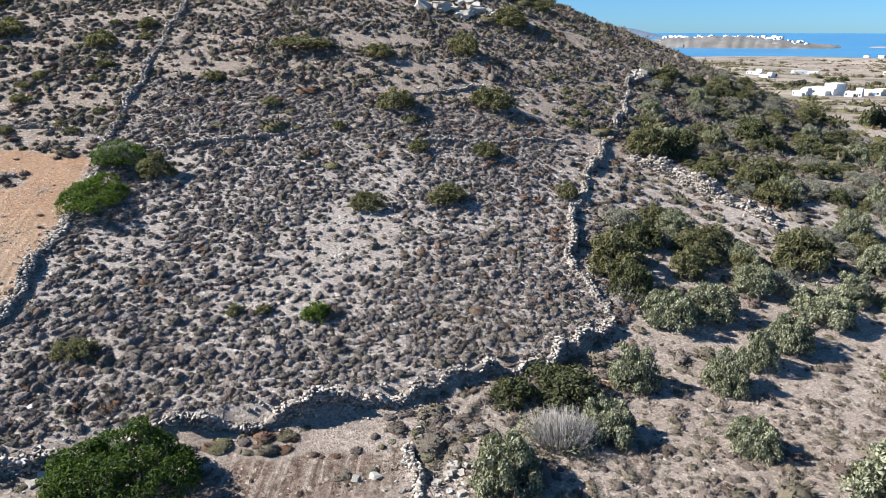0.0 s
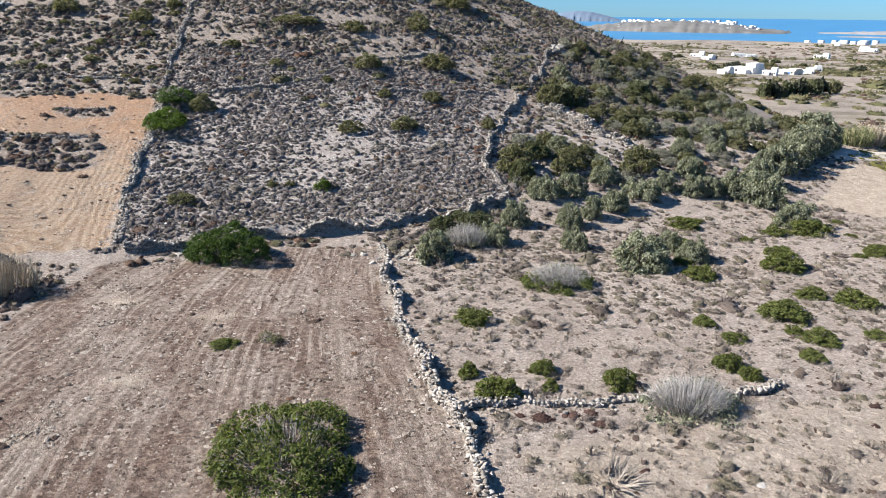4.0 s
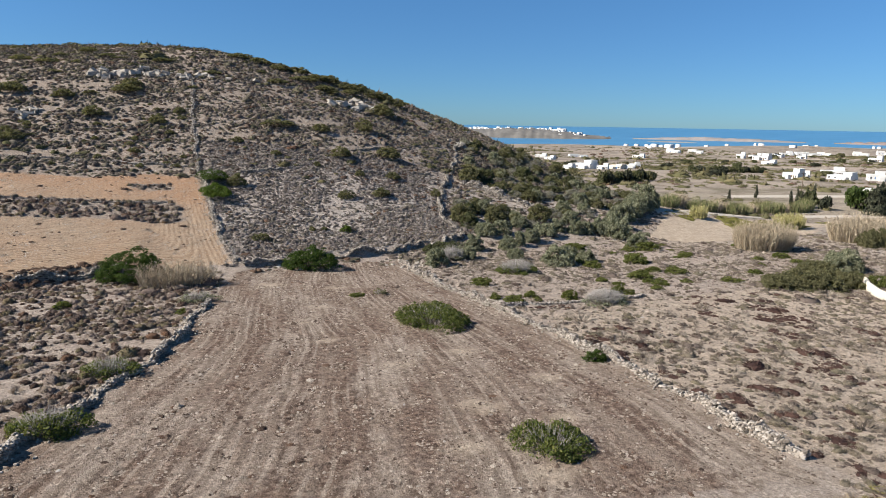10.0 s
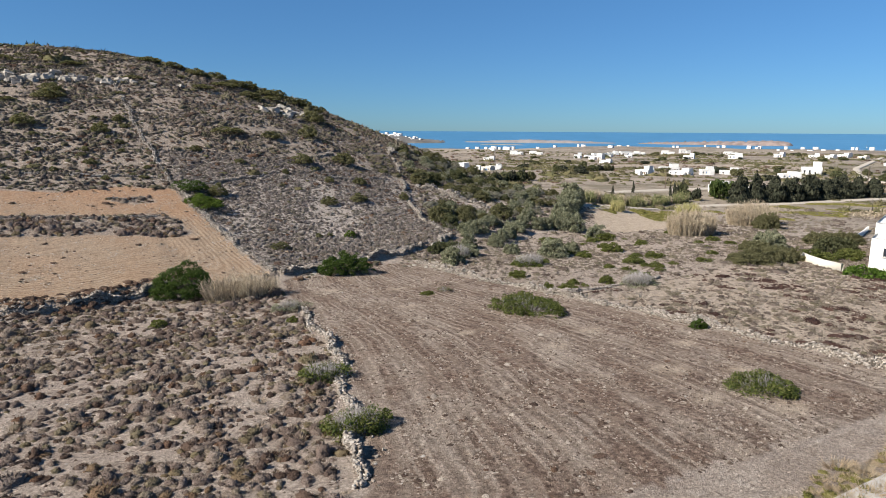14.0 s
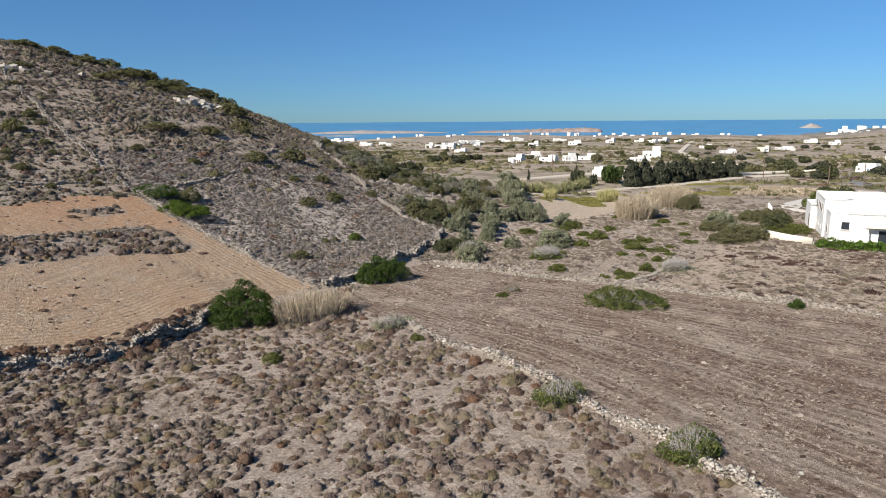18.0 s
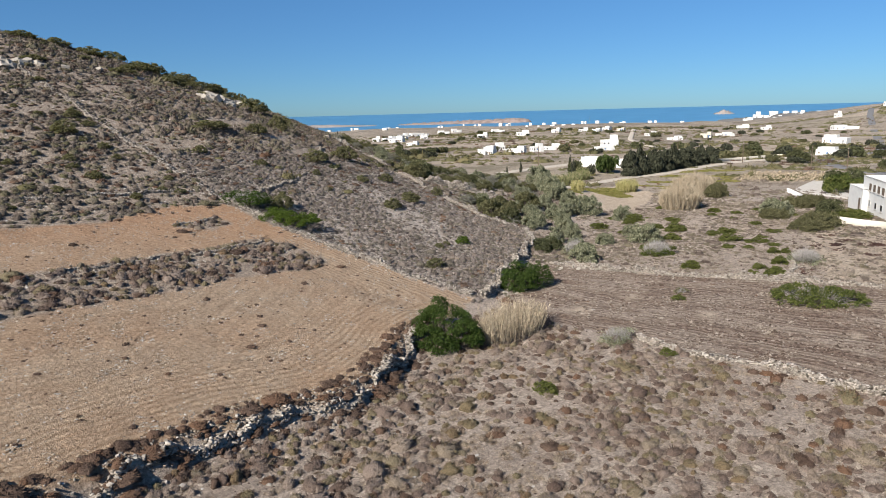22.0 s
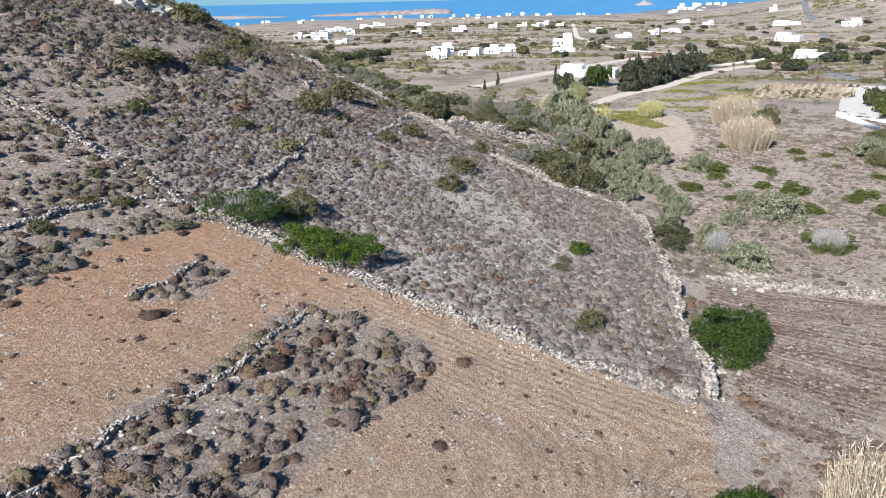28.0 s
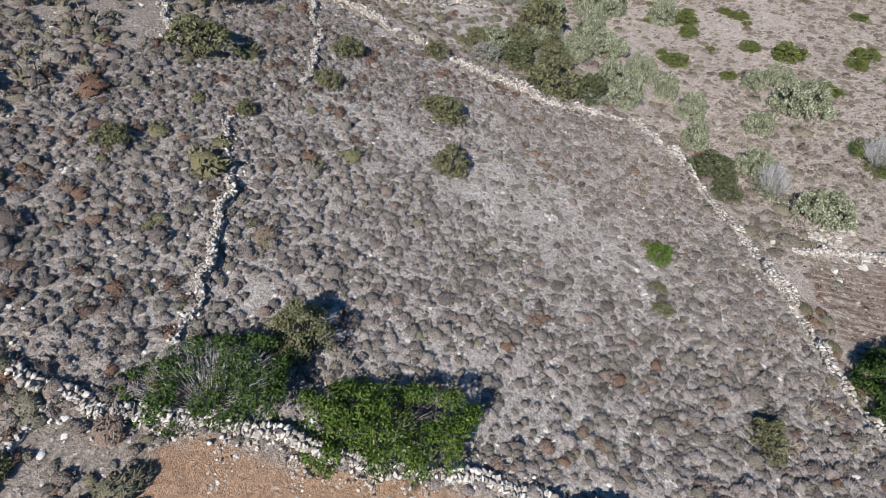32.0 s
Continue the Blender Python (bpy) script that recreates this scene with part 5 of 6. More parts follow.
dark_protos = kinds("kermes_oak", LENTISK_DULL, (231, 232), 0.066, 17, 3600, "dense dark green evergreen shrub on the slope")
pale_protos = kinds("grey_shrub", GREY_LEAF, (241, 242), 0.06, 15, 2600, "ash-grey half-bare shrub on the slope", twigs=60)
plant(dull_protos, [(12.3, 43.8, 2.2, 2.5), (17.8, 44.2, 1.45, 2.0), (19.1, 47.5, 1.8, 1.7), (27.1, 46.6, 2.5, 2.8), (29.9, 57.5, 1.6, 2.0), (21.1, 66.6, 2.4, 2.6), (29.8, 72.6, 1.9, 2.2), (30.7, 62.9, 1.7, 1.9)], group="shrubs of the slope", seed=65)
plant(dark_protos, [(12.6, 40.8, 1.5, 2.2), (6.4, 31.0, 1.9, 1.4), (23.9, 67.0, 2.0, 2.5), (37.4, 79.4, 2.3, 2.6), (3.6, 30.1, 1.2, 1.2)], group="shrubs of the slope", seed=66)
east_slope = lambda x, y: inside(x, y, EAST_SLOPE) and abs(line_dist(x, y, CROSS_WALL)[0] + 3.0) > 5.4 and abs(line_dist(x, y, RIGHT_WALL)[0]) > 1.6
plant(dull_protos, strewn_spots(64, (11, 66, 38, 112), east_slope, (0.7, 1.8), (0.8, 1.15), 67), group="shrubs of the slope", seed=68)
plant(dark_protos, strewn_spots(36, (11, 66, 38, 112), east_slope, (0.6, 1.6), (0.8, 1.2), 69), group="shrubs of the slope", seed=70)
plant(pale_protos, strewn_spots(110, (11, 66, 38, 112), east_slope, (0.6, 1.5), (0.8, 1.1), 71), group="shrubs of the slope", seed=72)
plant(olive_protos, strewn_spots(26, (14, 66, 39, 90), east_slope, (0.9, 1.7), (1.1, 1.6), 73), group="wild olives of the valley", seed=74)
hill_protos = kinds("hill_shrub", DARK_OLIVE, (251, 252), 0.075, 13, 2200, "olive-green evergreen shrub on the dry hillside")
plant(hill_protos, [(-5.7, 47.9, 1.3, 1.2), (0.4, 50.1, 1.5, 1.2), (-4.6, 64.2, 1.9, 1.7), (4.7, 68.1, 2.2, 1.9), (2.4, 81.2, 2.0, 2.4), (-7.1, 75.0, 1.6, 1.3), (-35.9, 72.3, 1.5, 1.5), (3.8, 58.1, 1.3, 1.1), (-2.1, 57.2, 1.0, 0.9),
                    (9.2, 97.6, 2.8, 2.2), (-10.5, 35.1, 0.55, 0.55), (-12.1, 34.9, 0.55, 0.5), (10.4, 53.3, 0.9, 1.3), (-9.3, 58.8, 0.6, 0.8), (-46.7, 74.4, 2.0, 1.6), (-53.1, 82.0, 1.8, 1.3), (-62.4, 83.9, 2.8, 1.6), (-42.9, 86.0, 2.6, 1.4),
                    (9.4, 100.0, 2.5, 2.0), (-32.7, 77.0, 1.2, 1.0), (-56.8, 63.6, 2.1, 1.4), (-42.4, 89.2, 2.1, 1.3), (-38.3, 60.5, 0.9, 0.8), (-22.4, 66.0, 1.0, 0.9), (-16.0, 62.0, 0.9, 0.8)], group="shrubs of the hill", seed=75)
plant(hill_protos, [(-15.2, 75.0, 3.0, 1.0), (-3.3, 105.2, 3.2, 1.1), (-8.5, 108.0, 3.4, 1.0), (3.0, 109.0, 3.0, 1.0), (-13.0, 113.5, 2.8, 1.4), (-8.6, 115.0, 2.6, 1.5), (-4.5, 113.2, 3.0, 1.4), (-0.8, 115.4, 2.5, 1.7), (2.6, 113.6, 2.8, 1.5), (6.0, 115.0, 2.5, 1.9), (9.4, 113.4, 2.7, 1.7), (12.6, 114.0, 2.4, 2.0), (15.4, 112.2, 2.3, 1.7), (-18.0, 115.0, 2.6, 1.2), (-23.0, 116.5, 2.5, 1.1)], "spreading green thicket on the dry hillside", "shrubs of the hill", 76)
plant(hill_protos, strewn_spots(34, (-60, -29, 54, 80), lambda x, y: True, (0.35, 0.85), (0.6, 0.9), 79), group="shrubs of the hill", seed=80)
plant(hill_protos, strewn_spots(70, (-95, 45, 84, 150), lambda x, y: gz(x, y) > 3, (1.0, 2.4), (0.28, 0.48), 77), group="shrubs of the hill", seed=78)


def reed_clump(x, y, rx, ry, h, mat, label, seed, count, wide=0.03):
    """Upright canes that spread a little towards the top, with long drooping blades."""
    rng = np.random.default_rng(seed)
    top = thing("reed_clump", x, y, gz(x, y) - 0.05, label, "reeds")
    a, q = rng.uniform(0, 2 * np.pi, count), np.sqrt(rng.random(count))
    b = np.stack([np.cos(a) * q * rx * 0.9, np.sin(a) * q * ry * 0.9, np.zeros(count)], -1)
    tall = h * rng.uniform(0.55, 1.05, count) * (1 - 0.25 * q ** 3)
    tip = b + np.stack([np.cos(a) * q * rx * 0.16, np.sin(a) * q * ry * 0.16, tall], -1) + rng.normal(0, 0.05 * h, (count, 3)) * np.array([1, 1, 0.3])
    side = np.cross(tip - b, rng.normal(size=(count, 3)))
    side /= np.linalg.norm(side, axis=1)[:, None]
    v = np.stack([b - side * wide * 0.6, b + side * wide * 0.6, tip * 0.55 + b * 0.45 + side * wide, tip], 1).reshape(-1, 3)
    k = np.arange(count)[:, None] * 4
    f = np.concatenate([k + np.array([[0, 1, 2]]), k + np.array([[0, 2, 3]])], 0)
    tagged(part("cane_growth", mesh_of("cane_growth", v, f, mat), None, top), kind="stuff")
    n = count * 2
    src = rng.integers(0, count, n)
    t = rng.uniform(0.2, 1.0, n)[:, None]
    p = b[src] * (1 - t) + tip[src] * t
    out = rng.normal(size=(n, 3)) * np.array([1, 1, 0.35])
    out /= np.linalg.norm(out, axis=1)[:, None]
    ln = h * rng.uniform(0.08, 0.2, n)[:, None]
    e = p + out * ln * 0.7 + np.array([0, 0, 0.6]) * ln
    w = np.cross(out, rng.normal(size=(n, 3)))
    w /= np.linalg.norm(w, axis=1)[:, None]
    v = np.stack([p, (p + e) / 2 + w * wide * 1.3, e, (p + e) / 2 - w * wide * 1.3], 1).reshape(-1, 3)
    k = np.arange(n)[:, None] * 4
    f = np.concatenate([k + np.array([[0, 1, 2]]), k + np.array([[0, 2, 3]])], 0)
    tagged(part("blade_growth", mesh_of("blade_growth", v, f, mat), None, top), kind="stuff")
    return top


reed_clump(-27.5, 15.2, 4.0, 2.0, 2.6, REED, "clump of tall dry tan reeds beside a dark bush", 121, 1500, 0.022)
reed_clump(60.3, 31.2, 5.2, 3.8, 4.8, REED, "broad stand of tall dry tan reeds", 122, 3600, 0.035)
reed_clump(87.0, 37.0, 6.4, 4.4, 5.0, REED, "broad stand of tall dry tan reeds", 124, 2600, 0.045)
reed_clump(85.9, 53.0, 3.4, 2.6, 3.4, REED_GREEN, "yellow-green clump of reeds in a fallow field", 125, 900, 0.05)
reed_clump(66.9, 56.9, 1.8, 1.6, 2.8, REED_GREEN, "yellow-green clump of reeds at the field's corner", 126, 400, 0.05)
for i in range(13):
    t = i / 12
    reed_clump(66 + 50 * t, 66.5 + 13.5 * t + 1.5 * math.sin(i * 2.1), 3.0, 2.0, 3.0 + 0.5 * math.sin(i * 1.7), (REED_MIX, REED, REED_MIX)[i % 3], "thick hedge of green and tan reeds along the track", 130 + i, 420, 0.06)

# ---- roads and tracks ----
def strip(name, pts, width, material, label, lift=0.08, step=2.5):
    """A ribbon of road that follows the ground."""
    c = []
    for (ax, ay), (bx, by) in zip(pts, pts[1:]):
        n = max(1, int(math.hypot(bx - ax, by - ay) / step))
        c += [(ax + (bx - ax) * i / n, ay + (by - ay) * i / n) for i in range(n)]
    c.append(pts[-1])
    c = np.array(c)
    for _ in range(6):
        c[1:-1] = (c[:-2] + 2 * c[1:-1] + c[2:]) / 4
    d = np.gradient(c, axis=0)
    d /= np.linalg.norm(d, axis=1)[:, None]
    nrm = np.stack([-d[:, 1], d[:, 0]], -1)
    us = np.array([-0.5, -0.48, -0.2, 0.2, 0.48, 0.5])
    p = c[:, None] + nrm[:, None] * (us * width)[None, :, None]
    z = land(p[..., 0], p[..., 1]) + lift
    z[:, 0] -= lift + 0.15
    z[:, -1] -= lift + 0.15
    v = np.concatenate([p, z[..., None]], -1).reshape(-1, 3)
    k = len(us)
    f = [(i * k + j, i * k + j + 1, (i + 1) * k + j + 1, (i + 1) * k + j) for i in range(len(c) - 1) for j in range(k - 1)]
    return tagged(new(name, mesh_of(name, v, f, material)), label, name, kind="structure")


strip("track", [(45, 59), (62, 59), (75, 63), (92, 68.5), (108, 69.5), (123, 68), (138, 63), (180, 58.5), (215, 50)], 4.2, TRACK, "pale gravel farm track across the valley", 0.12)
strip("road", [(60, -34), (90, -18), (128, -7.5), (150, -1), (164, 8), (190, 22), (214, 30), (260, 28), (330, 20), (480, 34), (700, 62), (900, 80)], 5.6, ASPHALT, "grey asphalt road winding to the hills", 0.15)
strip("road_south", [(-120, -42.5), (-60, -41.5), (-16, -40.2), (-4, -40.2), (8, -38.6), (30, -36), (60, -34)], 6.5, CONCRETE, "pale grey country road beside the field", 0.10)
strip("driveway", [(160, 14), (128, 15), (104, 15), (95, 8), (92, 2)], 9.0, CONCRETE, "pale concrete driveway behind the white house", 0.10)
strip("lane", [(255, 60), (300, 120), (420, 190), (600, 260)], 4.0, TRACK, "pale lane between distant fields", 0.4)
strip("lane", [(118, 112), (150, 108), (200, 100), (260, 92), (300, 84)], 5.0, TRACK, "pale strip of bare field edge", 0.3)
strip("lane", [(190, 58), (215, 47), (240, 42)], 3.0, TRACK, "pale strip of bare field edge", 0.3)


def on_verge(x, y):
    return np.abs(y + 36.4 - 0.035 * (x + 5) - 0.0012 * (x + 5) ** 2 * (x > -5)) < 0.9 + 0.3 * np.sin(x * 0.9)


scatter("verge_weeds", 2600, (-45, 40, -38, -32), lambda x, y, r: on_verge(x, y), (0.24, 0.4), MID, WEED, "yellow-green weeds along the road's verge", 301, "weeds", (0.5, 1.0))
scatter("verge_grass", 3600, (-45, 40, -38, -32), lambda x, y, r: on_verge(x, y), (0.34, 0.35), TUFTS, STRAW, "tan dry grass along the road's verge", 302, "grass")


# ---- trees ----
def tree(name, lobes_c, lobes_r, trunk_h, trunk_r, mat, label, seed, count, leaf, shell=0.55):
    rng = np.random.default_rng(seed)
    top = thing(name, 0, 0, 0, label, "tree")
    v, f = leaf_cloud(rng, lobes_c, lobes_r, count, leaf, 0.3, shell)
    part("crown", mesh_of("crown", v, f, mat), None, top)
    bm = bmesh.new()
    rings = []
    for k in range(6):
        t = k / 5
        r = trunk_r * (1 - 0.75 * t)
        rings.append([bm.verts.new((r * math.cos(a) + 0.05 * math.sin(3 * t), r * math.sin(a) + 0.04 * math.cos(4 * t), t * trunk_h - 0.05)) for a in (i * math.pi / 4 for i in range(8))])
    for a, b in zip(rings, rings[1:]):
        for i in range(8):
            bm.faces.new((a[i], a[(i + 1) % 8], b[(i + 1) % 8], b[i]))
    bm.faces.new(rings[-1])
    trunk = part("trunk", bm, BARK, top)
    v, f = twig_cloud(rng, 14, 0.5, 0.5, trunk_h * 1.1, trunk_r * 0.22, start=0.3)
    tagged(part("limb_growth", mesh_of("limb_growth", v, f, BARK), None, trunk), kind="stuff")
    return top


def cone_lobes(rng, n, r0, top):
    c, r = [], []
    for i in range(n):
        t = i / (n - 1)
        q = r0 * (1 - t) ** 0.5 + 0.08
        a = rng.uniform(0, 6.28)
        c.append((0.25 * q * math.cos(a), 0.25 * q * math.sin(a), 0.1 + t * (top - 0.15)))
        r.append((q * rng.uniform(0.8, 1.1), q * rng.uniform(0.8, 1.1), 0.14 + 0.05 * rng.random()))
    return c, r


crng = np.random.default_rng(310)
conifers = [tree("conifer", *cone_lobes(crng, 9, 0.62, 1.0), 0.8, 0.05, CONIFER, "dark dense conifer of a windbreak row", 311 + k, 2200, 0.07) for k in range(3)]
cypresses = [tree("cypress", *cone_lobes(crng, 9, 0.5, 1.0), 0.8, 0.05, CONIFER, "slender dark cypress in the valley", 315 + k, 900, 0.06) for k in range(2)]
pine = [tree("stone_pine", *lobes(crng, 1.0, 1.0, 0.9, 10), 0.6, 0.06, PINE, "rounded bright green pine tree", 318, 1800, 0.09)]
garden_trees = [tree("garden_tree", *lobes(crng, 1.0, 1.0, 0.95, 9), 0.5, 0.05, m, "leafy green garden tree", 320 + k, 1600, 0.09) for k, m in enumerate((FIG, LENTISK_DULL))]
far_trees = [tree("far_tree", *lobes(crng, 1.0, 1.0, 0.95, 7), 0.4, 0.05, m, "dark bushy tree in the valley", 325 + k, 500, 0.16) for k, m in enumerate((LENTISK_DULL, CONIFER, DARK_OLIVE))]

row = []
for i in range(24):
    t = i / 23
    row.append((127 + 66 * t, 69.5 - 6 * t + 1.4 * math.sin(i * 2.3), 4.2 + 0.8 * math.sin(i * 1.9), (7.0 - 1.4 * t) * (1 + 0.24 * math.sin(i * 2.7))))
plant(conifers, row, group="windbreak conifers", seed=81)
plant(cypresses, [(114, 82.5, 1.3, 5.0), (117, 83.5, 1.2, 5.6), (119.5, 84.5, 1.4, 4.6), (131, 92, 1.3, 6.0), (125.5, 108, 1.2, 4.0), (115, 107, 1.0, 3.0), (137, 84, 1.1, 5.2)], group="cypresses of the valley", seed=82)
plant(pine, [(134, 80, 4.4, 7.0)], seed=83)
plant(far_trees, [(123, 86, 2.6, 5.0), (124, 81, 2.2, 4.0), (140, 82, 2.4, 5.0)], group="trees of the valley", seed=84)
plant(far_trees, [(100 + 3.2 * i, 155.5 + 1.4 * i + math.sin(i * 3), 2.5, 4.6 + 0.6 * math.sin(i * 2)) for i in range(9)], group="trees of the valley", seed=85)
plant(far_trees, [(180 + 4.6 * i, 212.5 + 0.5 * i, 3.4, 3.6) for i in range(10)], group="trees of the valley", seed=86)
plant(far_trees, [(204, 34, 4.4, 4.0), (198, 36, 3.6, 3.0), (202, 44, 3.4, 3.4), (249, 22, 4.2, 4.6), (243, 26, 4.0, 4.0), (178, 4, 3.4, 3.4), (184, 7, 3.4, 3.0), (172, 1, 3.2, 3.0), (222, 58, 4.6, 4.6), (231, 56, 4.0, 4.8), (220, 69, 4.4, 4.2), (213, 64, 3.8, 4.0),
                  (240, 60, 4.6, 5.0), (255, 50, 4.6, 4.6), (262, 66, 5.0, 5.0), (150, -6, 3.0, 3.0), (240, 48, 4.0, 4.0), (300, 60, 4.5, 4.5), (286, 42, 4.5, 5.0), (310, 30, 4.5, 4.6), (326, -10, 5, 6), (345, -16, 5, 6), (338, -28, 5, 7), (360, -30, 5, 6)], group="trees of the valley", seed=87)
plant(garden_trees, [(108, 11, 3.6, 4.2), (114, 9, 3.8, 4.6), (104, 7.5, 3.0, 3.6), (119, 12, 3.4, 4.0), (100, 10, 2.4, 2.6)], group="garden trees", seed=88)
plant(far_trees, strewn_spots(170, (150, 640, -120, 480), lambda x, y: np.hypot(x + 57, y + 14) < np.interp(math.degrees(math.atan2(x + 57, y + 14)), SHORE[0], SHORE[1]) - 40 and not (150 < x < 230 and -10 < y < 75), (2.0, 5.0), (0.6, 0.95), 89, 0.9), group="trees of the valley", seed=90)
plant(far_trees, strewn_spots(34, (660, 960, -270, 20), lambda x, y: gz(x, y) > -16, (3.0, 6.5), (0.6, 0.95), 96, 0.9), group="trees of the valley", seed=97)
plant(olive_protos, [(57.6, 13.4, 2.3, 3.2), (59.4, 14.6, 1.8, 2.7), (56.0, 12.4, 1.7, 2.5)], "large silvery grey bush by the garden", seed=91)
def thicket(spots, seed):
    """Each large shrub mass is a few shrubs that have grown together."""
    rng = np.random.default_rng(seed)
    return [(x + r * 0.55 * math.cos(a) * q, y + r * 0.55 * math.sin(a) * q, r * rng.uniform(0.42, 0.6), h * rng.uniform(0.7, 1.05))
            for x, y, r, h in spots for a, q in ((rng.uniform(0, 6.28), 0.15), *((k * 1.26 + rng.uniform(-0.4, 0.4), 1.0) for k in range(5)))]


plant(dull_protos, thicket([(44.0, 4.5, 3.4, 2.2), (40.5, 5.2, 2.8, 1.7), (48.0, 5.0, 2.6, 2.0), (70.5, 12.0, 3.0, 2.2), (76.0, 10.5, 2.6, 2.0), (52.0, 12.5, 2.2, 1.6), (83.1, 31.1, 2.6, 3.2)], 95), "green shrub at the garden's edge", "garden shrubs", 92)
plant(low_protos, [(54.0, 1.5, 1.8, 1.2), (57.0, 0.5, 2.0, 1.4), (60.5, 1.8, 1.8, 1.3), (52.5, 3.5, 1.4, 1.6)], "yellow-green garden shrub by the white house", "garden shrubs", 93)
plant(dark_protos, [(60.0, 5.5, 2.0, 2.4), (64.5, 6.0, 2.2, 2.4), (67.5, 6.5, 1.8, 2.0)], "dark green garden shrub by the white house", "garden shrubs", 94)
for i, (hx, hy) in enumerate(((45.0, -8.0), (45.8, -11.5), (46.8, -15.0), (48.0, -18.6))):
    bush("hedge", hx, hy, 2.0, 2.6, 1.3, BRIGHT_HEDGE, "low broad fresh green hedge before the house", 330 + i, 0.2, turn=10)


def scrub_far():
    """Dark scrub and hedges strewn over the valley."""
    def keep(x, y, r):
        far = np.hypot(x + 57, y + 14)
        b = np.degrees(np.arctan2(x + 57, y + 14))
        return (far > 190) & (far < np.interp(b, SHORE[0], SHORE[1]) - 30) & (b > 15) & (b < 112) & (r.random(len(x)) < 2.6 * (0.6 * patch(x, y, 46, 18) + 0.4 * patch(x, y, 14, 45) - 0.4)) & (land(x, y) < 110)
    scatter("valley_scrub", 24000, (60, 900, -260, 620), keep, (1.15, 0.5), MID, OLIVE_SCRUB, "dark scrub and hedges in the valley", 340, "shrubs", (0.5, 0.9))
    def close(x, y, r):
        far = np.hypot(x + 57, y + 14)
        b = np.degrees(np.arctan2(x + 57, y + 14))
        return (far > 95) & (far < 200) & (b > 15) & (b < 105) & ~inside(x, y, TAN_FIELD) & (r.random(len(x)) < 1.5 * (patch(x, y, 18, 20) - 0.3)) & (land(x, y) < -17)
    scatter("valley_floor_scrub", 26000, (30, 150, -60, 190), close, (0.38, 0.45), COARSE, SHRUB_MEADOW, "low brown and olive scrub on the valley floor", 342, "shrubs", (0.4, 0.8))
    scatter("valley_scrub_dry", 9000, (60, 700, -200, 560), lambda x, y, r: keep(x + 31, y - 17, r), (1.0, 0.5), MID, SHRUB_DARK, "dry brown scrub in the valley", 341, "shrubs", (0.4, 0.8))


scrub_far()


def vineyard():
    """Rows of pale, half-bare vines."""
    rng = np.random.default_rng(350)
    vs, fs, base = [], [], 0
    for k in range(13):
        t0 = k / 12
        a, b = np.array((125.5 + 4 * t0, 38 - 20 * t0)), np.array((152 + 6 * t0, 39 - 22.5 * t0))
        n = 260
        t = rng.random(n)
        p = a + (b - a) * t[:, None] + rng.normal(0, 0.22, (n, 2))
        z = land(p[:, 0], p[:, 1]) + rng.uniform(0.05, 0.8, n)
        v, f = leaf_cloud(rng, [(0, 0, 0)], [(0.01, 0.01, 0.01)], n, 0.26, 0.3)
        v = v.reshape(n, 4, 3) + np.stack([p[:, 0], p[:, 1], z], -1)[:, None]
        vs.append(v.reshape(-1, 3))
        fs.append(f + base)
        base += n * 4
    return tagged(new("vineyard", mesh_of("vineyard", np.concatenate(vs), np.concatenate(fs), REED)), "rows of pale half-bare vines in a small vineyard", "vines", kind="stuff")


def hedges():
    """Lines of dark bushes along the field edges of the valley."""
    rng = np.random.default_rng(351)
    P, S = [], []
    for _ in range(95):
        far, b = rng.uniform(170, 720), math.radians(rng.uniform(22, 100))
        x, y = -57 + far * math.sin(b), -14 + far * math.cos(b)
        if far > np.interp(math.degrees(b), SHORE[0], SHORE[1]) - 60:
            continue
        a = -b + rng.normal(0, 0.3)
        ln = rng.uniform(25, 110)
        n = int(ln * 0.9)
        t = rng.uniform(-0.5, 0.5, n) * ln
        px, py = x + np.cos(a) * t + rng.normal(0, 0.8, n), y + np.sin(a) * t + rng.normal(0, 0.8, n)
        P.append(np.stack([px, py, land(px, py) - 0.05], -1))
        S.append(np.exp(rng.normal(0.05, 0.4, n)))
    v, f, tone = strewn(COARSE, np.concatenate(P), np.concatenate(S), rng, (0.7, 1.3))
    me = mesh_of("hedge_rows", v, f, OLIVE_SCRUB)
    me.attributes.new("tone", "FLOAT", "POINT").data.foreach_set("value", tone.astype(np.float32))
    return tagged(new("hedge_rows", me), "dark olive hedge rows along distant field edges", "hedges", kind="stuff")


hedges()
scatter("far_hill_scrub", 7000, (640, 1060, -380, 60), lambda x, y, r: (land(x, y) > -14) & (r.random(len(x)) < 1.2 * patch(x, y, 60, 64)), (1.7, 0.5), COARSE, OLIVE_SCRUB, "olive scrub on the far hill", 345, "shrubs", (0.5, 0.9))
WEEDY = [(60, 63), (88, 61), (99, 46), (82, 43), (64, 51)]
scatter("field_weed_carpet", 9000, (58, 100, 42, 64), lambda x, y, r: inside(x, y, WEEDY) & (patch(x, y, 4, 43) > 0.5), (0.34, 0.4), COARSE, WEED, "low carpet of yellow-green weeds in the fallow field", 343, "weeds", (0.3, 0.6))
scatter("field_weed_patches", 9000, (100, 160, 36, 60), lambda x, y, r: (patch(x, y, 5, 44) > 0.6) & ~inside(x, y, VINES), (0.36, 0.4), COARSE, WEED, "patches of yellow-green weeds beside the vines", 344, "weeds", (0.3, 0.6))
vineyard()


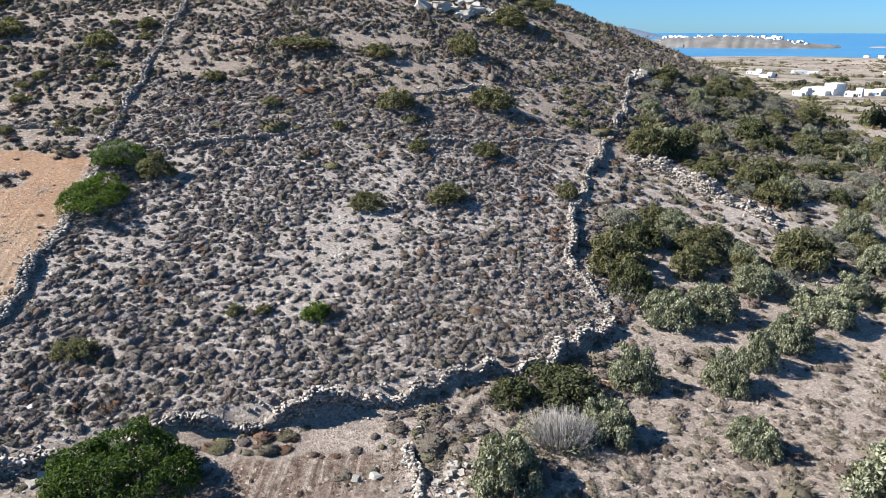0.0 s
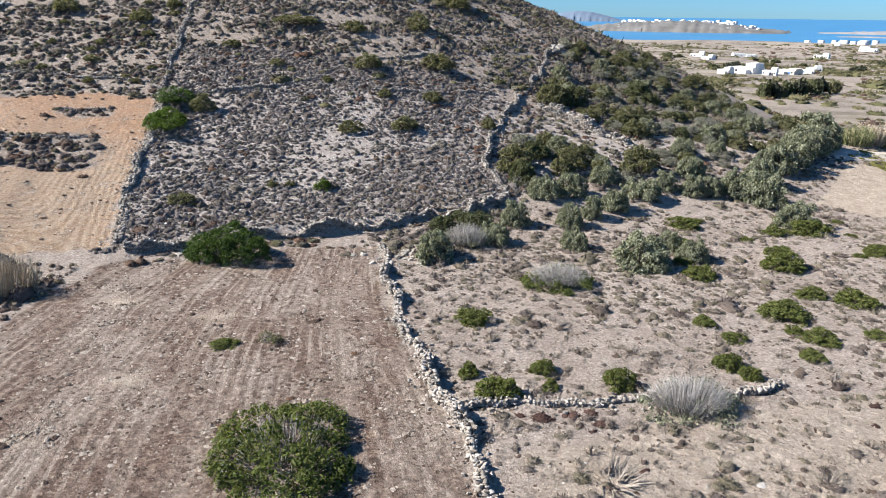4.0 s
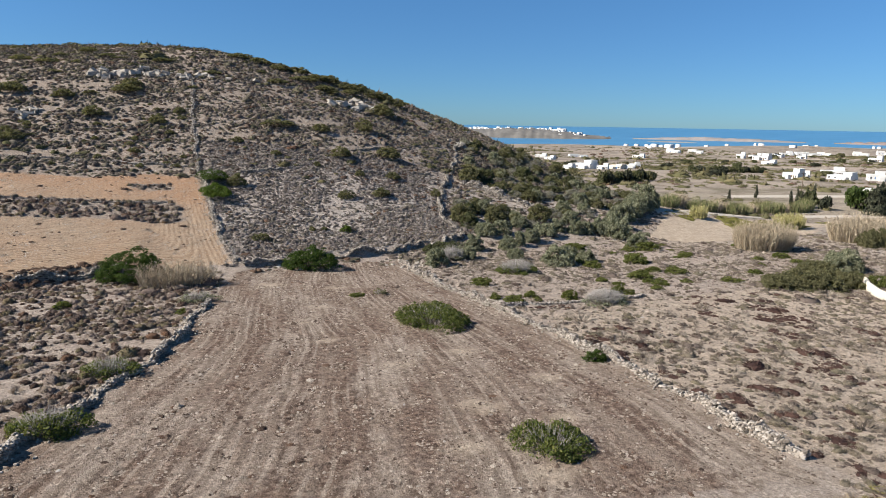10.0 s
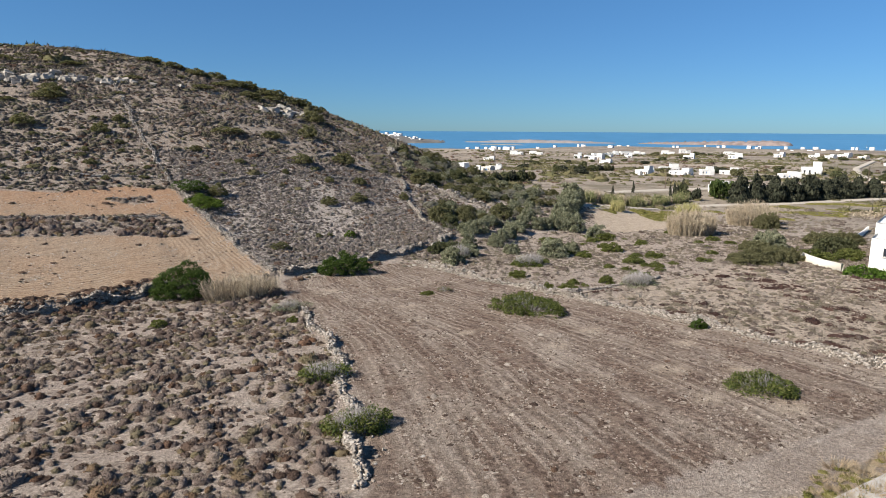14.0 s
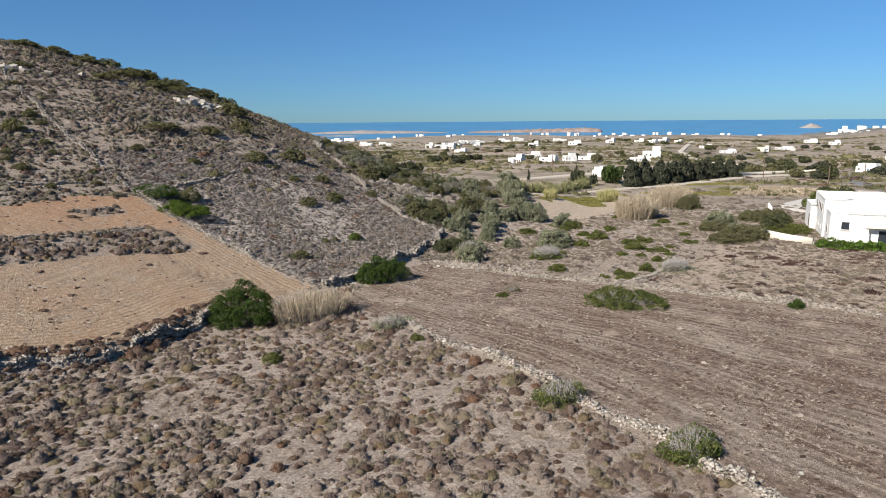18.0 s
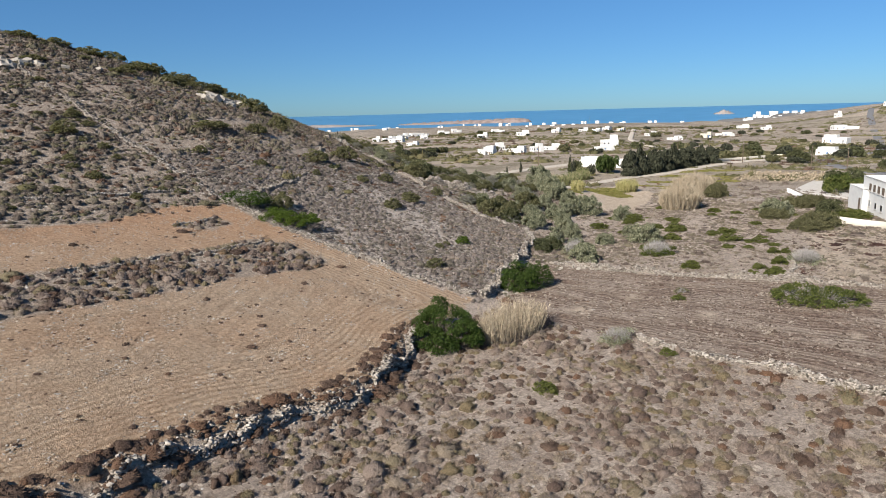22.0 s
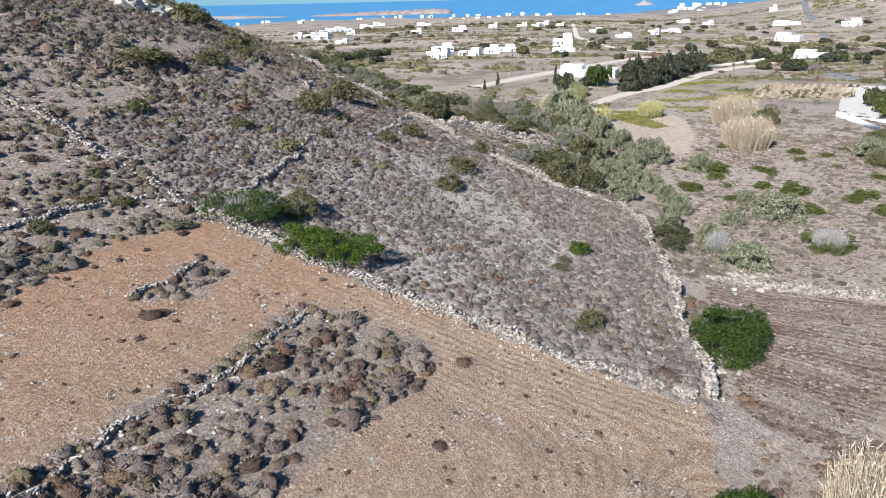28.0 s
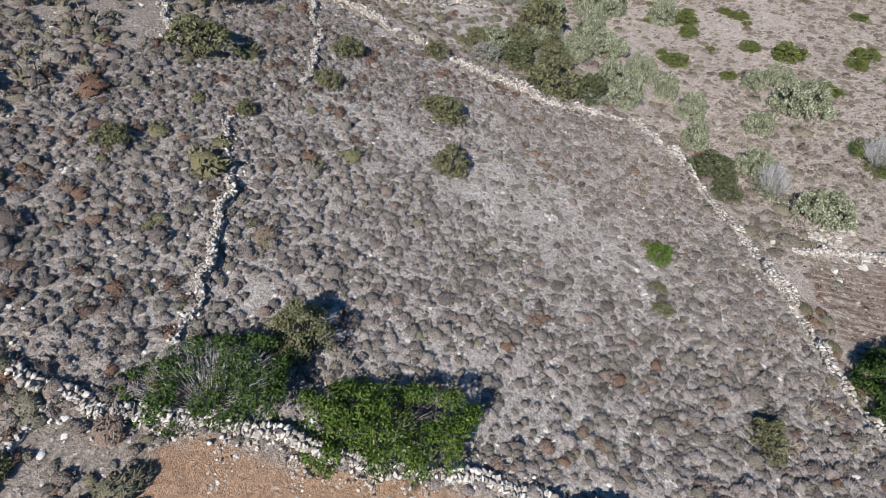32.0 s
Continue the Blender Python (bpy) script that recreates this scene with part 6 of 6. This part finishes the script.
# ---- buildings ----
def slab(w, d, h, parapet=0.3):
    """A block with a flat roof behind a low parapet; its base sinks a little into the ground."""
    bm = bmesh.new()
    lo = [bm.verts.new((x * w / 2, y * d / 2, -1.2)) for x, y in ((-1, -1), (1, -1), (1, 1), (-1, 1))]
    hi = [bm.verts.new((v.co.x, v.co.y, h)) for v in lo]
    for i in range(4):
        bm.faces.new((lo[i], lo[(i + 1) % 4], hi[(i + 1) % 4], hi[i]))
    t = bm.faces.new(hi)
    r = bmesh.ops.inset_region(bm, faces=[t], thickness=0.28)
    for v in t.verts:
        v.co.z -= parapet
    bmesh.ops.bevel(bm, geom=[e for e in bm.edges if e.calc_length() > 0.5], offset=0.05, segments=1, affect="EDGES")
    return bm


def box(x0, x1, y0, y1, z0, z1):
    bm = bmesh.new()
    bmesh.ops.create_cube(bm, size=1.0, matrix=Matrix.Translation(((x0 + x1) / 2, (y0 + y1) / 2, (z0 + z1) / 2)) @ Matrix.Diagonal((x1 - x0, y1 - y0, z1 - z0, 1)))
    return bm


def window(parent, x, y, z, w, h, axis, shade=GLASS, sill=False):
    """A window on the side of a wall that looks along axis (x or y, with its sign)."""
    s = 1 if axis[0] == "+" else -1
    def put(a, b, c, d, t0, t1):
        if axis[1] == "y":
            return box(x + a, x + b, min(y + s * t0, y + s * t1), max(y + s * t0, y + s * t1), z + c, z + d)
        return box(min(x + s * t0, x + s * t1), max(x + s * t0, x + s * t1), y + a, y + b, z + c, z + d)
    fr = part("window", put(-w / 2 - 0.08, w / 2 + 0.08, -0.08, h + 0.08, -0.02, 0.035), WHITE, parent)
    part("pane", put(-w / 2, w / 2, 0, h, 0.0, 0.05), shade, fr)
    if sill:
        part("sill", put(-w / 2 - 0.12, w / 2 + 0.12, -0.16, -0.09, 0.0, 0.14), CONCRETE, fr)
    return fr


def small_house(w, d, h, seed, label, mat):
    rng = np.random.default_rng(seed)
    top = thing("house", 0, 0, 0, label, "house")
    part("block", slab(w, d, h), mat, top)
    w2, h2 = w * rng.uniform(0.35, 0.55), h * rng.uniform(1.35, 1.7)
    bm = slab(w2, d * 0.7, h2)
    bmesh.ops.translate(bm, verts=bm.verts[:], vec=((w - w2) / 2 * rng.choice([-1, 1]) * 0.94, 0.4, 0.02))
    part("upper_block", bm, mat, top)
    bm = slab(w * 0.34, d * 0.5, h * 0.72)
    bmesh.ops.translate(bm, verts=bm.verts[:], vec=(w * rng.uniform(-0.3, 0.3), -d * 0.62, 0.01))
    part("porch_block", bm, mat, top)
    for k in range(4):
        window(top, -w * 0.4 + k * w * 0.26, -d / 2, 1.0, 0.9, 1.1, "-y", (GLASS, BLUE, WOOD)[int(rng.integers(0, 3))])
    for k in range(2):
        window(top, -w / 2, -d * 0.2 + k * d * 0.4, 1.0, 0.9, 1.1, "-x")
    part("door", box(w * 0.2, w * 0.2 + 0.95, -d / 2 - 0.05, -d / 2 + 0.02, 0, 2.05), (WOOD, BLUE)[int(rng.integers(0, 2))], top)
    return top


HOUSES = [small_house(10, 7, 3.4, 401 + k, "small white cubic house with a flat roof", WHITE) for k in range(3)] + [small_house(16, 7, 3.3, 405, "long low white house with flat roofs", WHITE), small_house(9, 7, 3.2, 406, "small cream house with a flat roof", CREAM)]
SITES = [(388, 429, 8, 6), (403, 426, 14, 4.3), (481, 477, 12, 4.3), (653, 600, 17, 4.7), (428, 403, 8, 4.3), (708, 598, 19, 7), (782, 630, 18, 7), (433, 337, 10, 4.6), (795, 559, 22, 5.2), (456, 308, 12, 5.2), (509, 302, 9, 4.4), (529, 283, 9, 3.6),
         (528, 268, 9, 3.6), (556, 272, 12, 4), (553, 254, 9, 3.4), (222, 190, 7, 3), (201, 173, 8, 4.4), (227, 173, 11, 3.2), (240, 168, 7, 4.6), (262, 171, 10, 3.4), (326, 165, 11, 7), (270, 143, 10, 3.2), (341, 343, 10, 3.2), (480, 151, 10, 5.6),
         (506, 144, 13, 3.4), (436, 161, 11, 3), (478, 196, 10, 3.4), (635, 162, 12, 4), (605, 134, 9, 4), (760, 97, 7, 6.4), (591, 69, 22, 4.5), (443, 55, 17, 7), (264, 32, 15, 4.2), (780, 50, 18, 4.6), (569, 22, 13, 5.6), (803, 0, 18, 5), (683, 6, 9, 4), (452, -9, 12, 3.8)]
SITES_NORTH = [(143, 251, 13, 4.2), (130, 242, 6, 3), (147, 239, 6, 3), (162, 252, 11, 3.2), (176, 262, 7, 3), (201, 297, 7, 3.2), (218, 473, 11, 3.4), (254, 474, 18, 3), (305, 458, 11, 3.6), (383, 520, 15, 5), (403, 512, 16, 4.6), (384, 399, 14, 5.4), (432, 437, 15, 3.6), (498, 469, 24, 4.6), (254, 204, 11, 4.2), (214, 445, 9, 3.2)]
hrng = np.random.default_rng(410)
for i, (x, y, w, h) in enumerate(SITES + SITES_NORTH):
    k = 3 if w > 14 else (4 if i % 9 == 5 else i % 3)
    m = pose(x, y, gz(x, y), 0, 0, math.degrees(math.atan2(y + 14, x + 57)) - 90 + hrng.uniform(-35, 35))
    if HOUSES[k].get("placed"):
        ob = copy_thing(HOUSES[k], m)
    else:
        ob = HOUSES[k]
        ob["placed"] = 1
        ob.matrix_basis = m
    ob.scale = (0.9 * w / (16 if k == 3 else 10), 0.9 * w / (16 if k == 3 else 10), h / 5.4)
    tagged(ob, group="houses of the valley")


farm = small_house(18, 7, 2.6, 407, "long low white farm building behind pine trees", WHITE)
farm.matrix_basis = pose(157.5, 91, gz(157, 91), 0, 0, 97)


def big_house():
    """The white two-storey house beside the meadow."""
    top = thing("white_house", 61.5, -11.5, gz(56, -4), "large white two-storey house with flat roofs and small windows", "house", turn=20.4)
    # local x runs from the front (west) to the back, y along the front towards the north
    def block(name, x0, x1, y0, y1, h, par=0.35):
        bm = slab(x1 - x0, y1 - y0, h, par)
        bmesh.ops.translate(bm, verts=bm.verts[:], vec=((x0 + x1) / 2, (y0 + y1) / 2, 0))
        return part(name, bm, WHITE, top)
    block("front_wing", -8.4, -1.5, -14.0, 9.4, 4.6)
    block("main_block", -2.4, 11.6, -14.0, 9.7, 6.0)
    block("side_wing", 8.0, 16.5, 6.0, 10.6, 3.9)
    part("roof_terrace", box(-2.0, 11.2, -13.6, 9.3, 5.5, 5.62), ROOF, top, "grey roof screed")
    part("front_roof", box(-8.0, -2.5, -13.6, 9.0, 4.12, 4.24), ROOF, top, "grey roof screed")
    for k in range(2):
        tank = part("water_tank", box(3.2, 4.6, -6.0 + 1.7 * k, -4.6 + 1.7 * k, 5.6, 7.2), BLACK, top, "black roof water tank")
        part("tank_lid", box(3.5, 4.3, -5.7 + 1.7 * k, -4.9 + 1.7 * k, 7.2, 7.35), METAL, tank)
    # north side: a row of openings above, small windows below
    for k in range(4):
        window(top, 0.4 + 2.3 * k, 9.7, 3.7, 1.3, 1.2, "+y", WOOD, True)
    for k, xx in enumerate((0.6, 3.6, 7.0)):
        window(top, xx, 9.7, 1.0, 0.9, 1.0, "+y", GLASS, True)
    window(top, -5.5, 9.4, 1.2, 1.0, 1.1, "+y", GLASS, True)
    part("door", box(9.0, 10.0, 10.55, 10.65, 0.0, 2.1), WOOD, top, "weathered wooden door")
    # west front
    for k, yy in enumerate((-11.0, -7.0, 7.4)):
        window(top, -8.4, yy, 2.2, 1.0, 1.1, "-x", GLASS, True)
    aw = part("canopy", box(-9.6, -8.35, -1.2, 4.8, 2.7, 2.85), CREAM, top, "pale canopy over the terrace")
    for yy in (-1.0, 4.6):
        part("post", box(-9.5, -9.36, yy - 0.07, yy + 0.07, -0.6, 2.72), WHITE, aw)
    window(top, -8.4, 1.8, 0.2, 2.6, 2.0, "-x", GLASS)
    part("plinth", box(-9.8, -8.3, -14.0, 9.2, -1.0, 0.12), CONCRETE, top, "pale concrete terrace")
    bm = box(-0.6, 0.0, 6.0, 6.6, 6.0, 6.9)
    part("chimney", bm, WHITE, top)
    return top


big_house()


def low_wall(name, pts, h, th, mat, label):
    c = np.array(pts)
    d = np.gradient(c, axis=0)
    d /= np.linalg.norm(d, axis=1)[:, None]
    nrm = np.stack([-d[:, 1], d[:, 0]], -1) * th / 2
    vs = []
    for p, q in zip(c, nrm):
        z = gz(*p)
        vs += [(*(p - q), z - 0.5), (*(p - q), z + h), (*(p + q), z + h), (*(p + q), z - 0.5)]
    fs = [(i * 4 + j, i * 4 + (j + 1) % 4, i * 4 + 4 + (j + 1) % 4, i * 4 + 4 + j) for i in range(len(c) - 1) for j in range(4)]
    fs += [(0, 1, 2, 3), tuple(len(vs) - 4 + k for k in (3, 2, 1, 0))]
    return tagged(new(name, mesh_of(name, vs, fs, mat)), label, "wall", kind="structure")


low_wall("garden_wall", [(51.5, 4.6), (49.0, 1.8), (46.6, -1.6), (45.2, -5.0)], 1.1, 0.35, CREAM, "pale rendered garden wall before the white house")
low_wall("garden_wall_back", [(100, 19.5), (90, 15.5), (82, 12.5)], 0.9, 0.3, WHITE, "low white wall along the driveway")
low_wall("boundary_wall", [(192, 62), (205, 57), (222, 52), (240, 47)], 1.2, 0.4, CREAM, "long pale boundary wall in the valley")


def pole(x, y, h):
    top = thing("utility_pole", x, y, gz(x, y), "weathered wooden utility pole with a crossarm", "pole", "utility poles")
    bm = bmesh.new()
    bmesh.ops.create_cone(bm, cap_ends=True, segments=10, radius1=0.16, radius2=0.11, depth=h + 0.6, matrix=Matrix.Translation((0, 0, h / 2 - 0.3)))
    part("shaft", bm, WOOD, top)
    arm = part("crossarm", box(-0.8, 0.8, -0.06, 0.06, h - 0.7, h - 0.55), WOOD, top)
    for k in (-0.65, 0.0, 0.65):
        bm = bmesh.new()
        bmesh.ops.create_cone(bm, cap_ends=True, segments=8, radius1=0.07, radius2=0.04, depth=0.2, matrix=Matrix.Translation((k, 0, h - 0.45)))
        part("insulator", bm, CREAM, arm)
    return top


for x, y, h in ((99, -3, 8.0), (148, 114, 7.5), (191, 52, 8.0), (211, 70, 8.0), (250, 96, 8.0), (170, 16, 7.5), (176, 27, 7.5)):
    pole(x, y, h)


# ---- islands, far coast and boat ----
def island(name, bearing, width, dist, heights, depth, label, mat, seed, base=-43.5, rugged=0.05):
    """A low rocky island or headland seen across the water."""
    rng = np.random.default_rng(seed)
    nx, ny = 70, 12
    a = np.radians(np.linspace(bearing - width / 2, bearing + width / 2, nx))
    prof = np.interp(np.linspace(0, 1, nx), np.linspace(0, 1, len(heights)), heights) + rng.normal(0, rugged * max(heights), nx)
    v = []
    for j in range(ny):
        q = j / (ny - 1)
        bulge = math.sin(math.pi * min(1, q * 1.0)) ** 0.45
        for i in range(nx):
            e = math.sin(math.pi * i / (nx - 1)) ** 0.3
            r = dist + depth * (q - 0.5) * (0.35 + 0.65 * e) + rng.normal(0, depth * 0.01)
            v.append((-57 + r * math.sin(a[i]), -14 + r * math.cos(a[i]), base + max(0.0, prof[i]) * bulge * e + (rng.normal(0, rugged * max(heights)) if 0 < j < ny - 1 else -1)))
    f = [(j * nx + i, j * nx + i + 1, (j + 1) * nx + i + 1, (j + 1) * nx + i) for j in range(ny - 1) for i in range(nx - 1)]
    return tagged(new(name, mesh_of(name, v, f, mat)), label, "island", kind="structure")


island("far_peninsula", 23.6, 15.5, 2150, [10, 22, 26, 27, 27, 24, 14, 8], 420, "low peninsula with a white town across the bay", ISLE_DRY, 501)
island("islet_flat", 39.5, 13.0, 2200, [3, 6, 8, 10, 8, 8, 5, 3], 160, "long flat rocky islet in the bay", ISLE_PALE, 502)
island("islet_red", 53.5, 11.5, 2200, [4, 6, 8, 9, 10, 12, 18, 19], 170, "long low islet with pale and red cliffs", ISLE_RED, 503)
island("islet_small", 74.6, 1.7, 2800, [5, 12, 20, 14, 6], 90, "small pale rocky islet far out", ISLE_PALE, 504)
island("islet_reef", 36.5, 4.0, 1820, [2, 3, 3, 2], 40, "reef just above the water", ISLE_PALE, 505)
island("far_mountain", 15.4, 9.0, 3800, [4, 26, 50, 58, 52, 34, 14, 4], 700, "hazy blue mountain beyond the bay", HAZE, 506, -40, 0.004)
island("headland", 79.5, 11.0, 1750, [4, 10, 16, 20, 26, 32], 500, "dry rocky headland with white houses", ISLE_DRY, 507, -43.5, 0.012)


def town(bearing, width, near, far, n, seed, name, label, rise):
    rng = np.random.default_rng(seed)
    vs, fs, base = [], [], 0
    for k in range(n):
        a, d = math.radians(rng.uniform(bearing - width / 2, bearing + width / 2)), rng.uniform(near, far)
        w, h = (rng.uniform(6, 16), rng.uniform(3, 6)) if rise else (rng.uniform(5, 12), rng.uniform(2.6, 4.4))
        t = rng.uniform(0, 1)
        if not rise:
            # along the shore, on the ground
            d = float(np.interp(math.degrees(a), SHORE[0], SHORE[1])) - near - (far - near) * rng.random() ** 2
        cx, cy = -57 + d * math.sin(a), -14 + d * math.cos(a)
        cz = -43 + rise * (0.3 + 0.75 * (d - near) / (far - near)) if rise else gz(cx, cy)
        c, s = math.cos(t), math.sin(t)
        for z in (-8, h):
            for u, v in ((-1, -1), (1, -1), (1, 1), (-1, 1)):
                x, y = u * w / 2, v * w * 0.35
                vs.append((cx + c * x - s * y, cy + s * x + c * y, cz + z))
        fs += [(base, base + 1, base + 5, base + 4), (base + 1, base + 2, base + 6, base + 5), (base + 2, base + 3, base + 7, base + 6), (base + 3, base, base + 4, base + 7), (base + 4, base + 5, base + 6, base + 7)]
        base += 8
    return tagged(new(name, mesh_of(name, vs, fs, WHITE)), label, "town", kind="stuff")


town(23.2, 8.6, 2000, 2230, 190, 511, "far_town", "far white town of cubic houses on the peninsula", 24)
town(28.4, 3.4, 2040, 2130, 12, 512, "far_hamlet", "scattered far white houses on the peninsula", 14)
town(78.5, 6.5, 1560, 1760, 40, 513, "headland_village", "far white houses along the headland", 17)
town(53.0, 38.0, 25, 330, 44, 514, "coast_houses", "far scattered white houses near the coast", 0)


def sailing_boat():
    d, a = 2050, math.radians(64.1)
    top = thing("sailing_boat", -57 + d * math.sin(a), -14 + d * math.cos(a), -43, "white sailing boat far out on the bay", "boat", turn=30)
    bm = bmesh.new()
    sec = []
    for x, w, z in ((-7, 1.4, 0.9), (-3, 2.0, 0.9), (2, 1.9, 1.0), (5.5, 1.1, 1.2), (8, 0.05, 1.5)):
        sec.append([bm.verts.new(p) for p in ((x, -w, z), (x, -w * 0.5, -0.6), (x, w * 0.5, -0.6), (x, w, z))])
    for p, q in zip(sec, sec[1:]):
        for i in range(4):
            bm.faces.new((p[i], p[(i + 1) % 4], q[(i + 1) % 4], q[i]))
    bm.faces.new(sec[0])
    bm.faces.new(sec[-1])
    part("hull", bm, WHITE, top)
    bm = bmesh.new()
    bmesh.ops.create_cone(bm, cap_ends=True, segments=8, radius1=0.2, radius2=0.12, depth=17, matrix=Matrix.Translation((1, 0, 9)))
    part("mast", bm, METAL, top)
    for n, pts in (("mainsail", ((0.7, 0.1, 2.2), (-6.2, 0.7, 2.4), (0.7, 0.1, 17))), ("jib", ((1.3, 0.1, 15), (7.6, 0.1, 1.8), (1.6, 0.8, 2.2)))):
        bm = bmesh.new()
        bm.faces.new([bm.verts.new(p) for p in pts])
        bmesh.ops.solidify(bm, geom=bm.faces[:], thickness=0.12)
        part(n, bm, WHITE, top)
    return top


sailing_boat()


# ---- outcrops on the hill ----
def outcrop(x, y, n, spread, size, seed, label):
    rng = np.random.default_rng(seed)
    top = thing("rock_outcrop", x, y, gz(x, y), label, "rocks", "outcrops of the hill")
    for k in range(n):
        px, py = x + rng.normal(0, spread[0]), y + rng.normal(0, spread[1])
        me = STONES_ROCK[int(rng.integers(0, 4))]
        ob = new("rock", me)
        ob.parent = top
        s = size * rng.uniform(0.5, 1.3)
        ob.matrix_basis = pose(px - x, py - y, gz(px, py) - gz(x, y) + s * 0.12, rng.normal(0, 14), rng.normal(0, 14), rng.uniform(0, 360)) @ Matrix.Diagonal((s * 1.3, s, s * 0.7, 1))


STONES_ROCK = []
for me, _, _ in STONES[:4]:
    c = me.copy()
    c.name = "rock"
    c.materials.clear()
    c.materials.append(ROCK)
    STONES_ROCK.append(c)
outcrop(-46.5, 95.0, 26, (3.0, 1.5), 1.3, 521, "pale jagged rock outcrop on the hill")
outcrop(-40.4, 96.0, 16, (2.6, 0.8), 1.0, 522, "pale rock ledge on the hill")
outcrop(-34.0, 95.8, 14, (2.2, 0.6), 1.0, 523, "pale rock ledge beside the hill wall")
outcrop(0.5, 96.0, 22, (2.2, 1.0), 1.3, 524, "pale ochre rock outcrop on the hill")
outcrop(5.2, 100.5, 16, (2.0, 1.2), 1.2, 525, "pale ochre rock outcrop on the hill")
outcrop(-57.5, 74.0, 10, (1.6, 1.2), 0.9, 526, "pale bare rock patch on the hill")
outcrop(-24.0, 97.0, 10, (3.0, 0.5), 0.9, 527, "pale rock ledge on the hill")
outcrop(-1.0, 24.2, 30, (1.1, 1.6), 0.26, 528, "heap of fallen pale stones beside the wall")
outcrop(1.6, 23.6, 22, (1.3, 0.8), 0.3, 529, "heap of fallen pale stones and slabs below the terrace")
outcrop(-15.6, 22.8, 20, (1.2, 0.7), 0.3, 530, "tumbled stones of a broken wall end")
outcrop(27.5, 92.5, 16, (1.6, 1.2), 0.9, 531, "ruined stone hut corner on the slope")
